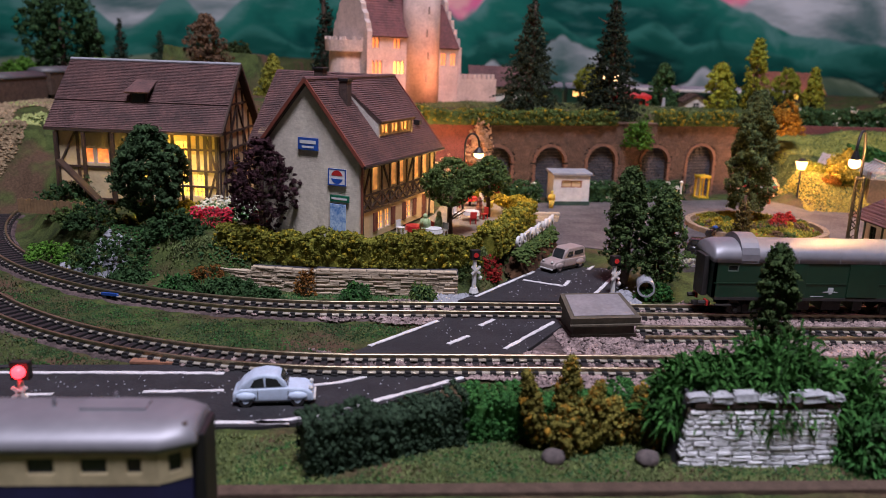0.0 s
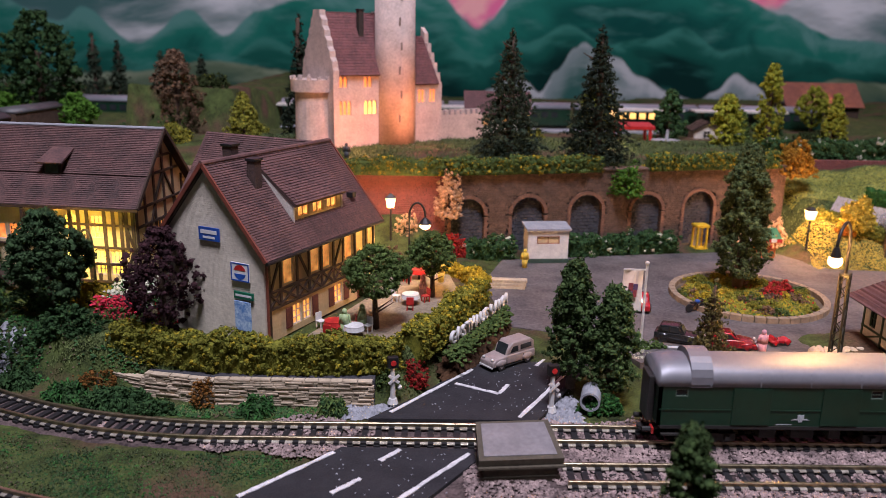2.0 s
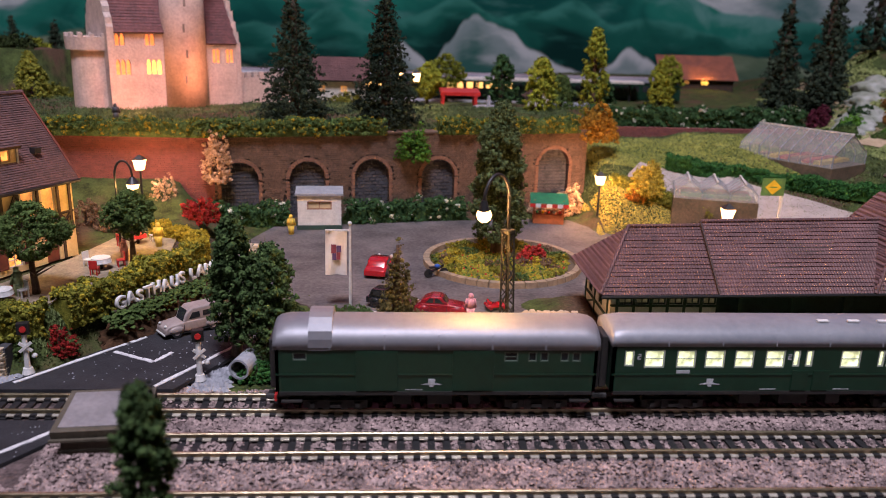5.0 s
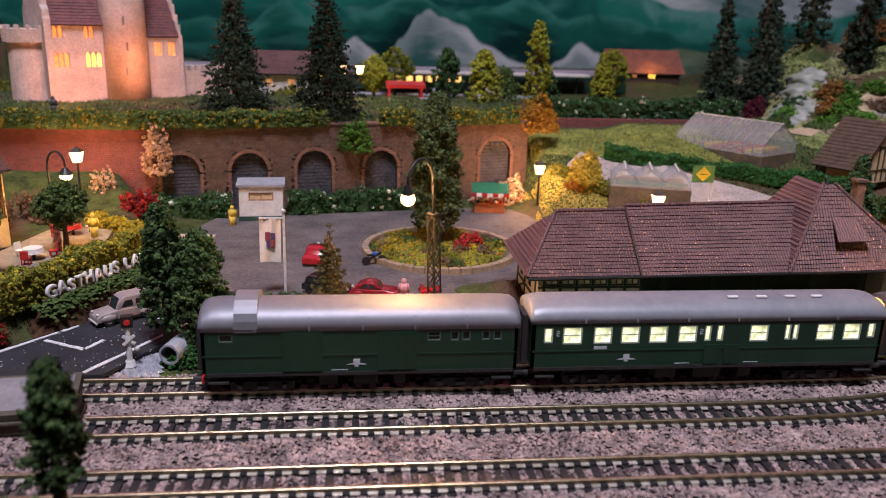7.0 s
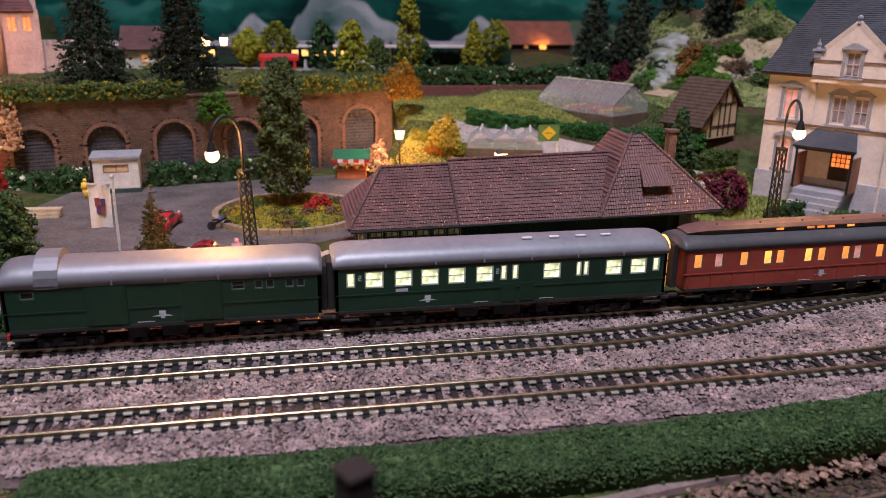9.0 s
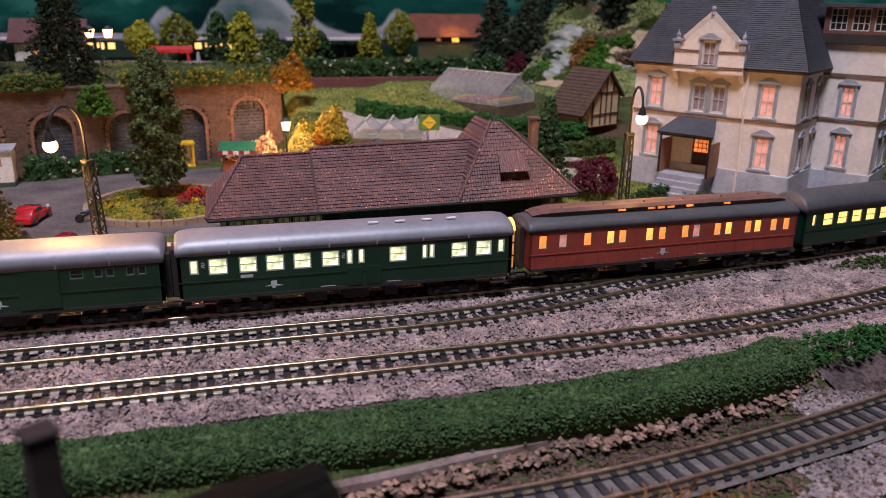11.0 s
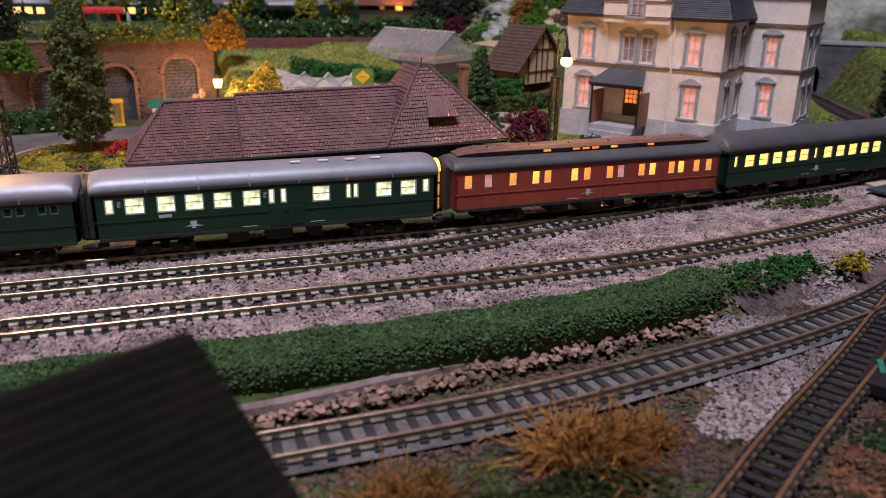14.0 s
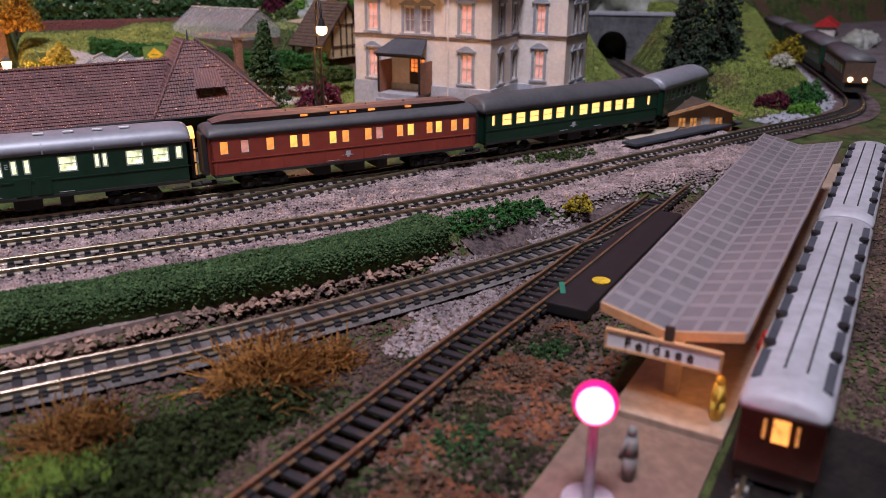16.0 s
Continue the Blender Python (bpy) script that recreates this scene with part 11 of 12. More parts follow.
M["coach_brown"] = mat("dark_red_brown_coach", (0.09, 0.03, 0.02), 0.5, scale=80)
M["roof_pale"] = mat("pale_grey_coach_roof", (0.275, 0.275, 0.292), 0.55, colour2=(0.40, 0.40, 0.43), scale=60)
dx, dy = math.cos(radians(RZ)), math.sin(radians(RZ))
roof_wagon(39.75, 5.25, -0.55, RZ, 12.0)
roof_wagon(39.75 + dx * 12.5, 5.25 + dy * 12.5, -0.55, RZ, 12.0)
LINE_P = glide([(34.7, 2.0), (39.75, 5.25), (39.75 + dx * 14, 5.25 + dy * 14), (39.75 + dx * 30, 5.25 + dy * 30)])
# The black bed is widened as painted shadow over the platform's dark corner.
M["bed_shadow"] = mat("matt_shadow_bed", (0.010, 0.009, 0.009), 0.95, colour2=(0.022, 0.018, 0.016), scale=90, fine=700, bump=0.5, sheen=0.05)
plate("track_bed", [(31.5, -3), (39, -3), (44.4, 3.4), (43.2, 6.0), (42.0, 7.9), (33.4, 2.3)], -0.44, M["bed_shadow"], 0.1, "black track bed, widened to paint in the shadow round the platform track", "track bed")
track(LINE_P, -0.25, label="platform track under the old coaches")
figure(40.7, 7.6, -0.29, 60, "yellow", "yellow painted figurine under the canopy edge")
figure(37.8, 7.0, -0.5, 10, "grey", "translucent grey painted figurine on the ramp", 1.2)
figure(43.5, 8.9, -0.29, 60, "red", "red painted figurine on the platform", 0.95)
bb = part("black_cover", box(0, 0, 0, 10.5, 1.5, 0.35, 0.05), M["black"], None, at=P(41.4, 13.2, -0.5, 0, 0, 33))
tagged(bb, "long black plastic cover beside the siding", "cover")
yd = part("yellow_dot", cone(0.28, 0.28, 0.03, 0, 0, 0, 18), M["yellow"], None, at=P(43.1, 14.78, -0.14))
tagged(yd, "small round yellow sticker on the black cover", "sticker")
sk = part("green_stick", beam((0, 0, 0), (0.5, 1.0, 0.55), 0.16, 0.10), M["sign_green"], None, at=P(41.2, 13.9, -0.55))
tagged(sk, "green and yellow striped stick leaning on gravel", "stick")


# stone edging below the long hedge
def edging():
    M["red_edge"] = mat("red_brown_edge_strip", (0.27, 0.20, 0.18), 0.85, colour2=(0.13, 0.09, 0.08), scale=90, bump=0.4)
    e = thing("edging", 0, 0, 0, 0, "red-brown strip and loose stones below the hedge", "edging", kind="structure")
    line = glide([(20, 17.5), (26.1, 17.75), (30.3, 18.3), (34.8, 18.85), (37.9, 19.3), (40.8, 20.5)])
    v, f = sweep([(x, y, -0.28) for x, y in line], [(-0.16, -0.1), (0.14, -0.1), (0.12, 0.10), (-0.14, 0.08)])
    part_np("strip", v, f, M["red_edge"], e)
    rng = np.random.default_rng(5)
    pts = []
    for x, y in line:
        for k in range(16):
            pts.append((x + rng.normal(0, 0.25), y - 0.25 - rng.uniform(0, 0.55), -0.42 + rng.uniform(0, 0.22)))
    stones("loose_stones", pts, 0.115, M["edge_stone"], "loose brown and grey stones along the hedge foot", "stones", 31)


M["edge_stone"] = mat("brown_edge_stone", (0.50, 0.30, 0.21), 0.9, colour2=(0.12, 0.09, 0.078), scale=60, fine=700, bump=0.6, spread=0.75)
edging()
tw = thing("edge_wedge", 38.6, 20.0, 0.0, 24, "tapered red-brown wedge at the hedge's end", "board")
part("wedge", slab([(0, -0.5, 0.15), (2.6, 0.2, 0.5), (2.4, 0.6, 0.5), (0.2, 0.3, 0.3)], 0.4), M["red_edge"], tw)
bush("ground_ivy", 42.2, 20.6, 0.05, 2.2, 0.8, 0.7, "leaf_turf", "trailing dark green ground ivy beside the line", 241, 420, 0.10)
bush("ground_ivy", 44.2, 21.1, 0.05, 1.3, 0.5, 0.6, "leaf_turf", "trailing dark green ground ivy beside the line", 242, 240, 0.10)
bush("amber_bush", 46.5, 20.6, 0.05, 0.6, 0.45, 0.6, "leaf_yellow", "small amber bush beside the line", 243, 130, 0.09)
bush("line_bush", 50.0, 27.0, 0.2, 2.5, 0.6, 0.5, "leaf_mid", "low green scrub between the tracks", 244, 260, 0.10)


# Brighter turf patch: light from the house window is put into its colour.
M["blade_lit"] = mat("window_lit_turf_blades", (0.15, 0.22, 0.04), 0.9, colour2=(0.06, 0.10, 0.02), scale=60, spread=0.4, sheen=0.1)
tufts("yard_turf", scatter(4200, 25.4, 10.2, 29.2, 13.2, lambda x, y: np.hypot((x - 27.3) / 1.4, (y - 11.7) / 0.85) + 0.15 * np.sin(5 * x) < 1, 0.25, 361), "blade_lit", "turf painted bright where the house window lights the yard", 362, 0.16)


def wire_bush(x, y, z, r, h, n, seed, label):
    """A dry bush of many curling stems."""
    t = thing("dry_bush", x, y, z, 0, label, "bush", group="dry amber bushes in the yard")
    rng = np.random.default_rng(seed)
    V, F, base = [], [], 0
    for k in range(n):
        a = rng.uniform(0, 6.28)
        out = rng.uniform(0.3, 1.0)
        p = np.array([rng.normal(0, 0.2 * r), rng.normal(0, 0.2 * r), 0.0])
        d = np.array([math.cos(a) * out, math.sin(a) * out, rng.uniform(0.2, 0.8)])
        pts = []
        for j in range(8):
            pts.append(tuple(p))
            p = p + d * 0.13 * np.array([r, r, h])
            d = 0.8 * d + rng.normal(0, 0.55, 3) - np.array([0, 0, 0.06])
            if p[2] < 0.05:
                d[2] = abs(d[2])
        v, f = tube(pts, 0.02, 3)
        V += [tuple(q) for q in v]
        F += [tuple(i + base for i in q) for q in f]
        base = len(V)
    part_np("twigwork", V, F, M["twig_orange"], t)
    return t


wire_bush(32.4, 13.8, -0.6, 1.2, 1.05, 1300, 1, "dense curling amber bush in the siding yard")
wire_bush(28.2, 13.2, -0.6, 1.0, 0.75, 800, 2, "dense curling amber bush in the siding yard")
wire_bush(34.3, 14.2, -0.6, 0.7, 0.55, 260, 3, "low curling amber bush in the siding yard")
bush("moss_mound", 30.2, 12.0, -0.75, 4.0, 1.35, 0.72, "leaf_moss", "dark mossy mound of low scrub in the yard", 251, 3600, 0.085, rz=20)
tufts("yard_grass", scatter(9000, 23, 9, 30.5, 14.5, lambda x, y: (near(x, y, LINE_S1) > 1.0) & (near(x, y, LINE_S2) > 1.2), -0.01, 252), "blade_yard", "bright green tufted grass in the yard", 253, 0.12)
for k, (x, y, rx, m) in enumerate(((35.5, 9.6, 0.9, "leaf_dark"), (36.6, 11.2, 0.8, "leaf_brown"), (38.2, 11.6, 0.9, "leaf_brown"), (39.5, 12.2, 0.7, "leaf_dark"), (34.0, 8.6, 0.8, "leaf_brown"))):
    bush("yard_moss", x, y, -0.65, rx, rx * 0.8, 0.3, m, "low mossy scatter beside the siding", 260 + k, 200, 0.07)


# signal house close to the path, with a dark roof
def signal_house():
    # Roof and chimney stand unlit; that darkness is put into their near-black colour.
    M["dark_slate"] = mat("unlit_brown_slate", (0.007, 0.006, 0.004), 0.9, colour2=(0.004, 0.0035, 0.003), scale=90, spread=0.2, sheen=0.1)
    M["lit_house"] = mat("white_lit_window_foil", (0.9, 0.85, 0.7), 0.5, scale=90, glow=(1.0, 0.80, 0.50), strength=3.0)
    M["dark_chimney"] = mat("unlit_dark_chimney", (0.030, 0.018, 0.015), 0.9, scale=120)
    h = thing("signal_house", 24.45, 10.25, -0.62, 28, "small yellow house with a dark roof and bright window", "house")
    W, E, R = 8.0, 4.05, 5.85
    wall(h, W, E + 0.25, [(5.9, 1.2, 7.5, 3.7), (3.2, 1.2, 4.8, 3.7)], M["cream"], P(-W - 0.4, -2.4, 0), name="front_wall")
    window(h, 1.6, 2.5, P(-W + 5.5, -2.4, 1.2), "lit_house", "frame_white", 2, 2)
    window(h, 1.6, 2.5, P(-W + 2.8, -2.4, 1.2), "lit_house", "frame_white", 2, 2)
    wall(h, 4.8, E, [(1.2, 1.4, 2.4, 3.2)], M["cream"], P(-0.4, -2.4, 0, 0, 0, 90), name="side_wall", top=[(0, E + 0.2), (2.4, R - 0.15), (4.8, E + 0.2)])
    window(h, 1.2, 1.8, P(-0.4, -1.2, 1.4, 0, 0, 90), "lit_house", "frame_white", 2, 2)
    part("rear_wall", box(-W - 0.4, 2.24, 0, -0.56, 2.4, E + 0.2), M["cream"], h)
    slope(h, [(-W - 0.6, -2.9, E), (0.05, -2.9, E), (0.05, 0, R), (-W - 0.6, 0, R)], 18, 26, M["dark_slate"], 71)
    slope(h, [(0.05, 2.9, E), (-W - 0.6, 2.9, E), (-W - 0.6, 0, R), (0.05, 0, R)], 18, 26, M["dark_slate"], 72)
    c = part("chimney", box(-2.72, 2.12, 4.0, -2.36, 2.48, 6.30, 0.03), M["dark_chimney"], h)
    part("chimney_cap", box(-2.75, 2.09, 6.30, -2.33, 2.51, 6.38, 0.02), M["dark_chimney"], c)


signal_house()


# ---- the cream and blue railcar in front ----
def railcar():
    M["cream_car"] = mat("cream_railcar_paint", (0.62, 0.53, 0.33), 0.4, scale=60)
    M["navy"] = mat("navy_railcar_paint", (0.02, 0.02, 0.08), 0.4, scale=60)
    c = thing("railcar", -15.4, 13.8, 0, 0, "cream and navy railcar with a silver roof and tapered end", "railway coach")
    L, w = 11.5, 1.75
    holes = [(9.22 - 0.93 * k, 0.20, 9.72 - 0.93 * k, 0.54) for k in range(10)] + [(10.13, 0.20, 10.63, 0.54), (10.92, 0.20, 11.22, 0.54)]
    ang = math.degrees(math.atan2(0.30, 0.5))
    for m, hs, ln in ((P(0, -w / 2, 2.08), holes, L), (P(L, w / 2, 2.08, 0, 0, 180), [(L - q[2], q[1], L - q[0], q[3]) for q in holes], L), (P(L, -w / 2, 2.08, 0, 0, ang), [(0.16, 0.16, 0.44, 0.56)], 0.58), (P(L + 0.5, w / 2 - 0.30, 2.08, 0, 0, 180 - ang), [(0.14, 0.16, 0.42, 0.56)], 0.58)):
        wall(c, ln, 0.66, hs, M["cream_car"], m, t=0.08, name="cream_wall")
        part("navy_wall", box(0, 0.01, -0.95, ln, 0.08, 0.0), M["navy"], c, at=m)
        for q in hs:
            window(c, q[2] - q[0], q[3] - q[1], m @ P(q[0], -0.02, q[1]), "dark_pane", "cream_car", 1, 1, bar=0.025, depth=0.05)
        part("navy_line", box(0, -0.012, 0.62, ln, 0.0, 0.66), M["navy"], c, at=m)
    part("end_wall", box(-0.1, -w / 2, 1.13, 0.0, w / 2, 2.74), M["cream_car"], c)
    part("nose_wall", box(L + 0.42, -0.56, 1.13, L + 0.5, 0.56, 2.74), M["navy"], c)
    part("gangway", box(L + 0.5, -0.46, 1.05, L + 0.72, 0.46, 2.86, 0.04), M["black"], c)
    part("floor", box(0, -w / 2 + 0.08, 1.13, L, w / 2 - 0.08, 1.2), M["under"], c)
    ring = roof_arc(w + 0.12, 0.44, 16)
    v, f = loft([[(xx, s * k, 2.72 + u * k2) for s, u in ring] for xx, k, k2 in ((-0.1, 0.9, 0.8), (0.2, 1, 1), (L, 1, 1), (L + 0.30, 0.86, 0.97), (L + 0.56, 0.70, 0.86), (L + 0.60, 0.68, 0.60))])
    rf = part_np("roof", v, f, M["silver"], c, smooth=True)
    part("roof_panel", slab([(9.7, -0.62, 3.06), (10.95, -0.62, 3.06), (10.95, -0.25, 3.14), (9.7, -0.25, 3.14)], 0.05), M["silver"], rf)
    part("roof_panel", box(9.9, -0.1, 3.13, 11.1, 0.35, 3.20, 0.02), M["silver"], rf)
    part("roof_horn", cone(0.05, 0.03, 0.18, 9.4, 0.1, 3.14, 8), M["silver"], rf)
    part("roof_horn", cone(0.05, 0.03, 0.18, 10.4, 0.45, 3.08, 8), M["silver"], rf)
    part("roof_bolt", cone(0.06, 0.06, 0.04, 8.2, -0.3, 3.13, 8), M["iron"], rf)
    part("lamp_slot", box(L + 0.33, -0.5, 2.93, L + 0.42, -0.22, 3.08, 0.02), M["bark"], rf)
    part("frame", box(0.3, -0.7, 0.75, L - 0.3, 0.7, 1.13), M["under"], c)
    for xx in (2.0, L - 2.0):
        bogie(c, xx)


railcar()


def road_signal():
    s = thing("road_signal", -9.3, 19.7, 0.2, 0, "white road signal post with a glowing red lamp", "signal")
    M["red_lamp"] = mat("glowing_red_lamp", (0.9, 0.1, 0.1), 0.4, scale=80, glow=(1.0, 0.02, 0.03), strength=9.0)
    part("post", cone(0.10, 0.08, 0.9, 0, 0, 0, 10), M["white"], s)
    part("lamp_box", box(-0.25, -0.02, 0.9, 0.25, 0.2, 1.4, 0.03), M["black"], s)
    part("lamp", ball(0.18, 0, -0.06, 1.15, 2), M["red_lamp"], s)
    for a in (40, -40):
        part("cross_arm", box(-0.24, -0.02, -0.05, 0.24, 0.02, 0.05, 0.01), M["white"], s, at=P(0, -0.1, 0.6, 0, a, 0))
    bulb(-9.3, 19.2, 1.35, 0.00012, (1.0, 0.03, 0.03))


road_signal()

tree("broad_tree", -27.2, 71.0, 4.6, 9.5, 3.2, "leaf_dark", "large dark green round tree at the far bank", "round", 401, 0.15, 900, 0.3)
tree("leaf_tree", -23.0, 67.5, 4.8, 3.2, 1.6, "leaf_lime", "bright green round tree at the far bank", "round", 402, 0.15, 400, 0.22)
for k, (x, y) in enumerate(((-18, 66), (-12.5, 68), (-9, 65), (-15, 70), (6, 66), (12, 64), (33, 70), (38, 73), (2, 68), (27, 71))):
    bush("shrub", x, y, H(x, y) - 0.1, 1.6, 1.1, 1.1, ("leaf_dark", "leaf_moss", "leaf_olive")[k % 3], "low shrub on the far plateau", 410 + k, 260, 0.17)

# leaf litter beside the platform
M["litter"] = mat("red_brown_leaf_litter", (0.24, 0.10, 0.05), 0.95, colour2=(0.08, 0.035, 0.022), scale=60, spread=0.5, sheen=0.1)
stones("leaf_litter", scatter(5200, 31, 4, 41, 13.5, lambda x, y: yard_zone(x, y) & (near(x, y, LINE_S2) > 0.9) & (np.sin(x * 1.7) + np.cos(y * 2.1 + x) > 0.0) & (y < 12.9 + (x - 37.2) * 0.55), 0.09, 501), 0.085, M["litter"], "red-brown leaf litter beside the siding", "litter", 502)
M["earth_dark"] = mat("dark_moss_earth", (0.030, 0.034, 0.014), 0.95, colour2=(0.012, 0.012, 0.008), scale=60, spread=0.4, sheen=0.1)
stones("dark_scatter", scatter(5200, 32, 2, 42, 13.5, lambda x, y: yard_zone(x, y) & (near(x, y, LINE_S2) > 0.9) & (np.sin(x * 1.7) + np.cos(y * 2.1 + x) < -0.2), 0.09, 503), 0.08, M["earth_dark"], "dark mossy scatter beside the platform", "scatter", 504)

for k, (x, y, r, m) in enumerate(((46.4, 58.4, 0.9, "leaf_mid"), (48.2, 60.8, 1.0, "leaf_lime"), (49.8, 62.4, 1.0, "leaf_dark"), (55.4, 61.6, 1.0, "leaf_lime"), (58.6, 62.8, 1.2, "leaf_mid"), (57.0, 59.6, 0.9, "leaf_lime"), (60.6, 61.2, 1.1, "leaf_dark"), (52.0, 59.8, 1.2, "leaf_lime"), (54.2, 63.6, 1.2, "leaf_mid"))):
    bush("hill_bush", x, y, H(x, y), r, r * 0.8, 0.9, m, "green bush between the hillside rocks", 640 + k, 260, 0.15)

# ---- the room ----


def room():
    M["wall"] = mat("grey_room_wall", (0.055, 0.054, 0.06), 0.9, colour2=(0.045, 0.044, 0.05), scale=6, bump=0.1)
    tagged(part("wall_left", box(-170, -130, -75, -160, 150, 190), M["wall"]), "plain grey wall of the exhibition room", "wall", kind="structure")
    tagged(part("wall_right", box(210, -130, -75, 220, 150, 190), M["wall"]), "plain grey wall of the exhibition room", "wall", kind="structure")
    tagged(part("wall_behind", box(-160, -140, -75, 210, -130, 190), M["wall"]), "plain grey wall of the exhibition room", "wall", kind="structure")
    M["room_floor"] = mat("dark_carpet_floor", (0.05, 0.048, 0.05), 0.95, scale=30)
    tagged(part("floor", box(-170, -140, -85, 220, 150, -75), M["room_floor"]), "plain dark floor of the exhibition room", "floor", kind="structure")
    tagged(part("layout_base", box(-139.5, -59.5, -30, 149.5, 124, -1.2), M["bark"]), "brown wooden base of the model layout", "base", kind="structure")
    tagged(part("ceiling", box(-170, -140, 190, 220, 150, 200), M["wall"]), "plain grey ceiling of the exhibition room", "ceiling", kind="structure")


room()
def mural_paint():
    """One brushed painting: misty sky, pink cloud, then ridge after ridge of mountains with soft uneven edges."""
    m = bpy.data.materials.new("painted_mountain_backdrop")
    m.use_nodes = True
    nt = m.node_tree
    add, link = nt.nodes.new, nt.links.new
    b = nt.nodes["Principled BSDF"]
    b.inputs["Roughness"].default_value, b.inputs["Specular IOR Level"].default_value = 0.95, 0.1
    co = add("ShaderNodeTexCoord").outputs["Object"]
    xyz = add("ShaderNodeSeparateXYZ")
    link(co, xyz.inputs[0])

    def noise_of(scale, detail, stretch=(1, 1, 1), turn=0.0, warp=0.0):
        mp, n = add("ShaderNodeMapping"), add("ShaderNodeTexNoise")
        mp.inputs["Scale"].default_value, mp.inputs["Rotation"].default_value = stretch, (0, turn, 0)
        n.inputs["Scale"].default_value, n.inputs["Detail"].default_value, n.inputs["Distortion"].default_value = scale, detail, warp
        link(co, mp.inputs["Vector"])
        link(mp.outputs["Vector"], n.inputs["Vector"])
        return n.outputs["Fac"]

    def calc(op, a, c):
        q = add("ShaderNodeMath")
        q.operation = op
        for k, v in enumerate((a, c)):
            if isinstance(v, (int, float)):
                q.inputs[k].default_value = v
            else:
                link(v, q.inputs[k])
        return q.outputs[0]

    def span(v, lo, hi, to0=0.0, to1=1.0):
        q = add("ShaderNodeMapRange")
        q.interpolation_type = "SMOOTHSTEP"
        for name, w in (("From Min", lo), ("From Max", hi), ("To Min", to0), ("To Max", to1)):
            q.inputs[name].default_value = w
        link(v, q.inputs["Value"])
        return q.outputs["Result"]

    def blend(f, a, c):
        q = add("ShaderNodeMix")
        q.data_type = "RGBA"
        link(f, q.inputs["Factor"])
        for k, v in (("A", a), ("B", c)):
            if isinstance(v, tuple):
                q.inputs[k].default_value = (*v, 1)
            else:
                link(v, q.inputs[k])
        return q.outputs["Result"]

    edge = noise_of(22, 6, (1, 1, 0.8))
    cloud = noise_of(5.5, 7, (0.7, 1, 1.5), 0.35, 0.7)
    strokes = noise_of(34, 4, (0.35, 1, 1.2), 0.6)
    wisps = noise_of(11, 7, (0.8, 1, 1.4), -0.5, 1.2)
    along = span(xyz.outputs["X"], -0.7, 1.0)
    along.node.interpolation_type = "LINEAR"

    def below(tops, soft, ragged):
        """How far under a ridge line a point lies: a mask, and the depth in metres."""
        r = add("ShaderNodeValToRGB")
        r.color_ramp.interpolation = "EASE"
        el = r.color_ramp.elements
        pts = [((x * U + 0.7) / 1.7, z * U / 0.4) for x, z in tops]
        for k, (p, v) in enumerate(pts):
            e = el[k] if k < 2 else el.new(p)
            e.position, e.color = p, (v, v, v, 1)
        link(along, r.inputs["Fac"])
        d = calc("SUBTRACT", calc("ADD", calc("MULTIPLY", r.outputs["Color"], 0.4), calc("MULTIPLY", calc("SUBTRACT", edge, 0.5), ragged)), xyz.outputs["Z"])
        return span(d, -soft, soft), d

    sky = blend(span(cloud, 0.40, 0.62), (0.05, 0.13, 0.125), blend(span(strokes, 0.35, 0.65), (0.34, 0.37, 0.38), (0.60, 0.61, 0.63)))
    pink = blend(span(wisps, 0.40, 0.65), (0.80, 0.17, 0.33), (0.90, 0.42, 0.42))
    mask, d = below([(-70, 39), (0, 39), (3, 32), (6, 19), (9, 15.6), (11.3, 14.0), (13.5, 15.8), (17, 20), (20, 33), (34, 36), (37, 22), (41, 18.6), (45, 17.3), (50, 17.0), (55, 17.8), (59, 20), (62, 33), (100, 39)], 0.008, 0.012)
    picture = blend(mask, pink, sky)
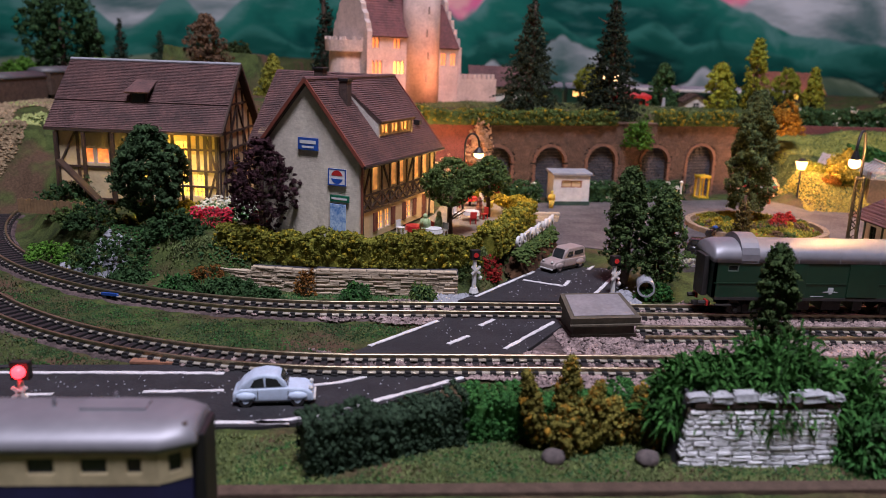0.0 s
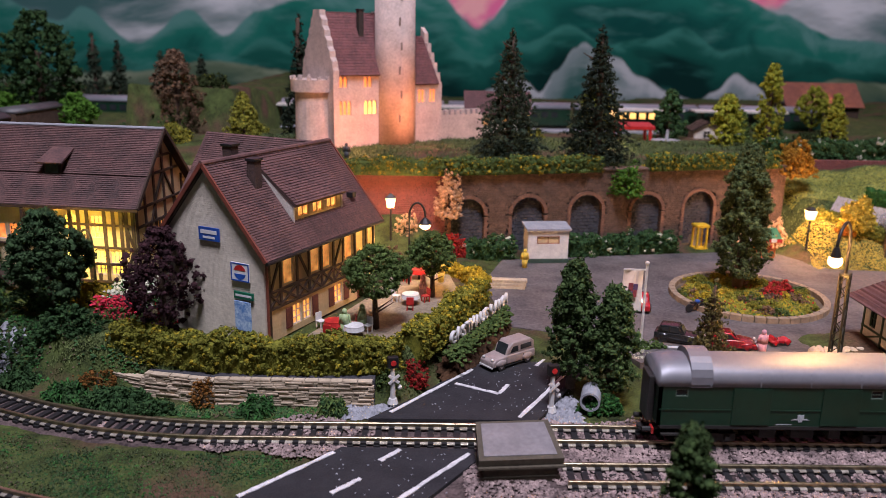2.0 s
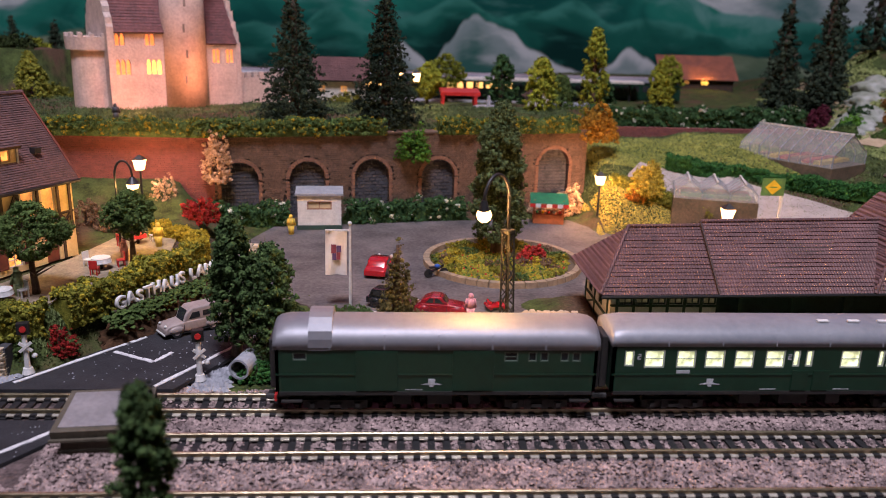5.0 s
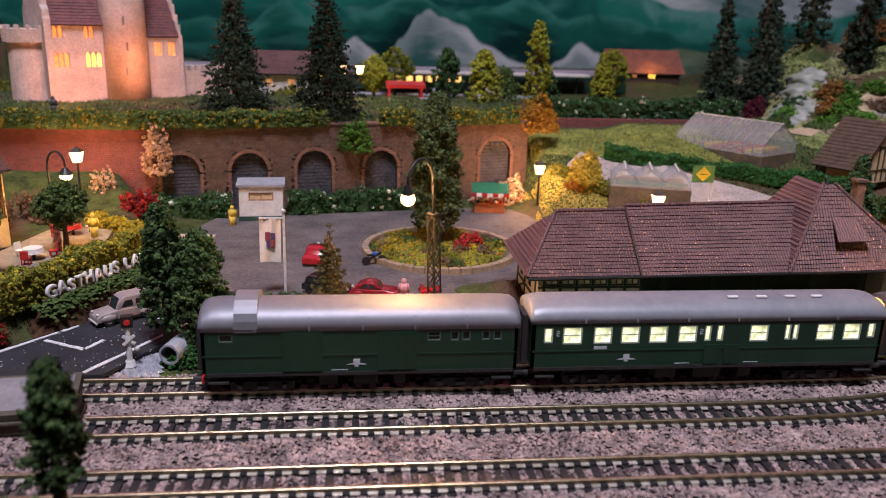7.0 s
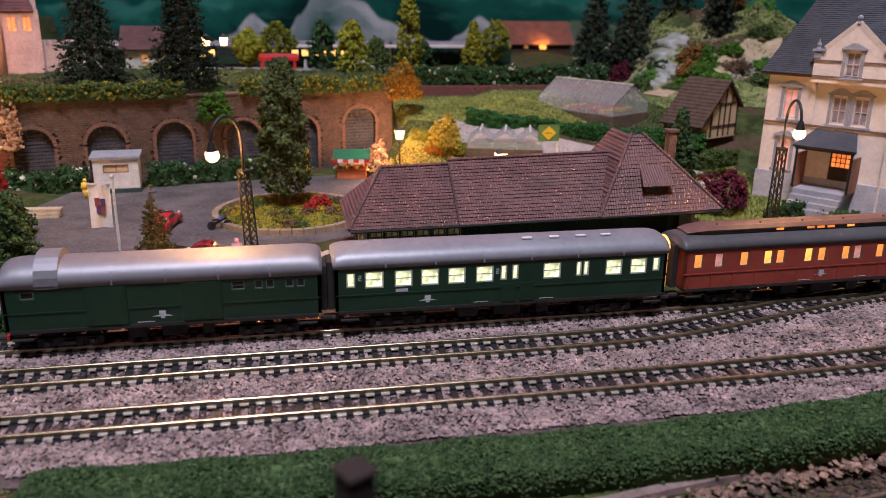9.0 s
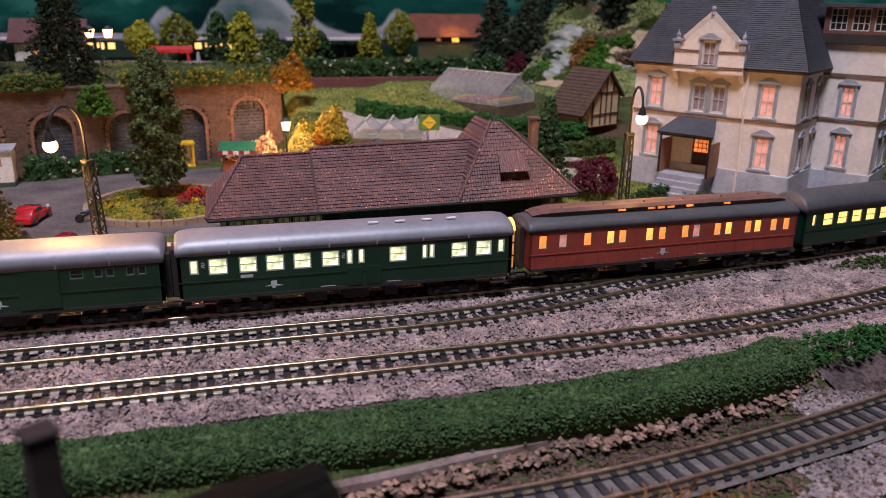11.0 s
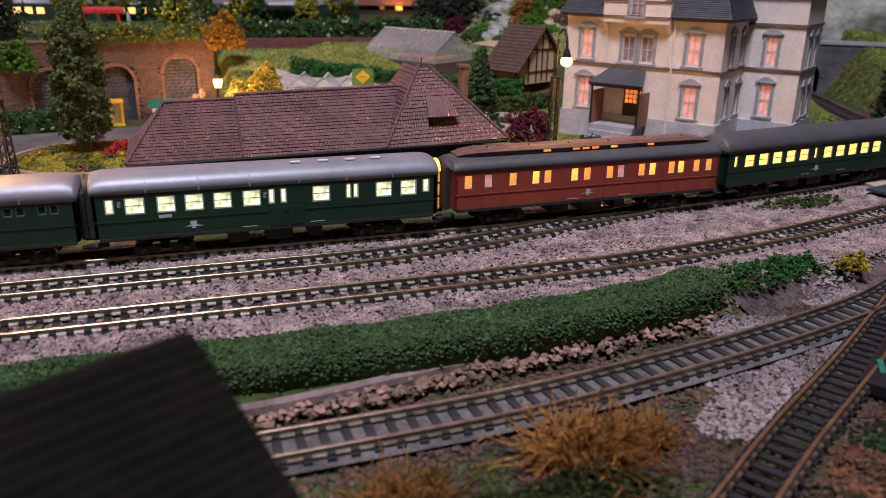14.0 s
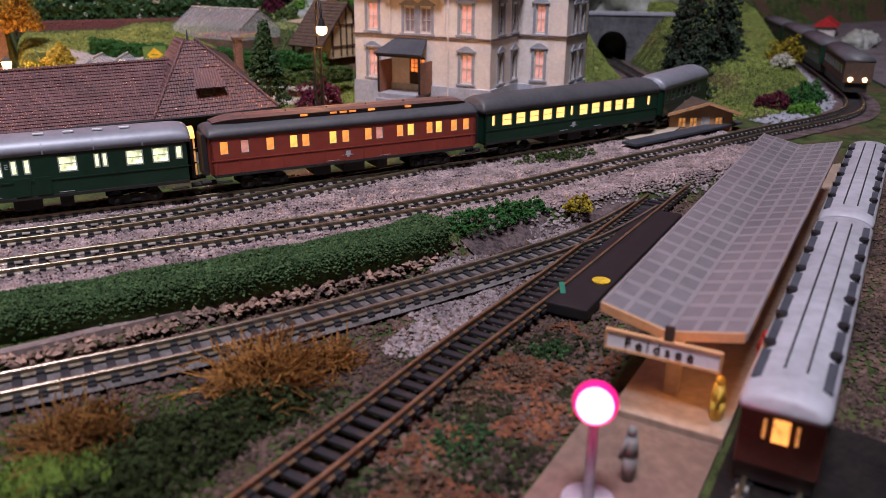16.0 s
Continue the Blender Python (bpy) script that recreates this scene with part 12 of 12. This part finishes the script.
    layers = [
        ([(-70, 18), (-60, 18), (-50.1, 14.2), (-46.8, 16.3), (-38.9, 11.2), (-31, 16), (-26, 12.5), (-21.2, 15.8), (-15, 17.8), (-6, 20), (4, 20), (11.3, 14.0), (19, 21), (28, 24), (36, 24), (46, 21.5), (56, 17), (66, 13.5), (80, 12), (100, 14)], (0.09, 0.24, 0.21), (0.014, 0.150, 0.112), (0.004, 0.060, 0.050), 0.10),
        ([(-70, 8), (-60, 9), (-52, 7.5), (-44, 11), (-38, 8), (-33, 10.5), (-27, 8), (-20, 12.4), (-12, 9), (-5, 10.6), (0, 9), (6, 13), (12, 9.5), (18, 12), (25, 15), (31, 12), (36, 13), (42, 15), (48, 11.8), (55, 12.5), (66, 10), (78, 12.5), (100, 9)], (0.035, 0.17, 0.135), (0.008, 0.085, 0.064), (0.002, 0.022, 0.019), 0.07),
        ([(-70, 3), (10, 3), (13.5, 5.5), (16.8, 8.2), (19, 6.6), (21, 5.2), (23.5, 8.2), (26.0, 11.4), (27.4, 12.6), (29, 11.4), (32.5, 10.2), (36, 7.4), (41, 5.2), (45, 4.0), (47.5, 5.6), (50.6, 8.6), (53, 7.0), (57, 4.2), (63, 3), (100, 3)], (0.44, 0.45, 0.46), (0.20, 0.25, 0.25), (0.03, 0.10, 0.085), 0.06),
        ([(-70, 6.5), (-60, 6.2), (-48, 6.6), (-40, 7), (-28, 8.8), (-18, 7.6), (-8, 4.5), (0, 3), (52, 3), (57, 4.4), (62, 6.6), (67, 7.9), (74, 7), (82, 4.4), (100, 4)], (0.20, 0.24, 0.16), (0.09, 0.13, 0.08), (0.02, 0.06, 0.045), 0.05),
    ]
    for tops, high, mid, low, deep in layers:
        mask, d = below(tops, 0.0035, 0.016)
        fall = calc("ADD", d, calc("MULTIPLY", calc("SUBTRACT", wisps, 0.5), deep * 1.6))
        tone = blend(span(fall, deep * 0.25, deep), blend(span(fall, -0.005, deep * 0.3), high, mid), low)
        tone = blend(span(strokes, 0.50, 0.72, 0.0, 0.55), tone, high)
        picture = blend(mask, picture, tone)
    link(picture, b.inputs["Base Color"])
    return m


M["mural"] = mural_paint()
tagged(part("backdrop", box(-160, 126, -75, 210, 131, 190), M["mural"]), "painted backdrop of green mountains under a stormy pink sky", "backdrop", kind="structure")
